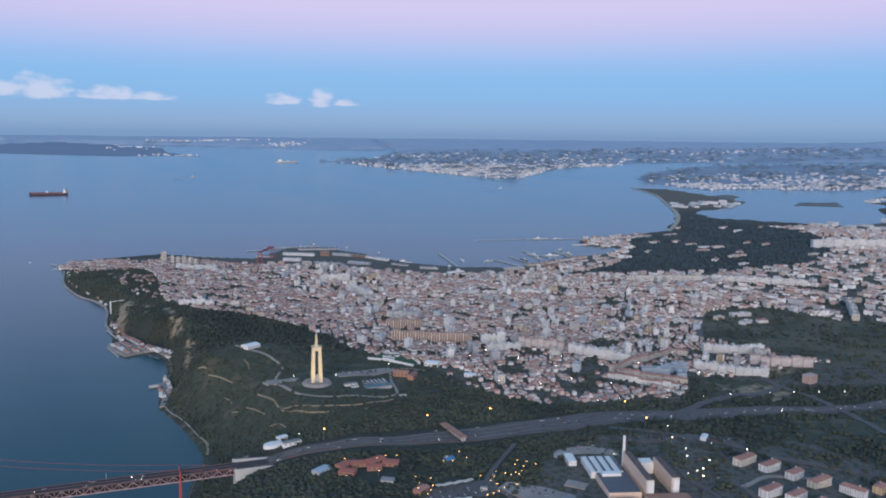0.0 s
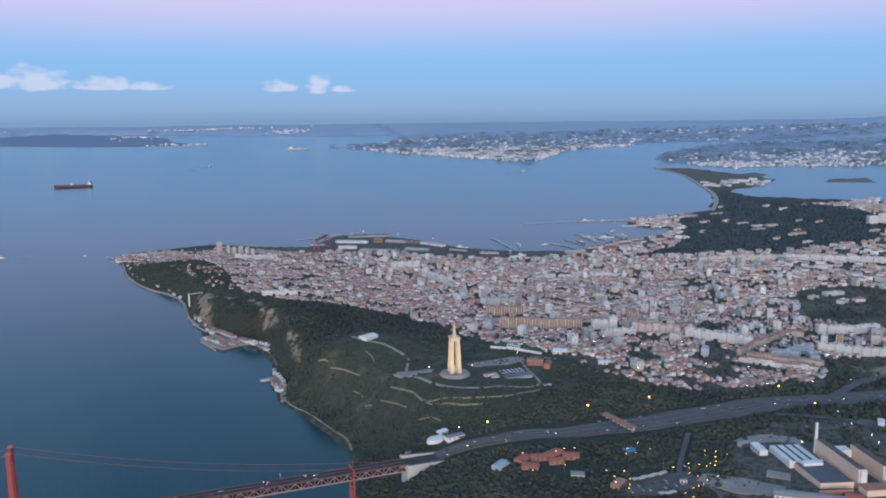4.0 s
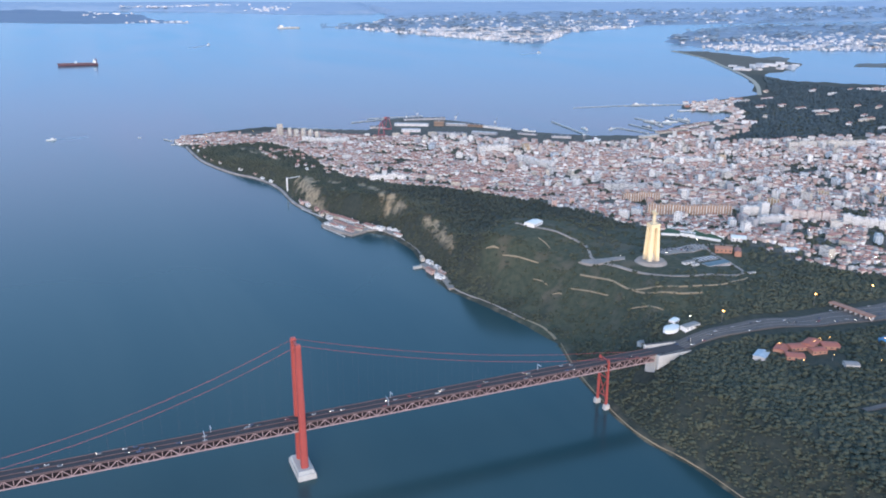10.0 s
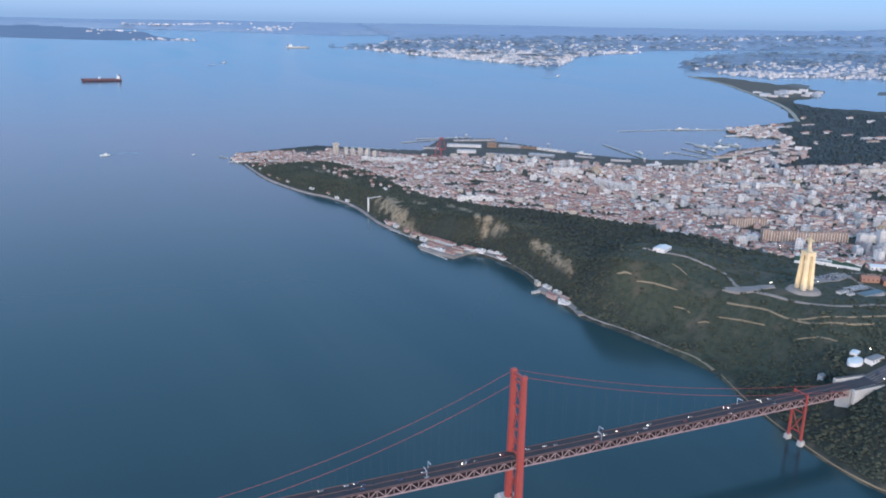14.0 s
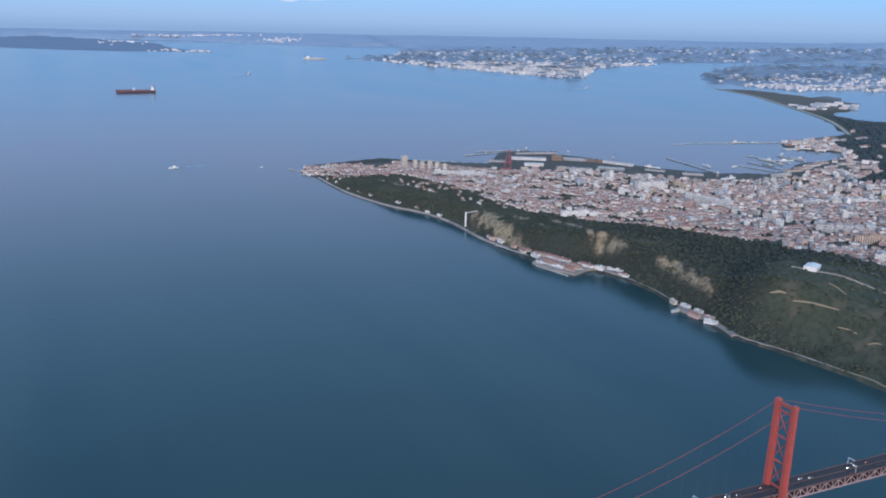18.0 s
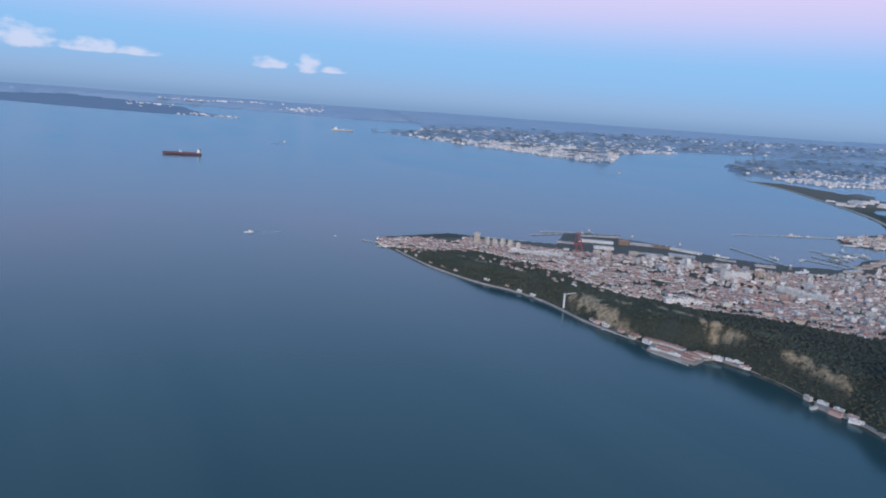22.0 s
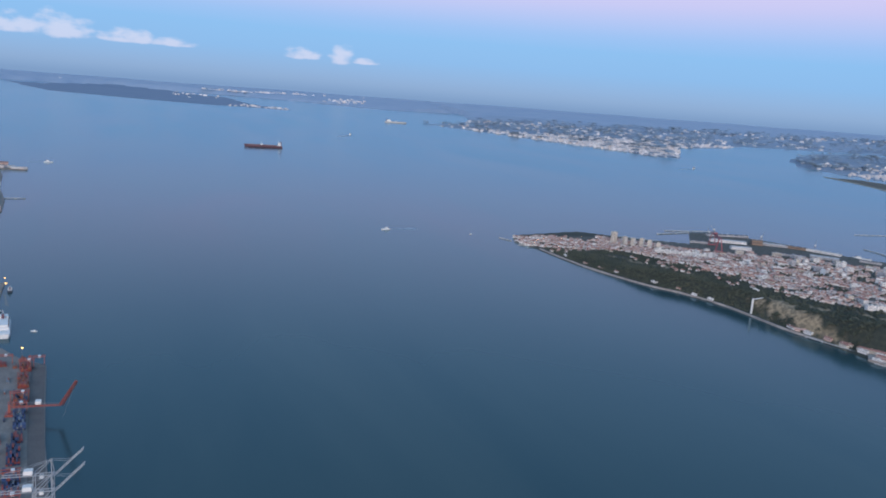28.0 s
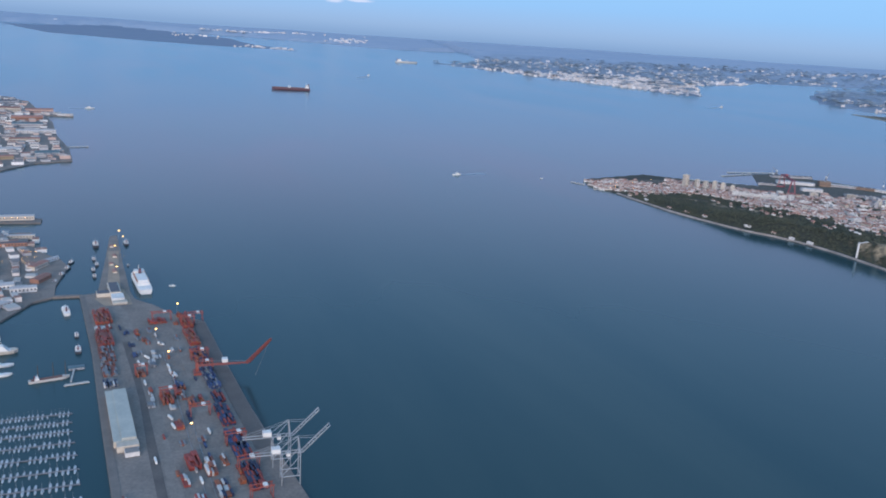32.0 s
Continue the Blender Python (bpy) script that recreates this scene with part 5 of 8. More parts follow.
for k in range(110):
    x, y = rng.uniform(58, 215), rng.uniform(196, 345)
    if in_town(np.array([x]), np.array([y]))[0] > 0.3:
        building("apartment_block", x, y, rng.choice((28, -7, 118, 83)) + rng.uniform(-6, 6), rng.choice((1.8, 2.6, 3.4)), rng.choice((1.1, 1.4)), rng.choice((1.3, 1.7, 2.2)),
                 rng.choice((W, W, W, CREAM, GREY, PINK)), rng.choice(("balcony", "plain")), "pale mid-rise apartment block among the houses", "mid-rise blocks")

# the nearest houses of the town's edge, one by one
rng = random.Random(5)
for k in range(420):
    x, y = rng.uniform(48, 100), rng.uniform(135, 190)
    edge = away(np.array([x]), np.array([y]), TOWN_EDGE[5:18])[0]
    if edge > 9 or in_town(np.array([x]), np.array([y]))[0] < 0.3 or math.hypot(x - 56, y - 174) < 8:
        continue
    building("house", x, y, rng.choice((-40, 50, -35, 48)) + rng.uniform(-8, 8), rng.choice((1.0, 1.3, 1.7)), rng.choice((0.8, 1.0)), rng.choice((0.5, 0.65, 0.8)),
             rng.choice((W, W, CREAM, PINK)), "gable", "small whitewashed house with terracotta tiled roof", "edge-of-town houses")


# ---- the hilltop grounds ----
ribbon("road_hilltop", [(20.5, 193.5), (23.8, 187.6), (27.0, 183), (28.6, 177), (25.6, 169.4), (26.6, 160), (30.0, 152.6), (36.5, 149.2), (46.3, 149.4), (48.4, 158.5), (52, 167), (58, 163)], 0.55, PAVING, "pale paved road round the monument hill", 0.14)
ribbon("footpath_lower", [(21.5, 168), (23.4, 161), (24.0, 154), (27, 148.2), (32, 145.4), (38, 144.8), (45, 147.0)], 0.26, EARTH, "sandy footpath round the hill", 0.16)
ribbon("footpath_spur", [(24.0, 154), (24.5, 149), (28, 145), (31, 143.5)], 0.32, EARTH, "sandy footpath down the slope", 0.16)
for k, (a, b, w) in enumerate((((13.0, 185.4), (17.6, 178.0), 0.45), ((11.0, 190), (12.9, 187.2), 0.5), ((18.6, 167.6), (21.4, 158.0), 0.4), ((16.2, 169.6), (17.2, 167.6), 0.4), ((15.4, 176), (16.6, 172.4), 0.3), ((21, 184), (21.6, 180), 0.3), ((20.8, 150.4), (22.8, 143.6), 0.5))):
    ribbon("footpath_terrace", [a, ((a[0] + b[0]) / 2 + 0.3, (a[1] + b[1]) / 2), b], [0.08, 0.6 * w, 0.1], EARTH, "short bare sandy terrace on the hillside", 0.14)
ribbon("pavement_forecourt", [(23.5, 171.5), (26, 167), (29.4, 164.2)], [0.9, 3.2, 2.0], PAVING, "pale paved forecourt before the monument", 0.17, across=5, category="pavement")
ribbon("pavement_car_park", [(37.5, 163.6), (44, 165), (51, 166)], [2.6, 3.8, 3.0], PAVING, "pale paved car park behind the monument", 0.15, across=5, category="pavement")
bm = bmesh.new()
for r0, r1, z0, z1 in ((2.7, 3.2, 12.25, 12.28),):
    a = [bm.verts.new((STATUE[0] + r0 * math.cos(k * math.pi / 24), STATUE[1] + r0 * math.sin(k * math.pi / 24), z1)) for k in range(48)]
    b = [bm.verts.new((STATUE[0] + r1 * math.cos(k * math.pi / 24), STATUE[1] + r1 * math.sin(k * math.pi / 24), z0 - 0.5)) for k in range(48)]
    for k in range(48):
        bm.faces.new((a[k], b[k], b[(k + 1) % 48], a[(k + 1) % 48]))
    bm.faces.new(a)
bmesh.ops.recalc_face_normals(bm, faces=bm.faces)
tagged(part("pavement_monument_terrace", bm, PAVING), "round paved terrace under the monument", "pavement", "", "structure")
DARK_ROOF = material("dark_sheet_roof", (0.10, 0.11, 0.13), (0.075, 0.08, 0.10), 0.6, 1.5)
TEAL_ROOF = material("teal_sheet_roof", (0.085, 0.16, 0.19), (0.065, 0.12, 0.15), 0.5, 1.2)
SCHOOL_RED = material("bright_red_roof_tiles", (0.40, 0.13, 0.095), (0.32, 0.115, 0.085), 0.85, 0.9)
BRICK_RED = material("red_brown_brick", (0.30, 0.15, 0.11), (0.38, 0.21, 0.15), 0.85, 0.8)


def hall(name, x, y, turn, length, depth, tall, wall, roof, label, ribs=0, pitch=0.12, z=None):
    """A low hall with a shallow pitched roof and raised roof ribs."""
    thing = empty(name, x, y, ground_at(x, y) if z is None else z, turn)
    tagged(thing, label if len(label.split()) > 3 else label + " near the water", "building")
    bm = bmesh.new()
    box(bm, 0, 0, -1.0, length, depth, tall + 1.0)
    part("body", bm, wall, thing)
    bm = bmesh.new()
    a, b = length / 2 + 0.06, depth / 2 + 0.06
    vs = [bm.verts.new(p) for p in ((-a, -b, tall), (a, -b, tall), (a, b, tall), (-a, b, tall), (-a, 0, tall + pitch * depth), (a, 0, tall + pitch * depth))]
    for f in ((0, 1, 5, 4), (2, 3, 4, 5), (1, 2, 5), (3, 0, 4), (3, 2, 1, 0)):
        bm.faces.new([vs[i] for i in f])
    part("roof", bm, roof, thing)
    for k in range(ribs):
        bm = bmesh.new()
        x0 = -a + length * (k + 0.5) / ribs
        for s in (-1, 1):
            bar(bm, (x0, s * b * 0.96, tall + 0.05), (x0, s * 0.03, tall + pitch * depth + 0.03), 0.16, 0.06)
        part("roof_light", bm, WHITE_PAINT, thing, "pale roof light strip")
    bm = bmesh.new()
    for k in range(max(2, int(length / 0.7))):
        x0 = -length / 2 + length * (k + 0.5) / max(2, int(length / 0.7))
        for s in (-1, 1):
            box(bm, x0, s * (depth / 2 + 0.005), tall * 0.35, 0.3, 0.02, tall * 0.35)
    tagged(part("glazing", bm, PANE, thing), "", "", "", "stuff")
    return thing


hall("car_port", 44.5, 158.2, 2, 5.4, 1.8, 0.28, GREY, DARK_ROOF, "long dark car port roofs beside the car park", 6, 0.03)
hall("pilgrim_hall", 44.2, 154.6, 2, 5.6, 2.0, 0.45, GREY, TEAL_ROOF, "low hall with teal sheet roof", 0, 0.06)
hall("visitor_shop", 38.9, 156.6, 4, 2.6, 0.9, 0.4, W, FLAT_ROOF, "low white visitor shop near the monument", 0, 0.04)
hall("toilet_kiosk", 39.4, 155.2, 4, 1.5, 0.7, 0.35, W, FLAT_ROOF, "small white kiosk near the monument", 0, 0.04)
hall("ticket_kiosk", 47.6, 148.6, 0, 1.5, 0.5, 0.35, W, FLAT_ROOF, "small white kiosk at the gate", 0, 0.04)
hall("seminary", 51.6, 160.8, -35, 3.4, 1.6, 0.9, BRICK_RED, BRICK_RED, "red-brown brick seminary with pitched roof", 0, 0.25)
hall("seminary_wing", 53.4, 158.6, 50, 3.0, 1.3, 0.8, BRICK_RED, TILES, "red-brown brick seminary wing", 0, 0.25)
hall("white_pavilion", 23.6, 190.8, 28, 3.7, 2.7, 0.7, W, WHITE_PAINT, "white tent-roofed pavilion on the wooded edge", 0, 0.1)
hall("sports_hall", 61.2, 166.6, -38, 3.2, 2.6, 0.8, W, WHITE_PAINT, "white sports hall beside the football pitch", 0, 0.1)
hall("community_hall", 66.5, 157.0, -30, 2.6, 1.8, 0.6, W, WHITE_PAINT, "low white community hall", 0, 0.1)
TURF = material("sports_turf", (0.045, 0.10, 0.05), (0.035, 0.075, 0.04), 0.95, 1.0)
ribbon("ground_football_pitch", [(51.5, 179.5), (59.5, 169.0)], 4.6, TURF, "green football pitch with pale edges", 0.35, category="pitch", across=5)
for a, b in (((48.9, 177.3), (56.6, 167.0)), ((54.2, 181.7), (62.2, 171.2))):
    ribbon("pavement_pitch_edge", [a, b], 0.3, WHITE_PAINT, "white terrace along the pitch", 0.5, category="terrace", across=1)
bm = bmesh.new()
for k in range(4):
    box(bm, 0, k * 0.14, 0, 3.2, 0.14, 0.1 + 0.09 * k)
box(bm, 0, 0.5, 0.7, 3.3, 0.7, 0.06)
for k in range(5):
    box(bm, -1.5 + 0.75 * k, 0.5, 0, 0.06, 0.06, 0.7)
stand = part("grandstand", bm, WHITE_PAINT)
stand.matrix_basis = pose(52.2, 172.6, ground_at(52.2, 172.6) + 0.3, 0, 0, -53)
tagged(stand, "white grandstand with stepped seats and roof beside the pitch", "grandstand")

# ---- the motorway and its toll plaza ----
ribbon("road_motorway", ROADS[0], [2.4, 3.8, 6.5, 6.9, 6.0, 4.6, 4.0, 3.6, 3.4, 3.2], ASPHALT, "wide grey motorway leading up from the bridge", 0.2, 1.2, across=8, thick=1.0)
ribbon("road_link", [(92, 124), (110, 130.5), (130, 136), (139, 140), (140, 150), (146, 166), (153, 184), (172, 206), (182, 218), (200, 235), (235, 262), (300, 300)], 2.0, ASPHALT, "grey motorway curving past the town", 0.18, 2.0, across=4)
ribbon("road_south", [(139.5, 150), (139, 130), (134.6, 116), (129.4, 103), (124, 88), (120, 60)], 1.8, ASPHALT, "grey dual carriageway to the south", 0.22, 2.0, across=4)
ribbon("road_station", [(78, 120), (84, 115.7), (88.8, 110.5), (93, 105.3), (96.7, 97.2), (103, 91.5), (107.5, 86), (113, 76)], 1.5, ASPHALT, "grey road between the mill and the houses", 0.16, 1.5, across=3)
ribbon("road_mill", [(90, 112), (80, 106), (76.5, 96), (76, 88), (70, 82), (62, 84), (50, 90)], 0.8, ASPHALT, "narrow grey road past the mill", 0.14, 1.5)
ribbon("road_district", [(58, 119), (52, 113), (47, 107), (48, 100), (44, 97), (37, 99), (31, 103), (24, 104)], 0.8, ASPHALT, "narrow winding grey road among lamps", 0.14, 1.5)
ribbon("road_riverside", [(48, 100), (52, 96), (58, 92), (64, 86)], 0.7, ASPHALT, "narrow grey lane", 0.14, 1.5)
ribbon("road_terrace", [(86, 133), (98, 137), (118, 131), (132, 133), (150, 127)], 0.6, ASPHALT, "lamp-lit grey road below the town", 0.15, 1.5)
LANE = material("lane_paint", (0.24, 0.23, 0.23), None, 0.7, 2.0)
for off in (-1.7, 0.0, 1.7):
    ribbon("road_lane_line", [(p[0], p[1] + off * (0.35 if n < 2 else 1.0 if n < 4 else 0.55)) for n, p in enumerate(ROADS[0])], 0.05, LANE, "faded white lane line", 0.26, 1.2, across=1, thick=0.03)
toll = empty("toll_canopy", 50.3, 128.2, ground_at(50.3, 128.2) + 0.2, 96)
tagged(toll, "brown toll plaza canopy across the motorway", "canopy")
bm = bmesh.new()
box(bm, 0, 0, 0.55, 8.0, 1.3, 0.16)
part("canopy_roof", bm, BRICK_RED, toll)
for k in range(9):
    bm = bmesh.new()
    box(bm, -3.8 + 0.95 * k, 0, -0.2, 0.22, 0.7, 0.75)
    part("toll_booth", bm, GREY, toll)
bm = bmesh.new()
for k in range(24):
    a0, a1 = math.pi * k / 12, math.pi * (k + 1) / 12
    bm.faces.new([bm.verts.new((1.9 * c * r, 1.1 * s * r, h)) for c, s, r, h in ((math.cos(a0), math.sin(a0), 1, 0.0), (math.cos(a1), math.sin(a1), 1, 0.0), (math.cos(a1), math.sin(a1), 0.96, 0.6), (math.cos(a0), math.sin(a0), 0.96, 0.6))])
    bm.faces.new([bm.verts.new((1.9 * c * r, 1.1 * s * r, h)) for c, s, r, h in ((math.cos(a0), math.sin(a0), 0.96, 0.6), (math.cos(a1), math.sin(a1), 0.96, 0.6), (0, 0, 0, 0.78))])
oval = part("oval_office", bm, WHITE_PAINT)
oval.matrix_basis = pose(19.3, 137.2, ground_at(19.3, 137.2) - 0.1, 0, 0, 20)
tagged(oval, "white rounded bridge office beside the roadway", "building")
hall("bridge_office", 22.4, 136.2, 8, 3.4, 1.3, 0.6, W, FLAT_ROOF, "white bridge authority office by the motorway", 0, 0.05)
hall("bridge_store", 21.2, 138.9, 24, 1.8, 1.1, 0.55, W, WHITE_PAINT, "small white store behind the bridge office", 0, 0.1)
hall("bridge_workshop", 15.6, 139.6, 10, 1.9, 0.9, 0.4, CONCRETE, FLAT_ROOF, "grey concrete workshop among the trees", 0, 0.05)

# ---- the mill below the motorway ----
mill = empty("flour_mill", 67.5, 98, 11.0)
tagged(mill, "large cream flour mill with silo slabs, dark roofs and white chimney", "factory")
DARK_RIDGE = material("mill_roof_felt", (0.10, 0.085, 0.085), (0.14, 0.11, 0.11), 0.85, 1.0)
CREAM_WALL = material("mill_cream_render", (0.80, 0.60, 0.47), (0.66, 0.48, 0.37), 0.8, 0.5)


def on_mill(name, x, y, z, sx, sy, sz, turn, surface, label=""):
    bm = bmesh.new()
    box(bm, x - 67.5, y - 98, z, sx, sy, sz, turn)
    return part(name, bm, surface, mill, label)


for x, y, l in ((68.3, 97.6, 11.0), (72.0, 95.6, 8.0)):
    on_mill("silo_slab", x, y, -0.6, l, 1.2, 3.2, 73, CREAM_WALL)
    on_mill("slab_roof", x, y, 2.6, l - 0.2, 1.0, 0.12, 73, DARK_RIDGE, "dark flat roof of the silo slab")
    on_mill("stair_tower", x - 0.292 * l / 2, y - 0.956 * l / 2, -0.6, 0.7, 0.9, 3.1, 73, WHITE_PAINT, "white stair tower")
    for k in range(7 if l < 9 else 10):
        on_mill("roof_hatch", x + math.cos(radians(73)) * (k - l / 2.4) * 1.0, y + math.sin(radians(73)) * (k - l / 2.4) * 1.0, 2.72, 0.4, 0.4, 0.14, 73, DARK_RIDGE)
on_mill("link_block", 71.6, 100.2, -0.6, 1.8, 2.0, 2.5, 73, WHITE_PAINT, "white link block")
on_mill("store_hall", 65.6, 103.4, -0.6, 6.2, 5.2, 1.5, 73, WHITE_PAINT, "low store with ribbed white roof")
for k in range(8):
    on_mill("roof_light", 65.6 + 0.66 * (k - 3.5) * math.cos(radians(-17)), 103.4 + 0.66 * (k - 3.5) * math.sin(radians(-17)), 0.9, 5.6, 0.3, 0.12, 73, DARK_ROOF if k % 2 else WHITE_PAINT)
on_mill("packing_hall", 64.2, 96.8, -0.6, 7.0, 5.0, 1.4, 73, CREAM_WALL)
on_mill("packing_roof", 64.2, 96.8, 0.8, 6.8, 4.8, 0.1, 73, DARK_ROOF, "dark sheet roof")
on_mill("plant_room", 64.6, 99.4, 0.9, 1.2, 3.0, 0.4, 73, WHITE_PAINT)
on_mill("front_block", 68.4, 90.2, -0.6, 2.0, 6.2, 1.3, 73, CREAM_WALL)
on_mill("front_roof", 68.4, 90.2, 0.7, 2.1, 6.3, 0.12, 73, BRICK_RED, "red-brown roof of the front block")
on_mill("yard_wall", 61.6, 92.2, -0.6, 0.3, 5.0, 1.2, 73, BRICK_RED)
bm = bmesh.new()
tube(bm, [(2.2, 5.4, -0.5), (2.2, 5.4, 5.1)], [0.3, 0.2], 12)
part("chimney", bm, WHITE_PAINT, mill, "tall white chimney")
hall("white_annex", 62.2, 107.4, 73, 3.2, 1.3, 0.9, W, WHITE_PAINT, "narrow white mill annex", 0, 0.1)
for n, (x, y, l, d, t, wall, roof, label) in enumerate((
        (36.6, 108.2, 2.4, 1.4, 30, BRICK_RED, TILES, "low red-roofed pavilion among trees"),
        (57.2, 92.6, 9.4, 2.2, -38, W, FLAT_ROOF, "long white fronted depot with grey roof"), (63.0, 90.4, 2.4, 1.6, -38, BRICK_RED, SCHOOL_RED, "small red-roofed gatehouse"), (70.2, 82.6, 3.2, 2.4, -30, CONCRETE, DARK_ROOF, "workshop with dark sheet roof"),
        (72.6, 80.2, 3.6, 2.6, -30, CONCRETE, PALE, "workshop with pale blue sheet roof"), (69.6, 77.0, 4.0, 2.4, -30, CONCRETE, FLAT_ROOF, "workshop with grey roof"),
        (28.4, 122.4, 2.6, 1.9, 30, BRICK_RED, SCHOOL_RED, "square school pavilion with bright red roof"), (28.2, 119.6, 2.6, 1.9, -35, BRICK_RED, SCHOOL_RED, "square school pavilion with bright red roof"), (30.8, 121.6, 2.8, 1.7, -15, BRICK_RED, SCHOOL_RED, "school pavilion with bright red roof"),
        (33.4, 121.4, 3.0, 1.9, 20, BRICK_RED, SCHOOL_RED, "school pavilion with bright red roof"), (35.6, 119.8, 2.6, 2.0, -30, BRICK_RED, SCHOOL_RED, "school pavilion with bright red roof"), (32.6, 119.4, 2.4, 1.6, -15, BRICK_RED, SCHOOL_RED, "school pavilion with bright red roof"),
        (45.4, 104.6, 1.0, 0.6, -30, W, FLAT_ROOF, "small white parking booth"), (33.0, 113.6, 2.0, 1.5, -30, CONCRETE, FLAT_ROOF, "grey flat-roofed store"),
        (24.6, 122.6, 2.8, 1.8, 30, GREY, PALE, "pale blue-grey roofed shed by the motorway"), (45.0, 117.4, 1.6, 1.4, 0, BLUE, BLUE, "small bright blue kiosk"),
         (90.4, 108.6, 2.4, 1.0, 40, W, WHITE_PAINT, "small white station building"),
        (62.4, 110.8, 2.2, 1.0, 10, GREY, FLAT_ROOF, "grey shed behind the mill"))):
    hall("low_building", x, y, t, l, d, 0.55 if n else 0.8, wall, roof, label, 0, 0.1)
ribbon("pavement_parking", [(36.5, 107.5), (42, 106), (48, 105)], [4.0, 6.0, 4.5], ASPHALT, "grey parking ground among trees", 0.16, across=5, category="pavement")
ribbon("pavement_depot_yard", [(48.6, 104.8), (52, 100), (55.5, 95.5)], [3.0, 5.0, 3.5], PAVING, "pale concrete depot yard", 0.17, across=5, category="pavement")
ribbon("pavement_lawn_slab", [(57.6, 101), (59.8, 98.6)], 2.2, PAVING, "pale slab on the mill lawn", 0.2, category="pavement")
ribbon("pavement_toll_ground", [(72, 115.5), (80, 112.4), (90, 109.4), (98, 106)], [2.0, 3.6, 3.4, 2.0], ASPHALT, "wide worn asphalt ground below the motorway", 0.14, across=5, category="pavement")
ribbon("pavement_estate_street", [(79, 100), (82, 90), (79.5, 82), (76, 74)], 1.0, ASPHALT, "narrow estate street", 0.14)
ribbon("pavement_estate_lane", [(82, 90), (90, 91.6), (97, 88.6)], 0.8, PAVING, "pale estate lane between flats", 0.14)
ribbon("pavement_depot_ground", [(52.5, 98), (55, 94), (60, 89), (67, 84.5), (75, 79)], [1.6, 2.4, 2.2, 2.0, 1.8], PAVING, "pale worn depot ground", 0.13, across=5, category="pavement")
ribbon("pavement_mill_yard", [(62, 112), (68, 110.6), (72, 108)], [2.0, 3.2, 2.0], PAVING, "pale paved mill yard", 0.15, category="pavement")
for (ax, ay), (bx, by) in (((38.6, 108.0), (45.6, 108.2)), ((39.6, 103.2), (43.0, 102.6))):
    port = empty("parking_canopy", (ax + bx) / 2, (ay + by) / 2, ground_at((ax + bx) / 2, (ay + by) / 2) + 0.2, math.degrees(math.atan2(by - ay, bx - ax)))
    tagged(port, "long cream canopy roof over parked cars", "canopy")
    n = int(math.hypot(bx - ax, by - ay) / 0.9)
    for k in range(n):
        bm = bmesh.new()
        box(bm, (k - (n - 1) / 2) * 0.9, 0.1 * (-1) ** k, 0.3, 0.86, 0.7, 0.05)
        part("canopy_panel", bm, CREAM, port)
        bm = bmesh.new()
        box(bm, (k - (n - 1) / 2) * 0.9, 0, -0.1, 0.06, 0.06, 0.4)
        part("post", bm, STEEL, port)
crescent = empty("crescent_flats", 41.0, 97.0, ground_at(41, 97))
tagged(crescent, "tiered crescent of brown flats with pale balcony bands", "building")
for tier in range(4):
    for name, wide, low, tall, surface in (("tier", 1.5 - 0.3 * tier, 0.28 * tier - (0.8 if not tier else 0.0), 0.28 + (0.8 if not tier else 0.0), EARTH), ("balcony_band", 1.62 - 0.3 * tier, 0.28 * tier + 0.1, 0.09, CREAM)):
        bm = bmesh.new()
        line = [(-2.4, 3.0), (-3.0, 1.6), (-2.2, 0.2), (-0.4, -0.6), (1.4, -2.0), (2.6, -3.2)]
        rows = []
        for n, (u, v) in enumerate(line):
            p, q = line[max(n - 1, 0)], line[min(n + 1, len(line) - 1)]
            d = Vector((q[0] - p[0], q[1] - p[1], 0)).normalized()
            s = Vector((-d.y, d.x, 0)) * wide / 2
            rows.append([bm.verts.new((u + k * s.x, v + k * s.y, z)) for k, z in ((-1, low), (1, low), (1, low + tall), (-1, low + tall))])
        for p, q in zip(rows, rows[1:]):
            for k in range(4):
                bm.faces.new((p[k], q[k], q[(k + 1) % 4], p[(k + 1) % 4]))
        bm.faces.new(rows[0]), bm.faces.new(rows[-1][::-1])
        bmesh.ops.recalc_face_normals(bm, faces=bm.faces)
        part(name, bm, surface, crescent)
for n, (x, y) in enumerate(ESTATE_BLOCKS[:8]):
    building("apartment_block", x, y, (12, 12, 14, 10, 12, 14, 12, -70, 12, 14, 10, 12)[n], (4.2, 3.8, 3.0, 4.2, 3.8, 3.6, 4.0, 3.6, 3.8, 3.6, 4.0, 3.6)[n], 1.5, 1.3, W if n % 3 else CREAM, "gable", "white apartment house with bright terracotta roof", "terracotta apartment houses")
building("apartment_block", 102, 82.6, 20, 2.0, 1.4, 1.1, OCHRE, "gable", "ochre house by the road")


# apartment blocks that stand above the small houses, and houses among the trees of the bluff
rng = random.Random(77)
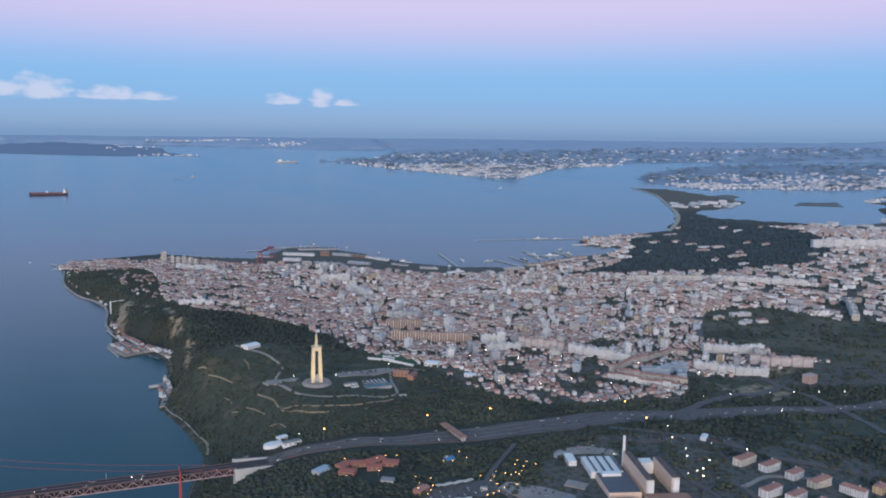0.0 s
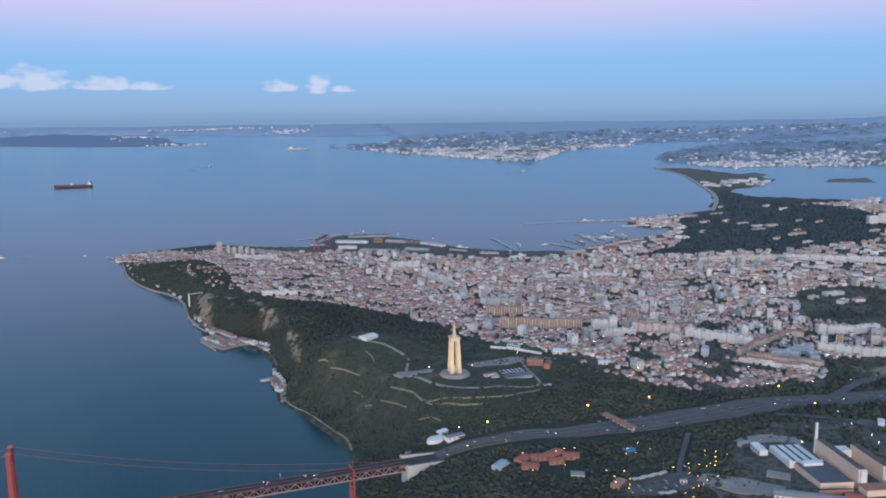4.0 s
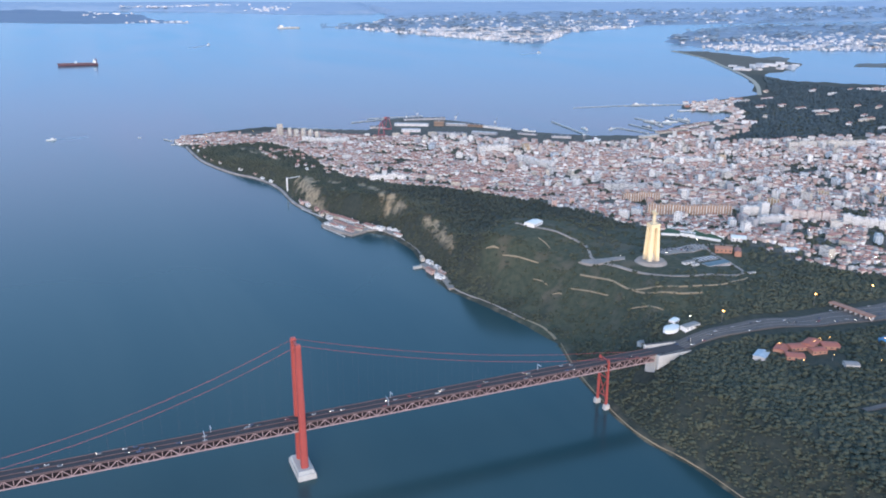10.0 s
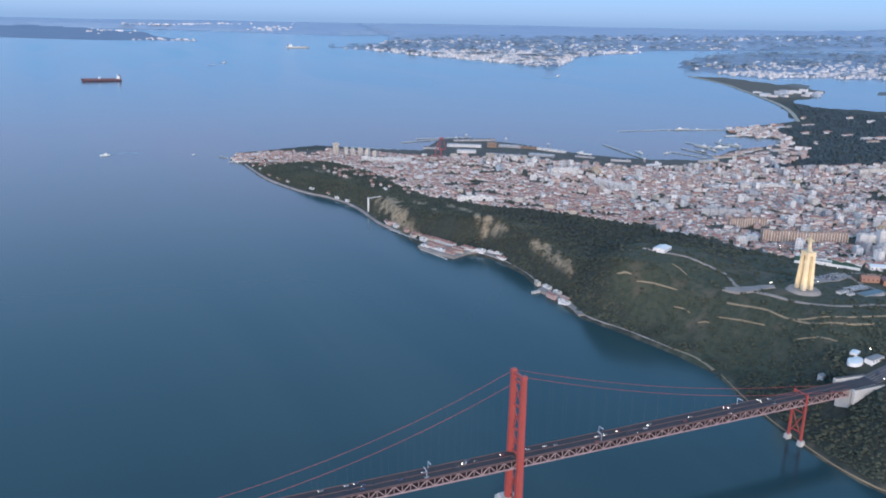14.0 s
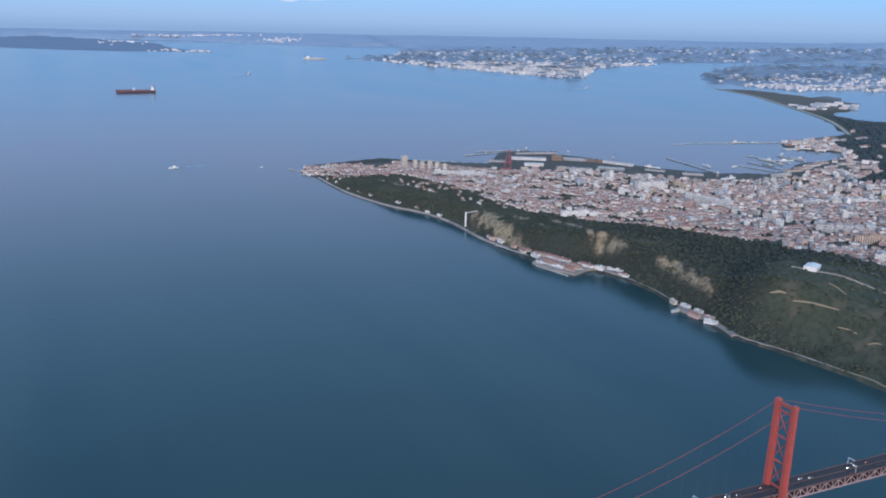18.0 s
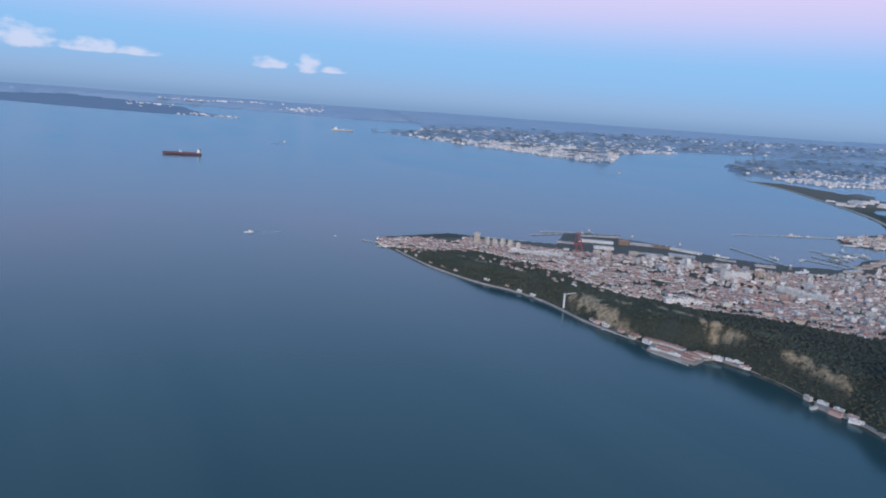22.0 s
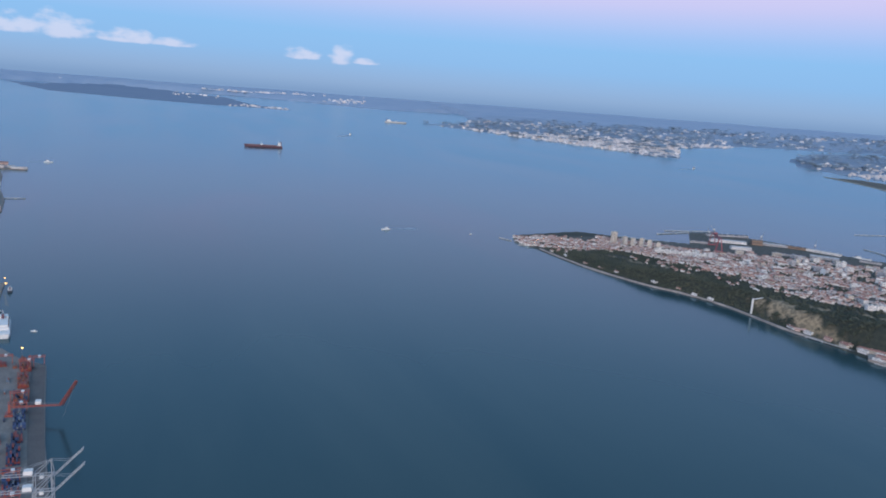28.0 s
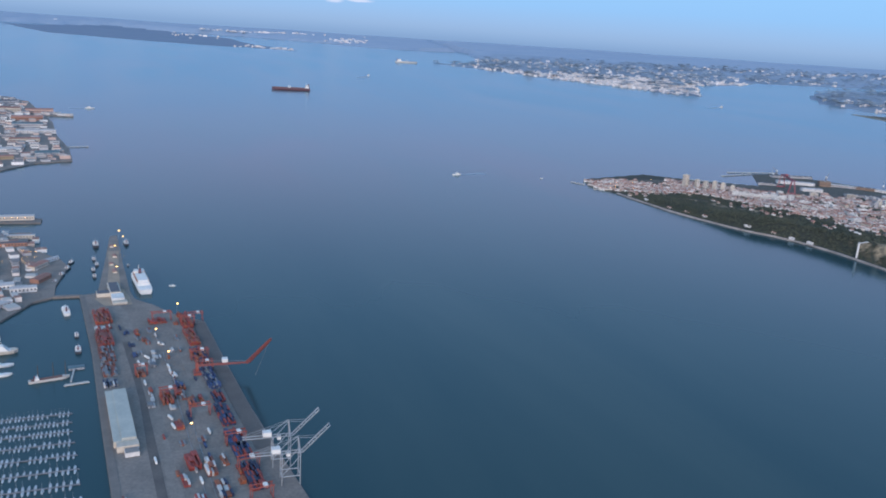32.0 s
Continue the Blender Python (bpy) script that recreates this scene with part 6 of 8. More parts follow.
BLOCK_KINDS = ((2.4, 1.4, 1.8, W, "balcony", "white apartment block with balconies and flat roof"), (3.2, 1.4, 1.5, W, "plain", "long white apartment block with flat roof"), (1.6, 1.5, 2.7, W, "balcony", "white apartment tower with balconies"),
               (2.8, 1.5, 2.1, CREAM, "balcony", "cream apartment block with white balconies"), (2.4, 1.4, 1.6, PINK, "balcony", "pink apartment block with white balconies"), (2.0, 1.4, 2.2, GREY, "plain", "grey apartment block with flat roof"),
               (3.0, 1.6, 1.3, CREAM, "gable", "long cream building with terracotta roof"), (3.4, 1.6, 1.2, W, "gable", "long white building with terracotta roof"), (2.6, 1.4, 2.0, PALE, "balcony", "pale blue apartment block with white balconies"), (2.6, 1.4, 1.9, OCHRE, "piers", "ochre apartment block with white piers"))
count = 0
while count < 230:
    x, y = rng.uniform(14, 205), rng.uniform(150, 395)
    low = x < 58 and y > 230
    k = rng.choice((0, 1, 6, 7, 7, 3)) if low else rng.choice((0, 0, 1, 2, 2, 3, 3, 4, 5, 6, 7, 8, 9))
    l, d, h, plaster, style, label = BLOCK_KINDS[k]
    one, two = np.array([x]), np.array([y])
    if in_town(one, two)[0] < 0.5 or any(math.hypot(x - px, y - py) < r + 0.5 * l for px, py, r in PLACED):
        continue
    near = 0.35 + 0.45 * math.floor(1.6 * math.sin(x / 17 + 1.3 * math.sin(y / 23)) + 1.2 * math.sin(y / 19))
    building("apartment_block" if style != "gable" else "town_hall_block", x, y, math.degrees(near) + rng.choice((0, 90)) + rng.uniform(-6, 6), l, d, h if low is False else min(h, 1.3), plaster, style, label, "town blocks")
    count += 1
BLUFF_HOUSES = [(rng.uniform(-6, 7), rng.uniform(312, 390)) for _ in range(34)] + [(rng.uniform(-24, -6), rng.uniform(384, 402)) for _ in range(26)] + [(5.5, 296), (6.5, 302), (4.0, 310)]
for n, (x, y) in enumerate(BLUFF_HOUSES):
    building("house", x, y, 20 * n, 1.3, 1.0, 0.55, (W, CREAM, W, PINK)[n % 4], "gable", "small pale house among the trees of the bluff", "bluff houses")
building("viewpoint_restaurant", 0.4, 304.5, 85, 2.4, 0.8, 0.5, W, "plain", "long white restaurant above the cliff lift")
for k in range(34):
    x, y = rng.uniform(160, 320), rng.uniform(124, 212)
    if inside(np.array([x]), np.array([y]), GREEN_VALE)[0] and all(math.hypot(x - px, y - py) > r + 2 for px, py, r in PLACED):
        building("depot_building", x, y, rng.uniform(-25, 25), rng.choice((3.2, 5.0)), 2.0, 0.9, (W, CREAM, W)[k % 3], "plain" if k % 2 else "gable", "pale low building in the green valley", "valley buildings")


# ---- the close-built town round the single buildings ----

OLD = [0.4, 0.5, 0.65, 0.8]
town("old_town_houses", -32, 60, 225, 425, 1.12, 0.35, in_town, OLD + [0.45], (0.7, 1.15), 1, [TOWN_WALL, TOWN_ROOF], "dense whitewashed old town houses with terracotta roofs", 0.85, 0.1)
town("town_houses", 44, 120, 136, 300, 1.2, -0.12, lambda x, y: in_town(x, y) * (x + y * 0.3 < 210) * 0.85, OLD, (0.7, 1.25), 2, [TOWN_WALL, TOWN_ROOF], "close rows of pale town houses with red and grey roofs", 0.75, 0.1)
town("uptown_blocks", 60, 200, 200, 400, 1.55, 0.5, lambda x, y: in_town(x, y) * 0.66, [0.6, 0.8, 1.0, 1.4], (0.8, 1.6), 3, [TOWN_WALL, TOWN_ROOF], "mid-rise pale apartment blocks in close streets", 0.5, 0.08)
town("hillside_houses", 110, 215, 150, 300, 1.05, -0.5, lambda x, y: in_town(x, y) * 0.75, OLD, (0.6, 1.0), 4, [TOWN_WALL, TOWN_ROOF], "tight grid of small white houses with red roofs", 0.7, 0.06)
town("suburb_blocks", 190, 470, 120, 440, 2.7, 0.2, lambda x, y: in_town(x, y) * 0.62, [0.8, 1.2, 1.7], (1.1, 2.2), 5, [TOWN_WALL, TOWN_ROOF], "pale suburban apartment blocks", 0.35, 0.2)
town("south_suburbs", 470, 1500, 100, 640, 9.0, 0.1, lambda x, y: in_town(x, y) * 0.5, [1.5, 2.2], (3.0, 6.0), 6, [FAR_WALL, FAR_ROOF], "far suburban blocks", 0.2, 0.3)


# ---- ships and boats ----
HULL_RED = material("ship_red_hull", (0.135, 0.062, 0.080), (0.10, 0.055, 0.072), 0.6, 0.3)
HULL_DARK = material("ship_dark_hull", (0.05, 0.055, 0.07), None, 0.5, 0.5)
DECK_BROWN = material("ship_brown_deck", (0.22, 0.11, 0.09), None, 0.8, 0.5)
FOAM = material("wake_foam", (0.40, 0.48, 0.56), (0.16, 0.24, 0.32), 0.6, 0.4)


def hull_mesh(length, beam, tall, deep=0.3, bow=0.22):
    """A hull with a raked bow and a squared stern, along x."""
    bm = bmesh.new()
    stations = [(-0.5, 0.78), (-0.42, 0.96), (0.5 - bow, 1.0), (0.5 - bow * 0.45, 0.72), (0.5, 0.04)]
    rings = []
    for at, w in stations:
        rake = 0.03 * length if at == 0.5 else 0.0
        rise = tall * (1.15 if at > 0.4 else 1.0)
        rings.append([bm.verts.new((at * length - rake, s * w * beam / 2 * k, z)) for s, k, z in ((-1, 0.75, -deep), (-1, 1, tall * 0.4)) for _ in (0,)] +
                     [bm.verts.new((at * length, -w * beam / 2, rise)), bm.verts.new((at * length, w * beam / 2, rise))] +
                     [bm.verts.new((at * length - rake, w * beam / 2, tall * 0.4)), bm.verts.new((at * length - rake, 0.75 * w * beam / 2, -deep))])
    for a, b in zip(rings, rings[1:]):
        for k in range(5):
            bm.faces.new((a[k], b[k], b[k + 1], a[k + 1]))
    bm.faces.new(rings[0]), bm.faces.new(rings[-1][::-1])
    bmesh.ops.recalc_face_normals(bm, faces=bm.faces)
    return bm


def ship(name, x, y, turn, length, beam, tall, hull, label, house=0.12, at=-0.4, deck=DECK_BROWN, extra="", category="ship"):
    thing = empty(name, x, y, 0, turn)
    tagged(thing, label, category)
    part("hull", hull_mesh(length, beam, tall), hull, thing)
    bm = bmesh.new()
    box(bm, -0.02 * length, 0, tall, length * 0.84, beam * 0.9, tall * 0.05)
    part("deck", bm, deck, thing)
    bm = bmesh.new()
    w = length * house
    for k in range(4):
        box(bm, at * length, 0, tall + 0.9 * k * beam * 0.14, w * (1 - 0.13 * k), beam * (0.86 - 0.06 * k), beam * 0.125)
    part("superstructure", bm, WHITE_PAINT, thing)
    bm = bmesh.new()
    for k in range(1, 4):
        box(bm, at * length + 0.01, 0, tall + 0.9 * k * beam * 0.14 + beam * 0.03, w * (1 - 0.13 * k) + 0.02, beam * (0.78 - 0.06 * k), beam * 0.045)
    part("bridge_windows", bm, PANE, thing)
    bm = bmesh.new()
    box(bm, (at - house * 0.45) * length, 0, tall, beam * 0.22, beam * 0.22, beam * 0.72, 0, 0.8)
    part("funnel", bm, HULL_RED, thing)
    bm = bmesh.new()
    tube(bm, [(at * length + w * 0.2, 0, tall + beam * 0.4), (at * length + w * 0.2, 0, tall + beam * 0.85)], beam * 0.02, 6)
    part("mast", bm, WHITE_PAINT, thing)
    if extra == "tanker":
        bm = bmesh.new()
        for k in range(2):
            box(bm, (0.02 + 0.04 * k) * length, (0.18 - 0.36 * k) * beam, tall, 0.35, 0.35, beam * 0.4)
        box(bm, 0.04 * length, 0, tall, 2.2, beam * 0.5, 0.5)
        part("deck_cranes", bm, WHITE_PAINT, thing)
        bm = bmesh.new()
        for k in (-1, 0, 1):
            bar(bm, (-0.3 * length, k * 0.5, tall + 0.35), (0.42 * length, k * 0.5, tall + 0.35), 0.2)
        part("deck_pipes", bm, DECK_BROWN, thing)
    if extra == "ferry":
        bm = bmesh.new()
        box(bm, 0.02 * length, 0, tall, length * 0.62, beam * 0.82, beam * 0.2)
        box(bm, -0.02 * length, 0, tall + beam * 0.2, length * 0.48, beam * 0.7, beam * 0.18)
        part("passenger_deck", bm, WHITE_PAINT, thing)
        for s in (-1, 1):
            bm = bmesh.new()
            for k in range(6):
                box(bm, (-0.2 + 0.08 * k) * length, s * beam * 0.4, tall + beam * 0.2, 0.06 * length, beam * 0.06, beam * 0.1)
            part("lifeboats", bm, BRICK_RED, thing)
    return thing


ship("tanker", -71, 889, 176, 36, 5.6, 2.2, HULL_RED, "long red-brown laden tanker at anchor in the wide river", 0.09, -0.42, extra="tanker")
ship("tanker", 345, 1790, -8, 48, 8.0, 2.8, CONCRETE, "white tanker moored at a far jetty", 0.2, -0.32, deck=WHITE_PAINT, extra="tanker")


def small_boat(x, y, turn, length, label, wake=0.0):
    b = ship("motor_boat", x, y, turn, length, length * 0.28, length * 0.1, WHITE_PAINT, label, 0.4, -0.1, WHITE_PAINT, category="boat")
    if wake:
        bm = bmesh.new()
        c, s = math.cos(radians(turn)), math.sin(radians(turn))
        rows = []
        for k in range(9):
            t = k / 8
            d, w = -length * 0.4 - wake * t, 0.12 * length + 0.07 * wake * t * (1 + 0.2 * math.sin(k * 2.3))
            rows.append([bm.verts.new((x + c * d - s * v, y + s * d + c * v, 0.03 - 0.02 * t)) for v in (-w, w)])
        for p, q in zip(rows, rows[1:]):
            bm.faces.new((p[0], q[0], q[1], p[1]))
        tagged(part("wake", bm, FOAM), "pale foaming wake behind a boat", "wake")
    return b


small_boat(-83, 439, 192, 4.2, "small white ferry crossing the river", 14)
small_boat(95, 1205, 65, 9, "white fast ferry trailing a wake", 70)
small_boat(432, 884, 30, 7, "small white ferry near the far shore", 40)
small_boat(-237, 670, 5, 5.5, "small white boat off the far quay", 10)
small_boat(-206.7, 300.7, 160, 1.5, "small white launch beside the pier")
small_boat(-46, 430, 20, 1.6, "small white launch off the point")

# ---- shipyard on the point ----
gantry = empty("gantry_crane", 62.5, 398.5, 0.4, 60)
tagged(gantry, "tall red shipyard gantry crane astride the dry dock", "crane")
CRANE_RED = material("crane_red_paint", (0.29, 0.065, 0.085), (0.23, 0.06, 0.075), 0.5, 0.4)
for k in (-0.45, 0.45):
    bm = bmesh.new()
    box(bm, 0, k, 5.6, 20, 0.3, 0.5)
    part("girder", bm, CRANE_RED, gantry)
for s in (-1, 1):
    for k in (-1, 1):
        bm = bmesh.new()
        bar(bm, (s * 9.2, k * 1.6, -0.1), (s * 9.0, k * 0.5, 5.7), 0.42 if s < 0 else 0.3)
        part("leg", bm, CRANE_RED, gantry)
    bm = bmesh.new()
    bar(bm, (s * 9.2, -1.6, 0.3), (s * 9.2, 1.6, 0.3), 0.5)
    part("bogie_beam", bm, CRANE_RED, gantry)
bm = bmesh.new()
box(bm, 3, 0, 6.35, 1.6, 1.4, 0.6)
part("trolley", bm, CRANE_RED, gantry)
SHED_ROOF = material("pale_shed_roof", (0.46, 0.46, 0.47), (0.36, 0.36, 0.38), 0.7, 0.3)
BROWN_SHED = material("rusty_shed_cladding", (0.27, 0.19, 0.14), (0.20, 0.14, 0.11), 0.8, 0.4)
for x, y, t, l, d, h, wall, roof, label in (
        (82, 413, -30, 17, 3.5, 1.1, W, SHED_ROOF, "long pale shipyard shed"), (95, 408, -30, 5, 4, 2.2, BROWN_SHED, BROWN_SHED, "brown rusty shipyard hall"),
        (104, 404, -38, 13, 3, 1.0, GREY, SHED_ROOF, "long grey shipyard shed"), (117, 388, -65, 16, 2.6, 0.9, W, SHED_ROOF, "long pale shipyard shed"),
        (96, 430, -12, 22, 3, 0.9, GREY, DARK_ROOF, "long dark quay shed"), (75, 396, -25, 9, 3.5, 1.2, W, SHED_ROOF, "shipyard office row"),
        (104, 375, -45, 12, 3.5, 0.9, GREY, SHED_ROOF, "grey shipyard store"), (132, 352, -35, 9, 3, 1.0, GREY, DARK_ROOF, "dark dockside store"),
        (64, 412, -35, 8, 2.5, 0.9, GREY, DARK_ROOF, "dark shipyard workshop hall"), (110, 398, -50, 9, 2.4, 1.2, BROWN_SHED, DARK_ROOF, "rusty shipyard plate shop"), (122, 366, -50, 9, 2.2, 0.8, GREY, DARK_ROOF, "dark dockside workshop hall"), (90, 382, -35, 14, 2.4, 0.8, GREY, DARK_ROOF, "long dark shipyard store"),
        (186, 345, 0, 10, 3.0, 0.9, CREAM, TILES, "terracotta-roofed arsenal hall"), (197, 349, 5, 10, 3.0, 0.9, CREAM, TILES, "terracotta-roofed arsenal hall"),
        (208, 354, 10, 10, 3.0, 0.9, W, TILES, "terracotta-roofed arsenal hall"), (219, 358, 12, 9, 3.0, 1.0, CREAM, TILES, "terracotta-roofed arsenal hall"),
        (228, 351, -15, 8, 3.0, 1.0, W, TILES, "terracotta-roofed arsenal hall"), (204, 342, 0, 12, 3.2, 0.9, W, TILES, "terracotta-roofed arsenal hall"),
        (192, 339, 5, 8, 2.6, 0.8, BRICK_RED, TILES, "terracotta-roofed arsenal hall"), (213, 347, 15, 9, 2.6, 0.8, W, TILES, "terracotta-roofed arsenal hall"), (224, 343, 10, 8, 2.6, 0.8, CREAM, TILES, "terracotta-roofed arsenal hall"), (232, 361, 40, 7, 2.4, 0.9, W, TILES, "terracotta-roofed arsenal hall"),
        (262, 418, 30, 8, 2.6, 0.9, BRICK_RED, TILES, "red-roofed naval base hall"), (268, 396, 10, 8, 2.4, 0.8, W, SHED_ROOF, "pale naval base shed"), (281, 413, 25, 10, 2.4, 0.9, CREAM, TILES, "red-roofed naval base hall"), (292, 432, 20, 9, 2.6, 1.0, W, SHED_ROOF, "pale naval base shed"), (312, 431, 20, 8, 2.6, 1.0, BRICK_RED, TILES, "red-roofed naval base hall"),
        (170, 337, 5, 10, 3.2, 1.0, CREAM, SHED_ROOF, "cream dockside hall"), (250, 405, -10, 12, 3, 0.9, W, SHED_ROOF, "pale naval base shed"),
        (272, 405, 5, 12, 3, 0.9, W, SHED_ROOF, "pale naval base shed"), (300, 420, 25, 12, 3, 1.2, W, SHED_ROOF, "pale naval base shed"), (330, 425, 10, 10, 3, 1.2, W, TILES, "white naval barracks")):
    hall("shipyard_shed", x, y, t, l, d, h, wall, roof, label, int(l / 3), 0.1)


def jetty(ax, ay, bx, by, wide, label, z=0.28, surface=CONCRETE):
    """A deck on rows of piles."""
    thing = empty("jetty", ax, ay, 0)
    tagged(thing, label, "jetty")
    bm = bmesh.new()
    bar(bm, (0, 0, z), (bx - ax, by - ay, z), wide, 0.14)
    part("deck", bm, surface, thing)
    count = max(3, int(math.hypot(bx - ax, by - ay) / 4))
    bm = bmesh.new()
    for k in range(count + 1):
        box(bm, (bx - ax) * k / count, (by - ay) * k / count, -1, wide * 0.7, wide * 0.7, z + 0.95)
    tagged(part("pile_row", bm, CONCRETE, thing), "", "", "", "stuff")


for a in ((-9.8, 272.3, -6.4, 258.6, 0.5), (155, 398, 147, 350, 1.2), (203, 391, 206, 366, 1.4), (220, 387, 218, 367, 1.4), (187, 375, 186, 352, 1.2), (174, 368, 178, 348, 1.2), (230, 437, 264, 428, 1.8), (196, 441, 230, 437.5, 0.8), (28, 428, 58, 406, 1.4), (58, 436, 80, 441, 1.4), (70, 446, 100, 444, 1.4)):
    jetty(*a, "long grey jetty on piles in the bay")
for x, y, t, l, hull in ((157.6, 372, 80, 7, WHITE_PAINT), (170.3, 366, 20, 6, WHITE_PAINT), (201.5, 377, 98, 10, CONCRETE), (189.4, 364, 88, 8, HULL_DARK), (211.5, 373, -20, 8, WHITE_PAINT), (222.4, 376, 95, 9, CONCRETE), (128.4, 376, -60, 8, WHITE_PAINT),
                         (240, 437.4, -14, 9, CONCRETE), (228, 392, 40, 7, WHITE_PAINT), (198.6, 366, 85, 7, CONCRETE), (250, 434.4, -14, 5, WHITE_PAINT)):
    ship("moored_ship", x, y, t, l, l * 0.16, l * 0.06, hull, "pale moored ship beside the jetties", 0.3, -0.2, deck=CONCRETE)
ship("moored_ship", 140, 338, 8, 9, 2.0, 1.0, WHITE_PAINT, "white ship high in the dock", 0.3, 0.1, deck=WHITE_PAINT)
for x, y, h, t in ((110, 421, 3.0, 20), (121, 397, 3.2, 40), (87, 433, 2.6, 70), (139, 344, 3.4, 10), (96, 440, 2.8, 120)):
    thing = empty("dockside_crane", x, y, 0.4, t)
    tagged(thing, "slim grey dockside crane with raised jib", "crane")
    bm = bmesh.new()
    for a in (-1, 1):
        for b in (-1, 1):
            bar(bm, (a * 0.5, b * 0.5, -0.1), (a * 0.25, b * 0.25, h * 0.55), 0.14)
    part("portal", bm, STEEL, thing)
    bm = bmesh.new()
    box(bm, 0, 0, h * 0.55, 0.9, 0.7, 0.5)
    part("cab", bm, WHITE_PAINT, thing)
    bm = bmesh.new()
    bar(bm, (0.2, 0, h * 0.6), (h * 0.8, 0, h * 1.25), 0.16)
    part("jib", bm, STEEL, thing)

# ---- the waterfront under the bluff ----
rng = random.Random(12)
for n, (x, y, t, l, d, h, kind) in enumerate((
        (-8.3, 279.5, 85, 3.0, 0.9, 0.5, 1), (-7.4, 274, 95, 2.6, 1.0, 0.5, 0), (-6.3, 268, 92, 2.4, 0.9, 0.6, 1), (-6.4, 262.5, 88, 2.6, 1.0, 0.5, 1), (-5.6, 257, 100, 2.6, 1.1, 0.6, 0),
        (-1.4, 252.5, -72, 9.0, 1.5, 0.6, 1), (-4.3, 250.5, -72, 6.0, 1.0, 0.5, 1), (-3.6, 257.6, -66, 5.0, 1.2, 0.6, 1), (-5.6, 245.5, -72, 3.6, 0.9, 0.45, 0), (2.2, 243.6, -72, 4.6, 1.5, 0.7, 1), (-2.6, 244.4, -70, 4.2, 0.9, 0.45, 1),
        (-0.3, 244.8, -70, 4.0, 0.9, 0.5, 1), (4.2, 240.2, -60, 2.4, 1.3, 0.7, 0), (7.0, 237.2, -68, 4.8, 0.9, 0.5, 0), (-7.4, 276.2, -55, 4.0, 0.9, 0.5, 0), (-5.0, 263, -72, 3.4, 1.0, 0.5, 1), (6.6, 233.0, -75, 3.0, 0.8, 0.45, 1), (-6.6, 248.6, -72, 3.6, 1.0, 0.5, 1), (-4.2, 241.8, -72, 3.2, 0.9, 0.5, 1), (-1.6, 241.8, -40, 2.6, 0.9, 0.5, 1), (-8.0, 250.4, -72, 2.6, 0.7, 0.4, 0), (3.4, 197.5, 105, 3.0, 0.8, 0.5, 0), (3.2, 202.6, 95, 3.2, 0.8, 0.5, 1), (4.8, 211.5, 80, 2.2, 0.8, 0.5, 0), (5.2, 207.8, 95, 2.4, 0.9, 0.5, 0),
        (5.4, 203.6, 95, 2.2, 0.9, 0.5, 0), (4.9, 199.6, 100, 2.4, 0.8, 0.45, 0), (-13.6, 325, 108, 1.6, 0.6, 0.35, 1), (-17.2, 333.5, 115, 2.4, 0.6, 0.35, 0), (-22.0, 350, 100, 2.0, 0.6, 0.4, 1), (-24.0, 358, 100, 2.6, 0.6, 0.35, 0), (-25.6, 366, 98, 2.2, 0.6, 0.4, 1), (-10.6, 312, 105, 2.0, 0.8, 0.4, 0), (-12.4, 318, 110, 1.8, 0.7, 0.4, 0), (-26.5, 402, 80, 2.6, 1.2, 0.6, 0),
        (-28.4, 407, 80, 2.2, 1.2, 0.5, 0), (-24.5, 411, 20, 3.4, 1.2, 0.5, 1), (-20.5, 416, 20, 3.4, 1.4, 0.7, 0), (-22.5, 396, 75, 3.0, 1.2, 0.7, 0), (-27, 390, 80, 2.2, 1.0, 0.5, 1), (-26.2, 380, 80, 2.4, 0.9, 0.5, 0),
        (-17, 409, 30, 2.6, 1.4, 0.9, 1), (-12, 413, 15, 3.0, 1.4, 0.8, 0), (-6, 418, 15, 3.4, 1.4, 0.8, 1))):
    building("warehouse" if kind else "house", x, y, t, l, d, h, (W, W, PINK, CREAM)[n % 4], "gable" if kind else "plain",
             "old riverside warehouse with terracotta roof" if kind else "white riverside house on the quay", "quayside buildings", max(0.62, ground_at(x, y)))


def quay(name, ring, z, surface, label, low=-2.0, kind="structure"):
    """A paved platform with upright sides down into the water."""
    bm = bmesh.new()
    top = [bm.verts.new((x, y, z)) for x, y in ring]
    foot = [bm.verts.new((x, y, low)) for x, y in ring]
    bm.faces.new(top)
    for k in range(len(ring)):
        n = (k + 1) % len(ring)
        bm.faces.new((top[k], foot[k], foot[n], top[n]))
    bmesh.ops.recalc_face_normals(bm, faces=bm.faces)
    bmesh.ops.triangulate(bm, faces=[f for f in bm.faces if len(f.verts) > 4])
    return tagged(part(name, bm, surface), label, "quay", "", kind)


quay("pavement_quay_yard", [(-9.4, 252), (-7.4, 244), (-4.6, 238.6), (0.5, 241), (4, 240), (6, 233), (9, 236), (4, 246), (-2, 250), (-5, 256)], 0.62, PAVING, "pale concrete yard by the river")
quay("pavement_quay_slip", [(2.7, 208.0), (3.5, 200), (3.2, 195), (2.4, 190.2), (3.4, 189.6), (6, 197), (5, 209)], 0.6, PAVING, "pale concrete slip by the river")
quay("pavement_quay_finger", [(2.9, 207.6), (0.6, 207.2), (0.7, 206.6), (3.0, 206.9)], 0.55, CONCRETE, "short concrete finger in the river")
jetty(-9.4, 250, -6.5, 239, 0.35, "thin grey floating jetty along the quay", 0.15)
jetty(-34.5, 405, -31, 405, 0.8, "short ferry jetty off the point")
jetty(-33.5, 415, -36, 421, 0.8, "short ferry jetty off the point")
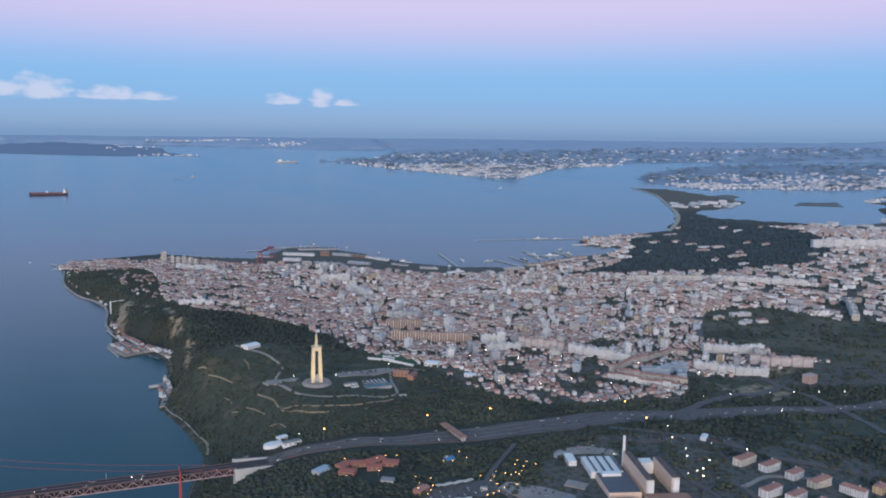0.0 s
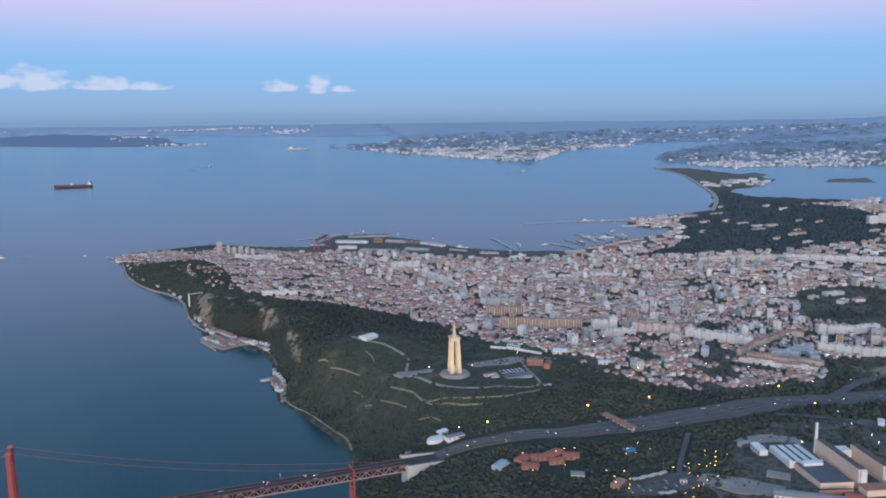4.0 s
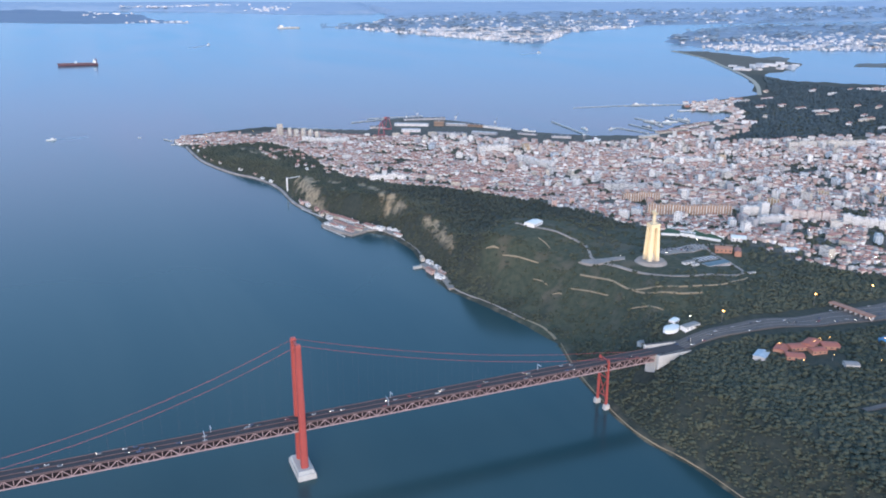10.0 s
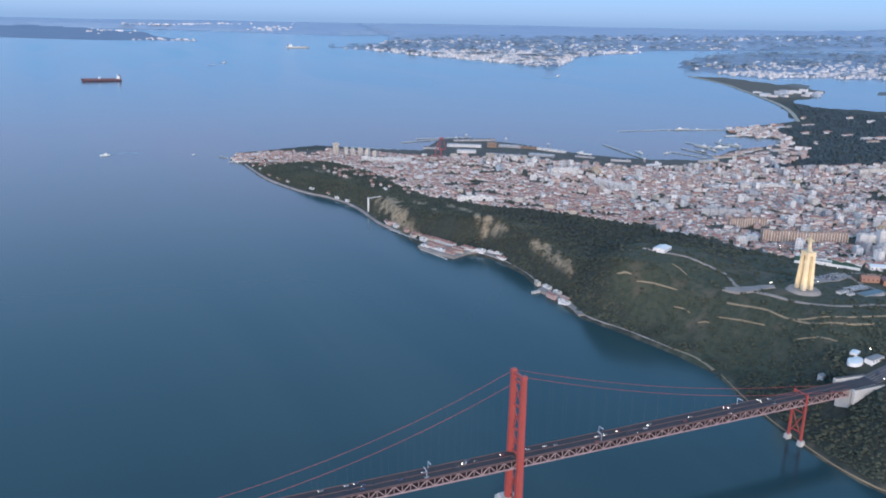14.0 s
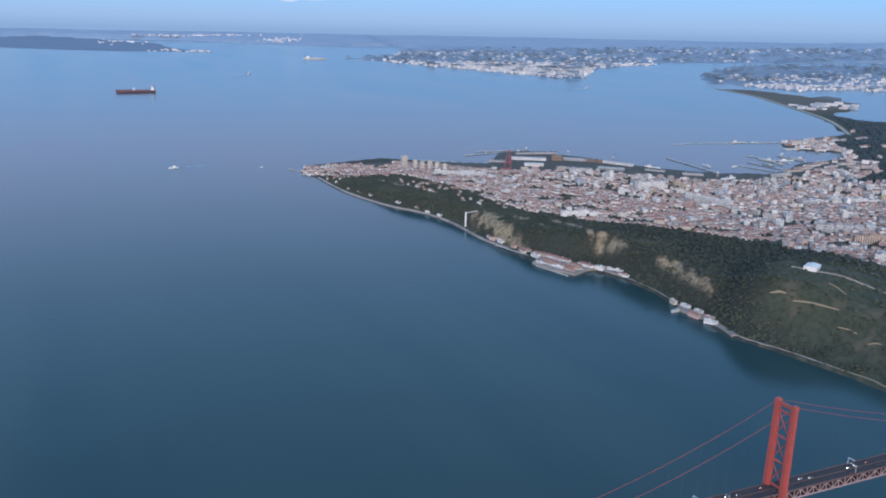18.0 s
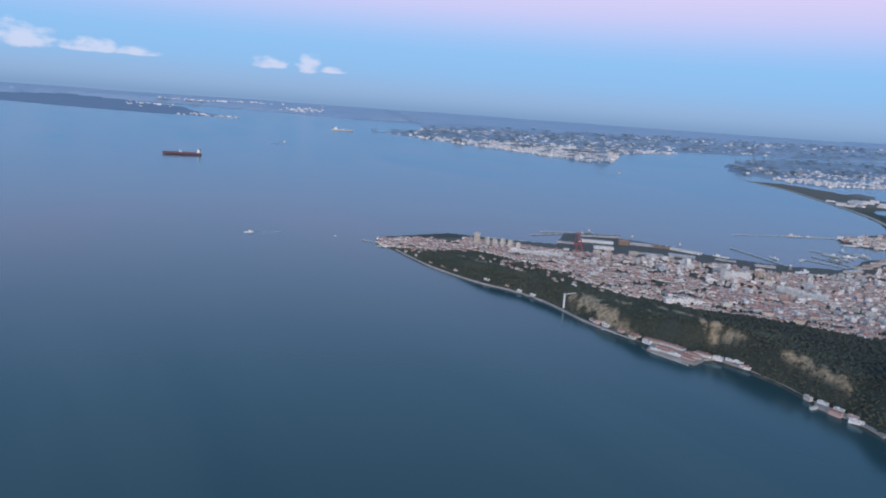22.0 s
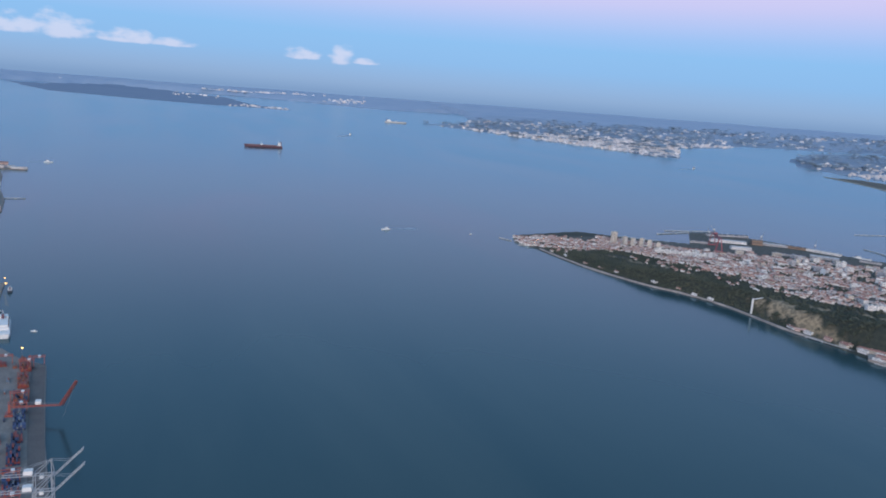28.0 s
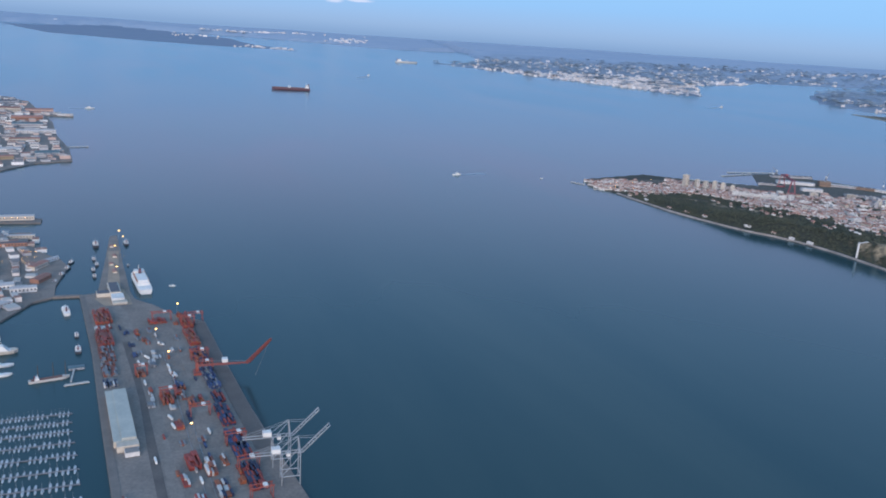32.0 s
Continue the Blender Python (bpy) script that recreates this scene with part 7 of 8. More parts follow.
QUAY_WALK = material("worn_quay_stone", (0.44, 0.39, 0.36), (0.22, 0.20, 0.185), 0.9, 0.25, 9.0)
wall_line = [(-8.0, 268), (-10.2, 281), (-10.2, 304), (-14, 321), (-20, 333), (-25.4, 352), (-28.0, 369), (-29.2, 396)]
ribbon("road_quay", wall_line, 0.68, QUAY_WALK, "pale stone quay walk at the foot of the bluff", 0.18, 2.0, thick=1.2)
ribbon("road_quay_low", [(9.0, 169), (6.8, 179), (3.6, 190), (4.6, 207), (6.8, 220), (6.6, 233)], 0.26, QUAY_WALK, "narrow stone quay walk at the foot of the bluff", 0.12, 2.0, thick=1.2)
ribbon("road_river_path", [(8.5, 62), (6.2, 90), (5.2, 112), (3.3, 121), (3.3, 129), (5.9, 143.6), (9.7, 155.6)], 0.09, EARTH, "thin sandy path along the foot of the bank", 0.05, 2.0, thick=1.2)
ribbon("road_shore_rocks", [(9.8, 157.5), (10.4, 163), (9.0, 169)], 0.5, EARTH, "sandy rocks along the shore", 0.05, 2.0, thick=1.2)
lift = empty("cliff_lift", -8.8, 295.4, 0.4)
tagged(lift, "slim white lift tower against the river bluff", "lift")
bm = bmesh.new()
box(bm, 0, 0, -0.2, 0.42, 0.42, 4.9)
part("shaft", bm, WHITE_PAINT, lift)
bm = bmesh.new()
box(bm, 0, 0, 4.7, 0.6, 0.6, 0.25)
part("cabin_top", bm, STEEL, lift)
bm = bmesh.new()
bar(bm, (0, 0, 4.55), (4.6, 0.8, 4.75), 0.3, 0.14)
part("footbridge", bm, WHITE_PAINT, lift)


# ---- the container terminal ----
APRON = material("terminal_asphalt", (0.265, 0.230, 0.208), (0.150, 0.136, 0.127), 0.85, 0.22, 10.0)
QUAY_STONE = material("quay_stone", (0.20, 0.182, 0.17), (0.14, 0.13, 0.125), 0.85, 0.5)
DARK_LANE = material("patched_dark_asphalt", (0.095, 0.086, 0.085), (0.145, 0.13, 0.122), 0.85, 0.4, 9.0)
QUAY_Z = 0.42
quay("pavement_terminal", [(-225.2, 296), (-221.8, 265), (-219.6, 237), (-217.8, 216), (-213, 120), (-189, 120), (-193.5, 200), (-195.2, 212), (-196.9, 224.5), (-198.7, 239.5), (-200.2, 255.7), (-201.9, 276), (-207.5, 281.5),
      (-211, 287.5), (-214.6, 292), (-215.4, 297), (-217.0, 320), (-218.5, 346), (-220.2, 345), (-220.9, 320), (-221.8, 297)], QUAY_Z, APRON, "wide grey asphalt container terminal on a stone quay")
for n, line in enumerate(([(-198.3, 224), (-200.0, 239.5), (-201.6, 256), (-203.2, 275)], [(-224.6, 295), (-221.2, 265), (-219.0, 237), (-217.2, 216), (-212.5, 122)])):
    bm = bmesh.new()
    for (ax, ay), (bx, by) in zip(line, line[1:]):
        bar(bm, (ax, ay, QUAY_Z + 0.02), (bx, by, QUAY_Z + 0.02), 2.4 if n == 0 else 1.0, 0.05)
    tagged(part("pavement_quay_strip", bm, DARK_LANE if n == 0 else QUAY_STONE), "worn strip of quay paving", "pavement", "", "structure")
for k in (0, 3):
    bm = bmesh.new()
    bar(bm, (-214.4 + k * 0.62 + 4.2, 262 - k * 4, QUAY_Z + 0.02), (-208.4 + k * 0.4 + 3.0, 190, QUAY_Z + 0.02), 0.07, 0.05)
    tagged(part("pavement_rail", bm, STEEL), "thin steel rail set in the quay", "rail", "", "structure")

WORN = material("worn_pale_asphalt", (0.27, 0.24, 0.22), (0.165, 0.15, 0.138), 0.85, 0.35, 10.0)
PIER_EARTH = material("brown_pier_surface", (0.42, 0.32, 0.24), (0.28, 0.225, 0.18), 0.9, 0.35, 9.0)
for name, wide, surface, line, label in (("pavement_worn_lane", 1.5, WORN, [(-219.0, 291), (-216.6, 283), (-215.2, 270), (-213.6, 256), (-212.4, 244), (-211.2, 226), (-209.6, 205)], "paler worn driving lane across the terminal"),
                                         ("pavement_dark_lane", 1.1, DARK_LANE, [(-216.2, 268), (-214.8, 254), (-213.9, 244), (-212.8, 226), (-211.4, 205)], "dark patched asphalt lane beside the shed"),
                                         ("pavement_worn_patch", 2.2, WORN, [(-206.8, 279), (-206.9, 262), (-205.6, 250), (-205.0, 236)], "paler worn strip between container rows"),
                                         ("pavement_pier_surface", 2.5, PIER_EARTH, [(-218.6, 299), (-218.9, 316), (-219.1, 330)], "brown worn surface of the pier"),
                                         ("pavement_pier_root", 5.6, PIER_EARTH, [(-219.2, 299), (-218.8, 293), (-217.6, 288.5)], "brown worn ground at the pier's root")):
    bm = bmesh.new()
    z = QUAY_Z + (0.012 if "pier" in name else 0.018 if "dark" in name else 0.006)
    rows = []
    for n, (px, py) in enumerate(line):
        w = wide / 2 * (1 + 0.18 * math.sin(2.1 * n + wide))
        rows.append([bm.verts.new((px - w, py, z)), bm.verts.new((px + w, py, z))])
    for p, q in zip(rows, rows[1:]):
        bm.faces.new((p[0], p[1], q[1], q[0]))
    bmesh.ops.recalc_face_normals(bm, faces=bm.faces)
    tagged(part(name, bm, surface), label, "pavement", "", "structure")
BOXES = []
for name, c in (("red", (0.32, 0.065, 0.055)), ("orange", (0.36, 0.12, 0.065)), ("blue", (0.045, 0.09, 0.22)), ("white", (0.62, 0.62, 0.62)), ("brown", (0.24, 0.09, 0.07)), ("grey", (0.22, 0.24, 0.27)), ("dark_blue", (0.03, 0.05, 0.11))):
    bm = bmesh.new()
    box(bm, 0, 0, 0, 1.22, 0.24, 0.26)
    for s in (-1, 1):
        for k in range(5):
            box(bm, -0.5 + 0.25 * k, s * 0.125, 0.02, 0.1, 0.012, 0.22)
    for a in (-1, 1):
        box(bm, a * 0.612, 0, 0.03, 0.01, 0.2, 0.2)
    data = bpy.data.meshes.new("shipping_container")
    bm.to_mesh(data)
    bm.free()
    data.materials.append(material("container_%s_paint" % name, c, None, 0.6, 1.5, vary=0.25))
    BOXES.append((name.replace("_", " "), data))
rng = random.Random(21)
SINGLE, SPARE = [], Soup()


def stack(cx, cy, across, deep, high, colours, turn=-83.0):
    """A block of containers laid side by side, some two or three high."""
    c, s = math.cos(radians(turn)), math.sin(radians(turn))
    for i in range(across):
        for j in range(deep):
            u, v = (j - (deep - 1) / 2) * 1.3, (i - (across - 1) / 2) * 0.27
            if rng.random() < 0.07:
                continue
            for k in range(rng.randint(max(1, high - 1), high)):
                pick = rng.choice(colours)
                if len(SINGLE) > 285:
                    SPARE.block(cx + c * u - s * v, cy + s * u + c * v, QUAY_Z + 0.262 * k, 1.22, 0.24, 0.26, radians(turn), pick)
                    continue
                name, data = BOXES[pick]
                ob = new("shipping_container", data)
                SINGLE.append(ob)
                ob.matrix_basis = pose(cx + c * u - s * v, cy + s * u + c * v, QUAY_Z + 0.262 * k, 0, 0, turn)
                tagged(ob, "%s ribbed steel shipping container stacked on the terminal" % name, "container", "terminal containers")


RED, ORANGE, BLU, WHI, BRO, GRY, NAVY = range(7)
CENTRE = ((-208.2, 247.5, 5, 2, 2, (NAVY, BLU)), (-208.8, 251.2, 3, 1, 2, (RED, WHI)), (-210.4, 242.6, 6, 3, 3, (ORANGE, BRO, RED)), (-206.9, 240.5, 4, 2, 3, (ORANGE, BRO, NAVY)), (-208.0, 222.5, 6, 3, 3, (RED, RED)), (-206.0, 220.5, 5, 3, 3, (ORANGE, WHI, BRO)),
          (-207.6, 213, 5, 2, 2, (RED, WHI)), (-209.0, 228, 3, 1, 1, (BRO, GRY)), (-214.0, 253, 5, 2, 2, (ORANGE, BRO)), (-214.6, 270, 2, 3, 1, (GRY, BRO)), (-214.0, 262, 3, 1, 1, (GRY, WHI)), (-210.6, 277.4, 12, 2, 2, (RED, RED, BRO)))
EDGES = ((-220.5, 281.5, 11, 6, 3, (RED, BRO, RED, ORANGE)), (-220.2, 275.6, 11, 1, 2, (WHI, RED)), (-219.9, 270, 10, 6, 3, (RED, BRO)), (-219.3, 262.4, 9, 5, 2, (BRO, BRO, GRY)), (-218.8, 255.6, 8, 4, 2, (GRY, BRO)), (-218.5, 250, 8, 2, 2, (GRY, NAVY, WHI)),
         (-205.6, 276.6, 7, 6, 3, (RED, ORANGE, RED)), (-205.0, 267.6, 7, 6, 3, (RED, BRO, ORANGE)), (-204.4, 258.4, 8, 5, 3, (RED, ORANGE, NAVY)), (-203.4, 248.6, 7, 6, 3, (NAVY, BLU, GRY)), (-202.9, 241.6, 6, 3, 2, (RED, NAVY)), (-202.6, 235, 7, 5, 3, (NAVY, BLU, NAVY, RED)),
         (-201.8, 226, 8, 6, 3, (NAVY, RED, BLU)), (-200.9, 217, 8, 5, 3, (RED, NAVY)), (-204.8, 215, 6, 3, 2, (WHI, NAVY, ORANGE)), (-206.6, 207, 6, 3, 2, (RED, WHI, NAVY)), (-202.0, 208, 7, 4, 3, (RED, BLU)))
for cx, cy, a, d, h, cols in CENTRE + EDGES:
    stack(cx, cy, a, d, h, cols)
for k in range(60):
    stack(rng.uniform(-213, -200), rng.uniform(140, 212), rng.randint(2, 6), rng.randint(1, 3), 3, (RED, WHI, NAVY, ORANGE, BLU, GRY))
for cx, cy, a, d, h, cols in ((-212.6, 244, 2, 3, 1, (GRY, WHI)), (-211.0, 259.6, 3, 1, 1, (WHI, GRY)), (-212.2, 272.6, 3, 2, 1, (BRO, GRY)), (-208.6, 262, 3, 1, 2, (WHI, GRY)), (-207.6, 268, 2, 2, 1, (GRY, ORANGE)),
                              (-209.6, 239.4, 4, 1, 2, (WHI, GRY)), (-206.4, 228.2, 4, 1, 2, (GRY, BRO)), (-204.0, 222, 3, 2, 2, (WHI, ORANGE)), (-209.2, 218, 3, 2, 2, (RED, WHI)), (-216.2, 214, 4, 3, 2, (GRY, WHI, BRO)), (-215.4, 205, 5, 3, 2, (GRY, WHI))):
    stack(cx, cy, a, d, h, cols)
for k in range(42):
    y = rng.uniform(216, 278)
    x = np.interp(y, [216, 237, 265, 278], [-197.5, -200.5, -203, -206]) - rng.choice((2.2, 4.6, 7.0, 9.4, 11.8)) + rng.uniform(-0.5, 0.5)
    stack(float(x), y, rng.randint(1, 4), rng.randint(1, 2), 2, rng.choice(((RED, ORANGE), (WHI, GRY), (NAVY, BLU), (BRO, GRY, ORANGE))))
SPARE.build("container_yard", [data.materials[0] for _, data in BOXES], "many coloured shipping containers further along the terminal", "containers")

TRUCK_WHITE = WHITE_PAINT
for x, y, t in ((-210.4, 265.4, -50), (-209.6, 254.9, -80), (-209.4, 252.6, -83), (-210.2, 236, -70), (-209.9, 233.2, -75), (-207.3, 217.6, -83), (-212.6, 224, -83), (-214.2, 257.4, -80), (-213.4, 249, -83), (-203.4, 250.6, -60), (-212.9, 259.6, -60), (-205.2, 230.5, -83)):
    thing = empty("lorry", x, y, QUAY_Z, t)
    tagged(thing, "white articulated lorry parked on the terminal", "lorry", "terminal lorries")
    bm = bmesh.new()
    box(bm, -0.1, 0, 0.1, 1.2, 0.26, 0.3)
    part("trailer", bm, TRUCK_WHITE, thing)
    bm = bmesh.new()
    box(bm, 0.66, 0, 0.07, 0.24, 0.25, 0.3, 0, 0.9)
    part("cab", bm, TRUCK_WHITE, thing)
    for wx in (-0.5, -0.36, 0.4, 0.66):
        bm = bmesh.new()
        box(bm, wx, 0, 0, 0.1, 0.26, 0.1)
        part("wheels", bm, HULL_DARK, thing)
CRANE_ORANGE = material("yard_crane_orange_paint", (0.32, 0.085, 0.068), (0.25, 0.07, 0.058), 0.5, 0.6)


def yard_crane(x, y, turn, span, tall):
    thing = empty("yard_crane", x, y, QUAY_Z, turn)
    tagged(thing, "orange-red rubber-tyred yard gantry crane over containers", "crane", "yard cranes")
    for a in (-1, 1):
        for b in (-1, 1):
            bm = bmesh.new()
            box(bm, a * 0.55, b * span / 2, 0.08, 0.09, 0.09, tall - 0.08)
            part("leg", bm, CRANE_ORANGE, thing)
            bm = bmesh.new()
            box(bm, a * 0.55, b * span / 2, 0, 0.26, 0.1, 0.14)
            part("tyre", bm, HULL_DARK, thing)
        bm = bmesh.new()
        box(bm, a * 0.45, 0, tall, 0.1, span + 0.4, 0.13)
        part("girder", bm, CRANE_ORANGE, thing)
    for b in (-1, 1):
        bm = bmesh.new()
        box(bm, 0, b * span / 2, 0.14, 1.3, 0.12, 0.14)
        box(bm, 0, b * span / 2, tall - 0.12, 1.2, 0.12, 0.12)
        part("sill_beam", bm, CRANE_ORANGE, thing)
    bm = bmesh.new()
    box(bm, 0, span * 0.18, tall - 0.1, 0.8, 0.5, 0.3)
    part("trolley", bm, WHITE_PAINT, thing)


for x, y, s in ((-204.4, 257.6, 2.8), (-204.0, 252.4, 2.6), (-206.0, 236.2, 2.8), (-202.0, 226.6, 2.6), (-205.2, 274.8, 2.4), (-203.6, 276.6, 2.6), (-209.8, 278, 3.4), (-201.2, 219.4, 2.6), (-210.2, 243, 2.2), (-213.9, 252.8, 1.8), (-200.6, 212, 2.6)):
    yard_crane(x, y, -83, s, 1.7)

# the mobile crane with its red lattice jib
mobile = empty("mobile_harbour_crane", -205.2, 251.5, QUAY_Z)
tagged(mobile, "red mobile harbour crane with long lattice jib and white cab", "crane")
bm = bmesh.new()
box(bm, 0, 0, 0, 1.2, 2.0, 0.35)
part("chassis", bm, CRANE_ORANGE, mobile)
bm = bmesh.new()
box(bm, 4.4, -0.4, 1.9, 0.9, 1.0, 0.55)
part("machine_house", bm, WHITE_PAINT, mobile)
bm = bmesh.new()
box(bm, 0, 0, 0.4, 0.45, 0.45, 1.5, 0, 0.7)
part("tower", bm, CRANE_ORANGE, mobile)
for a, b, name in ((Vector((0.1, 0.0, 1.4)), Vector((8.0, -1.6, 1.9)), "arm"), (Vector((8.0, -1.6, 1.9)), Vector((10.8, -7.7, 8.2)), "jib")):
    side = (b - a).cross(Vector((0, 0, 1))).normalized()
    up = side.cross(b - a).normalized()
    chords = [((0.15 if name == "arm" else 0.22) * (i * side + j * up)) for i, j in ((-1, -1), (1, -1), (1, 1), (-1, 1))]
    for c in chords:
        bm = bmesh.new()
        bar(bm, a + c, b + c * 0.5, 0.06 if name == "arm" else 0.1)
        part(name + "_chord", bm, CRANE_ORANGE, mobile)
    bm = bmesh.new()
    for k in range(14):
        t0, t1 = k / 14, (k + 1) / 14
        for m in range(4):
            bar(bm, a.lerp(b, t0) + chords[m] * (1 - 0.5 * t0), a.lerp(b, t1) + chords[(m + 1) % 4] * (1 - 0.5 * t1), 0.035 if name == "arm" else 0.06)
    tagged(part(name + "_lacing", bm, CRANE_ORANGE, mobile), "", "", "", "stuff")
bm = bmesh.new()
bar(bm, (0, 0, 2.2), (8.0, -1.6, 2.2), 0.03)
bar(bm, (10.7, -7.6, 8.2), (8.6, -6.2, 1.5), 0.025)
part("cables", bm, STEEL, mobile)
CRANE_GREY = material("crane_pale_grey_paint", (0.36, 0.39, 0.41), (0.29, 0.31, 0.33), 0.5, 0.5)


def quay_crane(x, y, turn):
    thing = empty("quay_gantry_crane", x, y, QUAY_Z, turn)
    tagged(thing, "pale grey ship-to-shore gantry crane with raised boom", "crane", "quay cranes")
    for a in (-1.5, 0.8):
        for b in (-1.0, 1.0):
            bm = bmesh.new()
            bar(bm, (a, b, -0.02), (a, b * 0.85, 4.2), 0.09)
            part("leg", bm, CRANE_GREY, thing)
        for z in (1.2, 4.1):
            bm = bmesh.new()
            bar(bm, (a, -1.0, z), (a, 1.0, z), 0.11)
            part("cross_beam", bm, CRANE_GREY, thing)
    for b in (-0.9, 0.9):
        bm = bmesh.new()
        bar(bm, (-1.5, b, 1.2), (0.8, b, 1.2), 0.1)
        bar(bm, (-1.5, b, 1.3), (0.8, b, 4.0), 0.07)
        bar(bm, (0.8, b, 4.2), (0.6, b * 0.3, 6.2), 0.09)
        bar(bm, (-1.5, b, 4.2), (0.6, b * 0.3, 6.2), 0.06)
        part("side_frame", bm, CRANE_GREY, thing)
    for b in (-0.35, 0.35):
        bm = bmesh.new()
        bar(bm, (-5.4, b, 4.15), (1.2, b, 4.15), 0.07, 0.11)
        part("girder", bm, CRANE_GREY, thing)
        bm = bmesh.new()
        bar(bm, (1.2, b, 4.2), (4.6, b, 7.6), 0.08, 0.11)
        part("boom", bm, CRANE_GREY, thing)
        bm = bmesh.new()
        bar(bm, (0.6, b * 0.6, 6.2), (-5.2, b, 4.3), 0.03)
        bar(bm, (0.6, b * 0.6, 6.2), (3.0, b, 6.0), 0.03)
        part("stay", bm, CRANE_GREY, thing)
    bm = bmesh.new()
    for k in range(9):
        bar(bm, (1.2 + 0.42 * k, -0.35, 4.2 + 0.42 * k), (1.2 + 0.42 * k, 0.35, 4.2 + 0.42 * k), 0.06)
        bar(bm, (-5.2 + 0.78 * k, -0.35, 4.15), (-5.2 + 0.78 * k, 0.35, 4.15), 0.05)
    tagged(part("tie_bars", bm, CRANE_GREY, thing), "", "", "", "stuff")
    bm = bmesh.new()
    box(bm, -2.2, 0, 4.3, 1.1, 0.9, 0.6)
    part("machine_house", bm, WHITE_PAINT, thing)
    bm = bmesh.new()
    box(bm, -0.6, 0.2, 3.5, 0.5, 0.45, 0.45)
    part("operator_cab", bm, WHITE_PAINT, thing)


quay_crane(-196.6, 219.6, -3)
quay_crane(-196.2, 215.0, -3)
SHED_GREEN = material("grey_green_roof_sheet", (0.48, 0.49, 0.44), (0.36, 0.38, 0.36), 0.7, 0.5)
quayshed = empty("transit_shed", -217.0, 237.3, QUAY_Z, -85)
tagged(quayshed, "long transit shed with pale grey-green roof and cream ends", "building")
for name, x, y, z, sx, sy, sz, surface in (("walls", 0, 0, 0, 16.5, 3.0, 0.85, CREAM), ("roof_low", 0, -0.75, 0.85, 16.6, 1.5, 0.14, SHED_GREEN), ("roof_high", -3.6, 0.5, 0.85, 9.2, 1.9, 0.3, SHED_GREEN), ("roof_end", 4.6, 0.5, 0.85, 7.0, 1.9, 0.42, SHED_GREEN),
                                           ("end_block", 9.0, 0.2, 0, 1.5, 2.8, 0.9, CREAM), ("end_annex", 10.6, 0.6, 0, 1.4, 1.8, 0.6, W), ("end_roof", 10.6, 0.6, 0.6, 1.3, 1.7, 0.06, FLAT_ROOF)):
    bm = bmesh.new()
    box(bm, x, y, z, sx, sy, sz)
    part(name, bm, surface, quayshed)
bm = bmesh.new()
for k in range(22):
    box(bm, -7.8 + 0.74 * k, 1.51, 0.3, 0.4, 0.03, 0.35)
    box(bm, -7.8 + 0.74 * k, -1.51, 0.3, 0.4, 0.03, 0.35)
tagged(part("shed_doors", bm, PANE, quayshed), "", "", "", "stuff")
station = empty("pier_station", -218.4, 296.0, QUAY_Z, -84)
tagged(station, "cream pier station with flat roofs at the pier's root", "building")
for name, x, y, z, sx, sy, sz, surface in (("hall", -1.5, 0, 0, 7.0, 2.2, 1.0, CREAM), ("hall_roof", -1.5, 0, 1.0, 6.6, 1.8, 0.06, DARK_ROOF), ("wing", 0.6, -2.2, 0, 2.4, 2.8, 0.8, CREAM), ("wing_roof", 0.6, -2.2, 0.8, 2.2, 2.6, 0.06, DARK_ROOF), ("round_end", 4.0, 0.2, 0, 3.4, 2.4, 0.85, W), ("porch", 6.6, 0.4, 0, 1.6, 2.8, 0.5, CREAM)):
    bm = bmesh.new()
    box(bm, x, y, z, sx, sy, sz)
    bmesh.ops.bevel(bm, geom=bm.edges[:], offset=0.05, segments=1, affect="EDGES")
    part(name, bm, surface, station)
bm = bmesh.new()
for k in range(14):
    for s in (-1, 1):
        box(bm, -4.6 + 0.48 * k, s * 1.11, 0.35, 0.26, 0.03, 0.35)
tagged(part("windows", bm, PANE, station), "", "", "", "stuff")
for k, (x, y, l) in enumerate(((-218.6, 312, 2.4), (-219.4, 318, 1.6), (-218.8, 325, 2.0), (-219.6, 334, 1.4))):
    hall("pier_hut", x, y, -85, l, 0.9, 0.4, CREAM, TILES, "small cream hut on the pier", 0, 0.15, QUAY_Z)

ship("passenger_ship", -213.1, 303.0, 97, 14.5, 3.0, 1.0, WHITE_PAINT, "white passenger ship berthed along the pier", 0.2, 0.2, WHITE_PAINT, "ferry")
for x, y, t, l, hull in ((-223.4, 337, 95, 4.2, HULL_DARK), (-223.4, 324, 95, 2.4, HULL_DARK), (-222.6, 319.5, 92, 2.4, HULL_DARK), (-223.2, 315, 95, 2.4, HULL_DARK), (-222.8, 310, 95, 2.4, HULL_DARK), (-216.2, 338, 95, 3.4, HULL_DARK), (-215.8, 318, 95, 1.4, HULL_DARK),
                         (-229.6, 312, 70, 2.6, HULL_DARK), (-228.7, 317, 70, 2.6, HULL_DARK), (-228.2, 322, 70, 2.4, HULL_DARK), (-230.6, 307, 70, 2.2, HULL_DARK), (-224.0, 266.2, 95, 3.0, HULL_DARK), (-224.6, 273.5, 95, 2.2, HULL_DARK)):
    ship("tug", x, y, t, l, l * 0.34, l * 0.14, hull, "dark tug with white wheelhouse moored at the quay", 0.38, 0.0, CONCRETE, category="boat")
ship("white_workboat", -227.2, 287.0, 100, 4.6, 1.3, 0.6, WHITE_PAINT, "white workboat lying in the basin", 0.4, -0.05, WHITE_PAINT, category="boat")
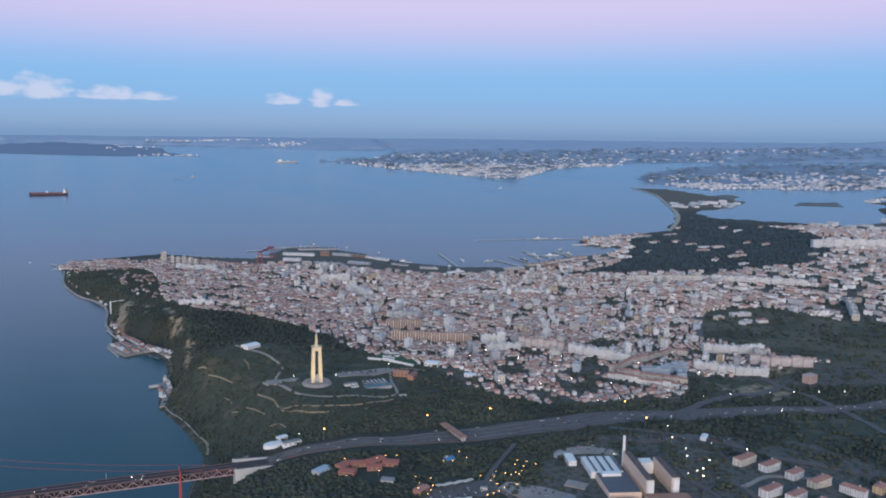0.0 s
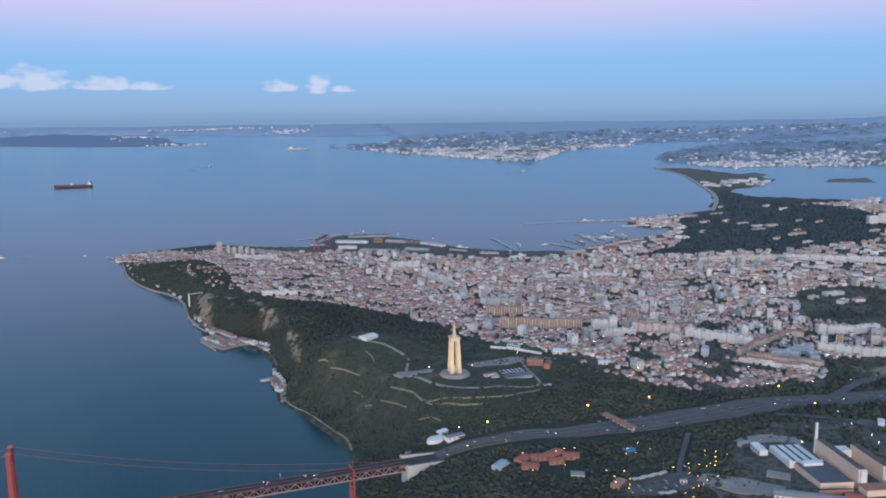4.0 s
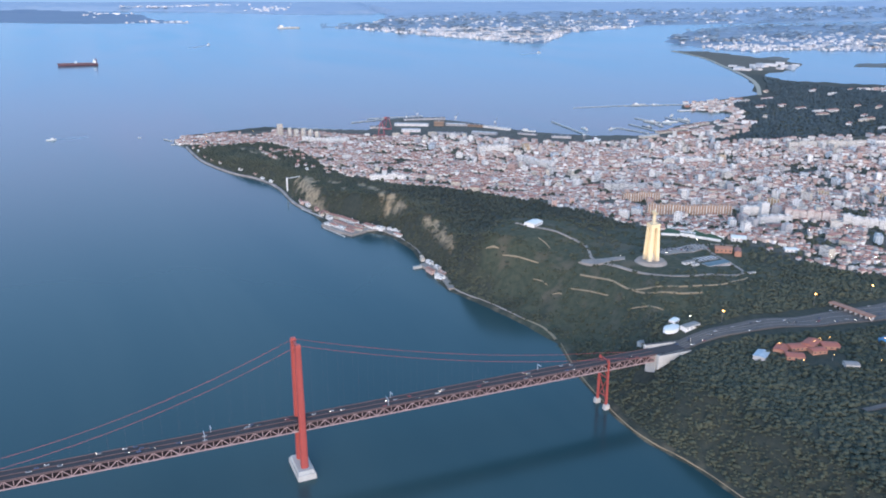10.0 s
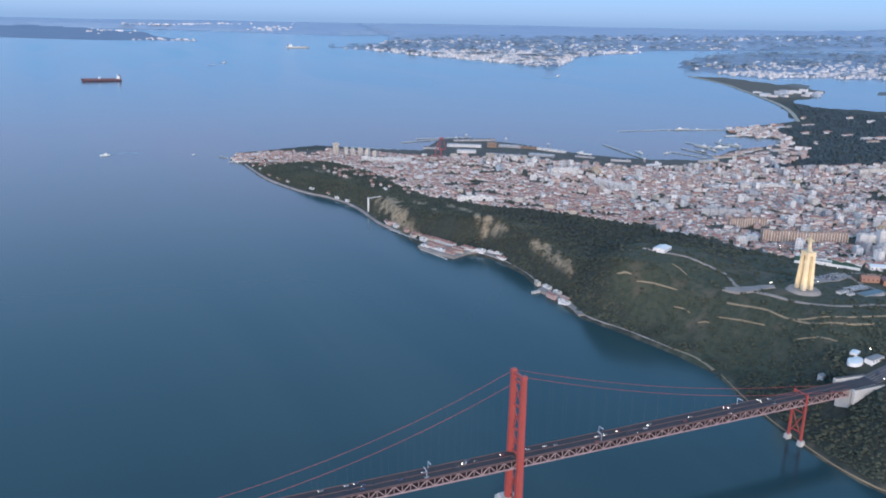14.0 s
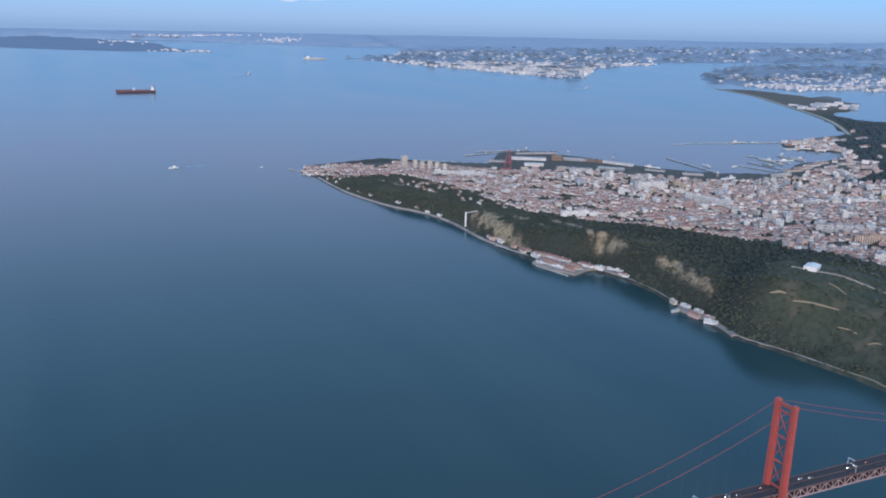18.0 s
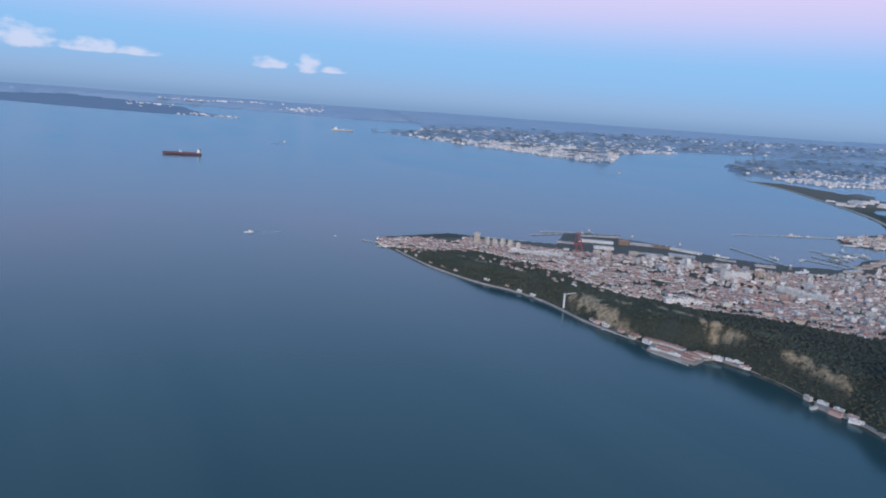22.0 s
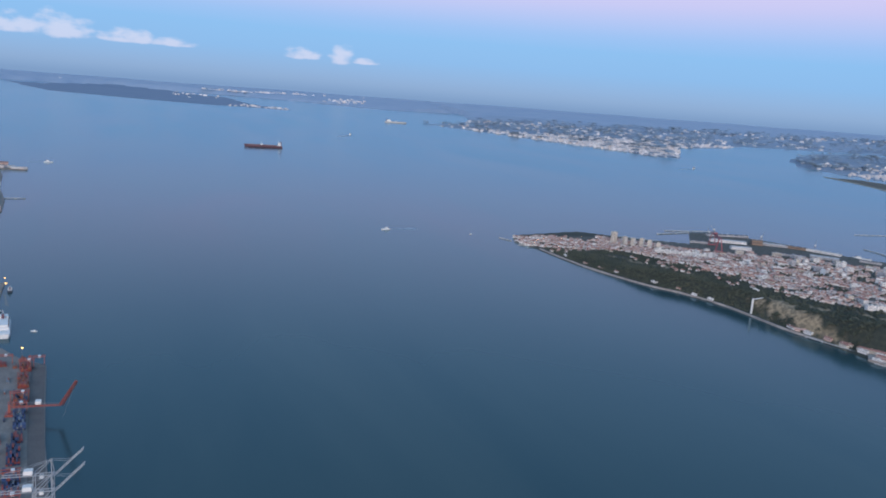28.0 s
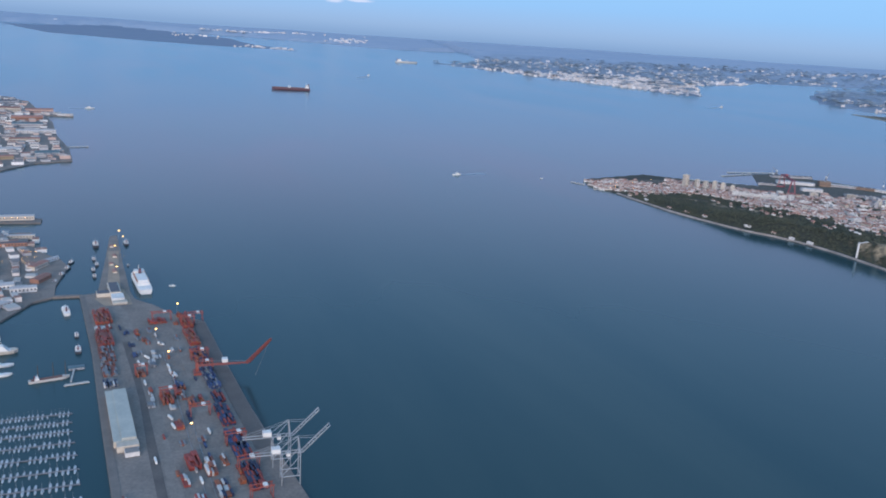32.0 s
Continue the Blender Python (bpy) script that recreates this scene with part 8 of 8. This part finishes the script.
ship("old_ferry", -236.6, 267.5, 5, 6.4, 1.7, 0.6, CREAM, "long cream river ferry moored in the basin", 0.5, 0.0, W, category="boat")
for x, y in ((-236.4, 261.6), (-236.2, 257.6)):
    ship("barge", x, y, 6, 6, 1.0, 0.35, WHITE_PAINT, "slim white river boat moored in the basin", 0.5, -0.05, WHITE_PAINT, category="boat")
sail = ship("sailing_ship", -227.6, 254.6, 12, 6.0, 1.0, 0.4, CONCRETE, "pale-hulled sailing ship with bare masts in the basin", 0.12, -0.3, DECK_BROWN, category="boat")
for at in (-1.6, 0.6, 2.4):
    bm = bmesh.new()
    tube(bm, [(at, 0, 0.5), (at, 0, 3.0)], [0.06, 0.03], 6)
    bar(bm, (at, -0.7, 1.9), (at, 0.7, 1.9), 0.05)
    part("mast", bm, BARK, sail)
hall("floating_store", -223.9, 258.6, 5, 2.4, 1.3, 0.25, GREY, TEAL_ROOF, "green-roofed floating store at the quay", 0, 0.05, 0.05)
jetty(-224.4, 253, -224.2, 258, 0.25, "thin white pontoon in the basin", 0.14)
jetty(-225.2, 251.8, -221.8, 252.4, 0.5, "white floating pontoon in the basin", 0.14)

# the marina: pontoons with rows of sailing boats
BOAT_HULL = material("marina_boat_hull", (0.62, 0.63, 0.64), (0.46, 0.47, 0.48), 0.5, 2.0, vary=0.25)
boat_parts = []
for name, bm, surface in (("hull", hull_mesh(1.05, 0.34, 0.14, 0.08, 0.5), BOAT_HULL), ("cabin", bmesh.new(), PALE), ("mast", bmesh.new(), CRANE_GREY)):
    if name == "cabin":
        box(bm, -0.02, 0, 0.14, 0.42, 0.2, 0.08, 0, 0.85)
    if name == "mast":
        tube(bm, [(0.08, 0, 0.14), (0.08, 0, 1.35)], 0.012, 5)
        bar(bm, (0.08, 0, 0.32), (-0.36, 0, 0.32), 0.03)
    data = bpy.data.meshes.new(name)
    bm.to_mesh(data)
    bm.free()
    data.materials.append(surface)
    boat_parts.append((name, data))
rng = random.Random(4)
for row, (y, end, size, gap) in enumerate(((241.6, -223.6, 0.66, 0.55), (238.8, -223.5, 0.66, 0.55), (235.9, -223.3, 0.7, 0.56), (232.6, -222.8, 0.75, 0.6), (229.0, -222.3, 0.8, 0.62), (225.2, -221.9, 0.85, 0.7), (221.4, -221.6, 0.9, 0.75), (217.4, -221.2, 0.9, 0.8))):
    jetty(-236, y - 0.3, end, y, 0.14, "slim dark marina pontoon", 0.1, STEEL)
    x = -235.6
    while x < end:
        for s in (-1, 1):
            if rng.random() < 0.88:
                boat = empty("sailing_boat", x + rng.uniform(-0.05, 0.05), y - 0.3 * (end - x) / 12 + s * (0.2 + 0.5 * size), 0, s * 90 + rng.uniform(-4, 4))
                boat.scale = (size * rng.uniform(0.85, 1.2),) * 3
                tagged(boat, "small white sailing boat moored at the marina pontoon", "boat", "marina boats")
                for name, data in boat_parts:
                    if name == "mast" and rng.random() < 0.25:
                        continue
                    ob = new(name, data)
                    ob.parent = boat
        x += gap * rng.uniform(0.9, 1.15)

# ---- the city shore beyond the basin ----
quay("pavement_city_quay", [(-300, 262), (-246, 268), (-238.2, 282.8), (-233.6, 293.2), (-230.2, 295.8), (-224.6, 295.7), (-224.6, 296.6), (-230.0, 297.0), (-230.2, 304), (-228.6, 318), (-230.6, 324), (-236, 332), (-239.2, 339.8), (-239.4, 351.4), (-247, 351), (-300, 352)], 0.4, APRON, "grey quay with sheds along the city shore")
quay("pavement_city_pier", [(-300, 361), (-248, 363), (-238.1, 362.2), (-238.1, 367), (-249, 370), (-300, 372)], 0.4, QUAY_STONE, "long grey pier at the city shore")
CITY_ROOF = material("city_shed_roofs", (1, 1, 1), (0.8, 0.79, 0.78), 0.9, 0.6, 8.0, palette=[(0.30, 0.27, 0.26), (0.40, 0.39, 0.38), (0.34, 0.20, 0.17), (0.24, 0.24, 0.25), (0.48, 0.47, 0.46), (0.30, 0.18, 0.155), (0.20, 0.20, 0.21)])
CITY_FRONT = [(-330, 440), (-258.3, 444.3), (-249, 460.5), (-235.9, 467.8), (-239, 500), (-246.8, 541.3), (-252, 590), (-258.2, 622.4), (-243.7, 620.3), (-244, 628), (-262, 640), (-274.2, 699.2), (-294.2, 731.3), (-330, 760), (-600, 900), (-600, 420)]
quay("pavement_city_front", CITY_FRONT, 0.45, APRON, "built-up city river front")
for x, y, t, l, d, h, wall, roof, label in (
        (-234.8, 318, 62, 5.5, 2.0, 0.9, CREAM, TILES, "terracotta-roofed quay shed"), (-233.4, 308, 65, 5.0, 2.0, 0.8, BRICK_RED, TILES, "terracotta-roofed quay shed"), (-236.0, 300.5, 10, 5.0, 1.8, 1.0, W, SHED_ROOF, "white quay shed with pale roof"),
        (-241, 303, 10, 6.0, 2.4, 1.0, W, SHED_ROOF, "white quay shed with pale roof"), (-232.6, 323.0, 50, 4.0, 1.0, 0.7, W, SHED_ROOF, "narrow white quay shed"), (-241.5, 346, 0, 7, 1.4, 0.7, CREAM, SHED_ROOF, "long quay shed"), (-243, 338, 5, 8, 2, 0.9, BRICK_RED, DARK_ROOF, "dark quay shed"),
        (-241, 290, 42, 8, 2.0, 0.8, GREY, SHED_ROOF, "grey quay shed"), (-243, 281, 40, 7, 2.0, 0.8, CREAM, SHED_ROOF, "cream quay shed"), (-245, 366.5, 2, 10, 2.4, 1.1, CREAM, SHED_ROOF, "long lit shed on the pier"), (-256, 366, 2, 9, 2.4, 1.2, OCHRE, TILES, "ochre shed on the pier"),
        (-262, 634, 8, 14, 5, 2.2, PINK, TILES, "pink riverside warehouse with red roof"), (-280, 636, 8, 16, 6, 2.4, CREAM, TILES, "cream riverside palace with red roof"), (-256, 548, 10, 17, 4, 1.4, W, SHED_ROOF, "white ferry terminal hall"), (-262, 572, 6, 14, 5, 1.6, GREY, TEAL_ROOF, "green-roofed riverside hall"),
        (-246, 482, 12, 9, 5, 1.2, GREY, TEAL_ROOF, "grey terminal hall on the point"), (-262, 490, 15, 11, 4, 1.3, W, SHED_ROOF, "white riverside hall"), (-258, 520, 8, 12, 4, 1.3, CREAM, TILES, "cream riverside hall"), (-262, 470, 20, 10, 3.5, 1.2, OCHRE, TILES, "ochre riverside hall"),
        (-248, 624, 5, 8, 2, 1.0, W, SHED_ROOF, "white pier house"), (-265, 600, 8, 15, 5, 1.8, BRICK_RED, TILES, "red riverside warehouse"), (-285, 680, 30, 14, 5, 2.0, GREY, DARK_ROOF, "dark-roofed warehouse")):
    hall("riverside_shed", x, y, t, l, d, h, wall, roof, label, 0, 0.12, 0.42)
town("city_blocks", -360, -262, 446, 720, 7.0, 0.2, lambda x, y: (x < -266 - 0.08 * (y - 450)) * 0.85, [1.6, 2.0, 2.4], (3.0, 5.0), 15, [TOWN_WALL, CITY_ROOF], "close-built pale city blocks with terracotta roofs", 0.7, 0.05, lift=lambda x, y: 0.45 + 0 * x)
town("quay_sheds", -262, -229, 268, 350, 2.6, 0.25, lambda x, y: (x < -233 - 0.12 * abs(y - 318)) * 0.55, [0.5, 0.7, 0.9], (1.2, 2.4), 18, [TOWN_WALL, CITY_ROOF], "clutter of low quay sheds and stores", 0.6, 0.1, lift=lambda x, y: 0.4 + 0 * x)
town("front_sheds", -300, -236, 440, 720, 3.4, 0.15, lambda x, y: inside(x, y, CITY_FRONT) * (away(x, y, CITY_FRONT) > 2) * 0.42, [0.7, 1.0, 1.3], (2.0, 4.0), 19, [TOWN_WALL, CITY_ROOF], "close riverside sheds along the city front", 0.5, 0.1, lift=lambda x, y: 0.45 + 0 * x)
jetty(-243, 505, -232, 507, 1.4, "white ferry pontoon at the city front")
for k in range(26):
    x, y = -262 + rng.uniform(-4, 18), 330 + rng.uniform(-14, 20)
    box_turn = rng.choice((5, 62))
    if x < -236:
        name, data = BOXES[rng.choice((0, 1, 3, 4, 5))]
        ob = new("shipping_container", data)
        ob.matrix_basis = pose(x, y, 0.4, 0, 0, box_turn)
        tagged(ob, "%s ribbed steel container on the city quay" % name, "container", "quay containers")


# ---- far towns and woods ----
def far_town(name, spots, seed, label):
    """Scattered pale blocks: centre, spread and count of each quarter."""
    rng = random.Random(seed)
    soup = Soup()
    ring = FAR_LANDS[name]
    pts = []
    for n, (cx, cy, rx, ry, count) in enumerate(spots):
        for _ in range(int((2.4 if n < 2 and name == "industrial" else 0.9) * count)):
            pts.append((rng.gauss(cx, rx), rng.gauss(cy, ry)))
    px, py = np.array([p[0] for p in pts]), np.array([p[1] for p in pts])
    ok = inside(px, py, ring) & (away(px, py, ring + ring[:1]) > 4)
    pz = flat_land(ring, 0.2, 4.0 if name in ("industrial", "south") else 1.0, 220.0)(px, py)
    for x, y, good, z in zip(px, py, ok, pz):
        if good:
            far = math.hypot(x, y) / 1200
            soup.block(x, y, z - 0.6, rng.uniform(2.2, 5.5) * far, rng.uniform(2, 4) * far, rng.choice((1.0, 1.4, 2.0, 2.8)) * (0.6 + 0.5 * far) + 0.6, rng.uniform(0, 3.1), 0, 1)
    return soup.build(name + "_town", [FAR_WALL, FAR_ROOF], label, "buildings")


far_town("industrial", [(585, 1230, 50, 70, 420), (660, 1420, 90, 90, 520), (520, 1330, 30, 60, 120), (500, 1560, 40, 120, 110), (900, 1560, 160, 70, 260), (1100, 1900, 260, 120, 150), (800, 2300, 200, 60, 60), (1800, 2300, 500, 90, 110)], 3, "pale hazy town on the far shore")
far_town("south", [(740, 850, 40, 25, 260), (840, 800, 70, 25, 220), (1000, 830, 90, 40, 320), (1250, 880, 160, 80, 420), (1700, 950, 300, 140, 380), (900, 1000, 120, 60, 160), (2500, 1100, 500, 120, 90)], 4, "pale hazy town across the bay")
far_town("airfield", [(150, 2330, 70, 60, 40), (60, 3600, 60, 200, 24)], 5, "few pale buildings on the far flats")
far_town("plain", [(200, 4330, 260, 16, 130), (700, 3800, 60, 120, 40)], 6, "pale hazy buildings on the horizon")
for n, (name, count, low, high) in enumerate((("industrial", 1500, 4, 12), ("south", 1600, 3, 9))):
    ring = FAR_LANDS[name]
    xs, ys = [p[0] for p in ring], [p[1] for p in ring]
    x, y = scatter(min(xs), min(max(xs), 2800), min(ys), min(max(ys), min(ys) + 1500), count * 4, lambda a, b, r=ring: inside(a, b, r) * (away(a, b, r + r[:1]) > 8) * (ripple(a, b, 60.0) > 0.05), 60 + n)
    crowns(name + "_woods", x, y, flat_land(ring, 0.2, 4.0 if name != "airfield" else 1.0, 220.0)(x, y) - 0.3, np.random.default_rng(n).uniform(low, high, len(x)), HAZED_LEAF, "dark hazy woods on the far shore", 2, 0.14, seed=70 + n)
x, y = scatter(600, 1500, 120, 640, 1500, lambda a, b: (ripple(a, b, 40.0) > 0.0) * (height(a, b) > 0.5), 88)
crowns("suburb_woods", x, y, height(x, y) - 0.2, np.random.default_rng(9).uniform(2, 5, len(x)), HAZED_LEAF, "far suburb trees with haze in their colour", 2, 0.4, seed=90)
ribbon("ground_beach", [(345, 446), (395, 500), (438, 556), (500, 652), (559, 748), (604, 852)], [2.5, 3.5, 3.0, 3.0, 3.0, 5.0], SAND, "narrow pale sandy beach along the spit", 0.12, 6, category="beach")
rng = random.Random(61)
for k in range(46):
    x, y = rng.uniform(200, 420), rng.uniform(296, 520)
    if inside(np.array([x]), np.array([y]), DARK_WOOD)[0]:
        building("barracks", x, y, rng.uniform(-20, 40), rng.choice((5.0, 7.0)), 2.2, 1.3, rng.choice((W, CREAM)), "gable" if k % 3 else "plain", "pale low building in a clearing of the pine wood", "buildings in the wood")


# ---- street lamps ----
lamp_parts = {}
for tall, warm in ((1.0, True), (1.0, False), (2.2, False), (2.2, True)):
    bm = bmesh.new()
    tube(bm, [(0, 0, -0.3), (0, 0, tall * 0.97), (0.12, 0, tall)], 0.022, 5)
    pole = bpy.data.meshes.new("pole")
    bm.to_mesh(pole), bm.free()
    pole.materials.append(STEEL)
    bm = bmesh.new()
    bmesh.ops.create_icosphere(bm, subdivisions=1, radius=0.065 if tall < 2 else 0.15, matrix=Matrix.Translation((0.16, 0, tall)) @ Matrix.Diagonal((1.2, 1, 0.7, 1)))
    head = bpy.data.meshes.new("lamp_head")
    bm.to_mesh(head), bm.free()
    head.materials.append(LAMP_GLASS if warm else COOL_GLASS)
    lamp_parts[tall, warm] = (pole, head)


def lamp(x, y, tall=1.0, warm=True, z=None):
    thing = empty("street_lamp", x, y, ground_at(x, y) if z is None else z)
    tagged(thing, "lit street lamp with warm glow on a slim pole" if warm else "lit pale street lamp on a slim pole", "street lamp", "street lamps")
    post, head = (new(name, data) for name, data in zip(("pole", "lamp_head"), lamp_parts[tall, warm]))
    post.parent, head.parent = thing, post


rng = random.Random(91)
for x, y in ((28.5, 123.2), (27.1, 117.2), (33.3, 120.8), (35.0, 121.2), (32.3, 116.3), (36.8, 121.0), (36.8, 111.8), (36.6, 109.5), (35.8, 108.0), (38.8, 110.3), (38.2, 107.9), (37.3, 106.6), (36.5, 105.7), (47.0, 118.2), (44.3, 117.2),
             (43.2, 115.9), (44.5, 115.2), (47.0, 115.1), (46.4, 108.4), (49.0, 108.1), (50.0, 106.9), (48.0, 106.8), (46.7, 105.2), (47.0, 103.7), (46.3, 101.5), (47.4, 102.1), (44.3, 101.4), (45.3, 101.4), (42.3, 100.6), (42.6, 99.2)):
    lamp(x, y)
for x, y in ((50.5, 105.9), (51.4, 106.1), (53.9, 110.3), (52.6, 108.7), (54.9, 109.0), (53.5, 107.4), (52.5, 106.1), (51.6, 105.3), (49.7, 102.5), (55.6, 107.3), (33.5, 102.1), (34.6, 101.5)):
    lamp(x, y)
for x, y in ((80.2, 100.9), (76.2, 95.6), (78.1, 95.9), (82.6, 98.3), (79.8, 96.5), (77.8, 94.0), (82.4, 104.0), (83.5, 108.9), (87.1, 114.8), (69.5, 106.0), (92, 100), (88, 104)):
    lamp(x, y, 1.0, False)
for x, y in ((84.6, 134.2), (90.7, 135.0), (101.9, 134), (109.7, 131.6), (116.6, 131.2), (123, 132.6), (130.3, 133.6), (136.2, 132.6), (142, 130.8), (147.4, 128.6)):
    lamp(x, y, 1.0, False)
for x, y in ((27.9, 134.9), (47.0, 133.2), (59.1, 131.6), (88, 129.4), (84, 117)):
    lamp(x, y, 2.2, True)
for x, y in ((28.5, 164.6), (36.8, 161), (50.8, 168), (24.0, 138.4), (70, 150), (78, 146), (88, 150), (96, 146), (72, 170), (84, 168), (96, 168), (66, 182), (58, 190), (80, 178), (112, 158), (124, 150), (134, 156), (90, 160)):
    lamp(x, y, 1.0, False)
for x, y in ((-27.4, 408.4), (-25.2, 404.0), (-23.0, 410.6), (-28.6, 402.0), (-18.4, 413.4), (-20.6, 397.6), (-9.4, 414.6), (4.2, 420.4)):
    lamp(x, y, 1.0, True)
for x, y in ((-211.2, 267.6), (-209.6, 256.6), (-207.8, 229.6), (-218.0, 342), (-218.8, 327), (-218.2, 309), (-206.8, 281), (-217.0, 336)):
    lamp(x, y, 2.2, True, QUAY_Z)
for k in range(14):
    lamp(-240 + rng.uniform(-3, 4), 322 + rng.uniform(-4, 8), 1.0, True, 0.4)
for k in range(7):
    lamp(-252 + 1.6 * k, 364.6, 1.0, True, 0.4)

# ---- traffic ----
car_meshes = []
for name, c in (("white", (0.7, 0.7, 0.7)), ("silver", (0.40, 0.41, 0.43)), ("dark", (0.04, 0.045, 0.06)), ("red", (0.34, 0.04, 0.04)), ("blue", (0.05, 0.09, 0.2))):
    bm = bmesh.new()
    box(bm, 0, 0, 0.03, 0.44, 0.18, 0.075)
    bmesh.ops.bevel(bm, geom=bm.edges[:], offset=0.015, segments=1, affect="EDGES")
    for a in (-0.14, 0.14):
        for b in (-0.08, 0.08):
            box(bm, a, b, 0, 0.07, 0.03, 0.06, slot=1)
    body = bpy.data.meshes.new("body")
    bm.to_mesh(body), bm.free()
    body.materials.append(material("car_%s_paint" % name, c, None, 0.3, 3.0, coat=0.5)), body.materials.append(HULL_DARK)
    bm = bmesh.new()
    box(bm, -0.02, 0, 0.105, 0.24, 0.16, 0.055, 0, 0.8)
    cabin = bpy.data.meshes.new("cabin")
    bm.to_mesh(cabin), bm.free()
    cabin.materials.append(PANE)
    bm = bmesh.new()
    for b in (-0.06, 0.06):
        box(bm, 0.222, b, 0.055, 0.012, 0.03, 0.022)
    beam = bpy.data.meshes.new("headlights")
    bm.to_mesh(beam), bm.free()
    beam.materials.append(COOL_GLASS)
    car_meshes.append((name, body, cabin, beam))


def car(x, y, z, turn, lit=True):
    name, body, cabin, beam = rng.choice(car_meshes[:3] * 2 + car_meshes)
    thing = empty("car", x, y, z, turn)
    thing.scale = (1.25, 1.25, 1.25)
    tagged(thing, "%s car on the roadway" % name if lit else "%s car parked on the asphalt" % name, "car", "traffic" if lit else "parked cars")
    shell = new("body", body)
    shell.parent = thing
    new("cabin", cabin).parent = thing
    if lit:
        new("headlights", beam).parent = shell


# parked cars in rows on the yards round the mill
lot = random.Random(57)
for (ax, ay), (bx, by), count in (((37.5, 107.2), (47.5, 105.6), 9), ((37.0, 105.8), (46.5, 103.8), 8), ((49.6, 103.6), (53.4, 98.2), 5), ((50.8, 104.2), (54.8, 98.6), 5),
                                  ((74, 114.6), (96, 107), 14), ((75, 113.2), (94, 106.4), 12), ((63, 111.6), (71.4, 108.6), 4), ((79.6, 99), (82, 91), 4), ((58, 90.4), (72, 81.4), 5)):
    for k in range(count):
        u = (k + lot.uniform(0.2, 0.8)) / count
        x, y = ax + (bx - ax) * u, ay + (by - ay) * u
        car(x, y, ground_at(x, y) + 0.2, math.degrees(math.atan2(by - ay, bx - ax)) + 90, False)
for k in range(74):
    x = rng.uniform(-118, 12)
    lane = rng.choice((-0.85, -0.5, -0.25, 0.25, 0.5, 0.85))
    car(*along(x, lane, DECK + 0.04), 180 if lane > 0 else 0)
path = ROADS[0]
for k in range(94):
    x = rng.uniform(14, 150)
    y = float(np.interp(x, [p[0] for p in path], [p[1] for p in path]))
    half = float(np.interp(x, [12, 26, 45, 66, 88, 150], [0.9, 1.3, 2.8, 2.5, 1.8, 1.2]))
    side = rng.uniform(-half, half)
    car(x, y + side, ground_at(x, y + side) + 0.24, 0 if side > 0 else 180)
for k in range(46):
    x, y = rng.uniform(38.5, 50), rng.uniform(163.4, 166.6)
    car(x, y, ground_at(x, y) + 0.24, rng.choice((80, -80)), False)
for k in range(20):
    x, y = rng.choice(((rng.uniform(38, 52), rng.uniform(100, 112)), (rng.uniform(77, 96), rng.uniform(96, 112)), (rng.uniform(62, 72), rng.uniform(108, 114))))
    car(x, y, ground_at(x, y) + 0.16, rng.uniform(0, 360), False)
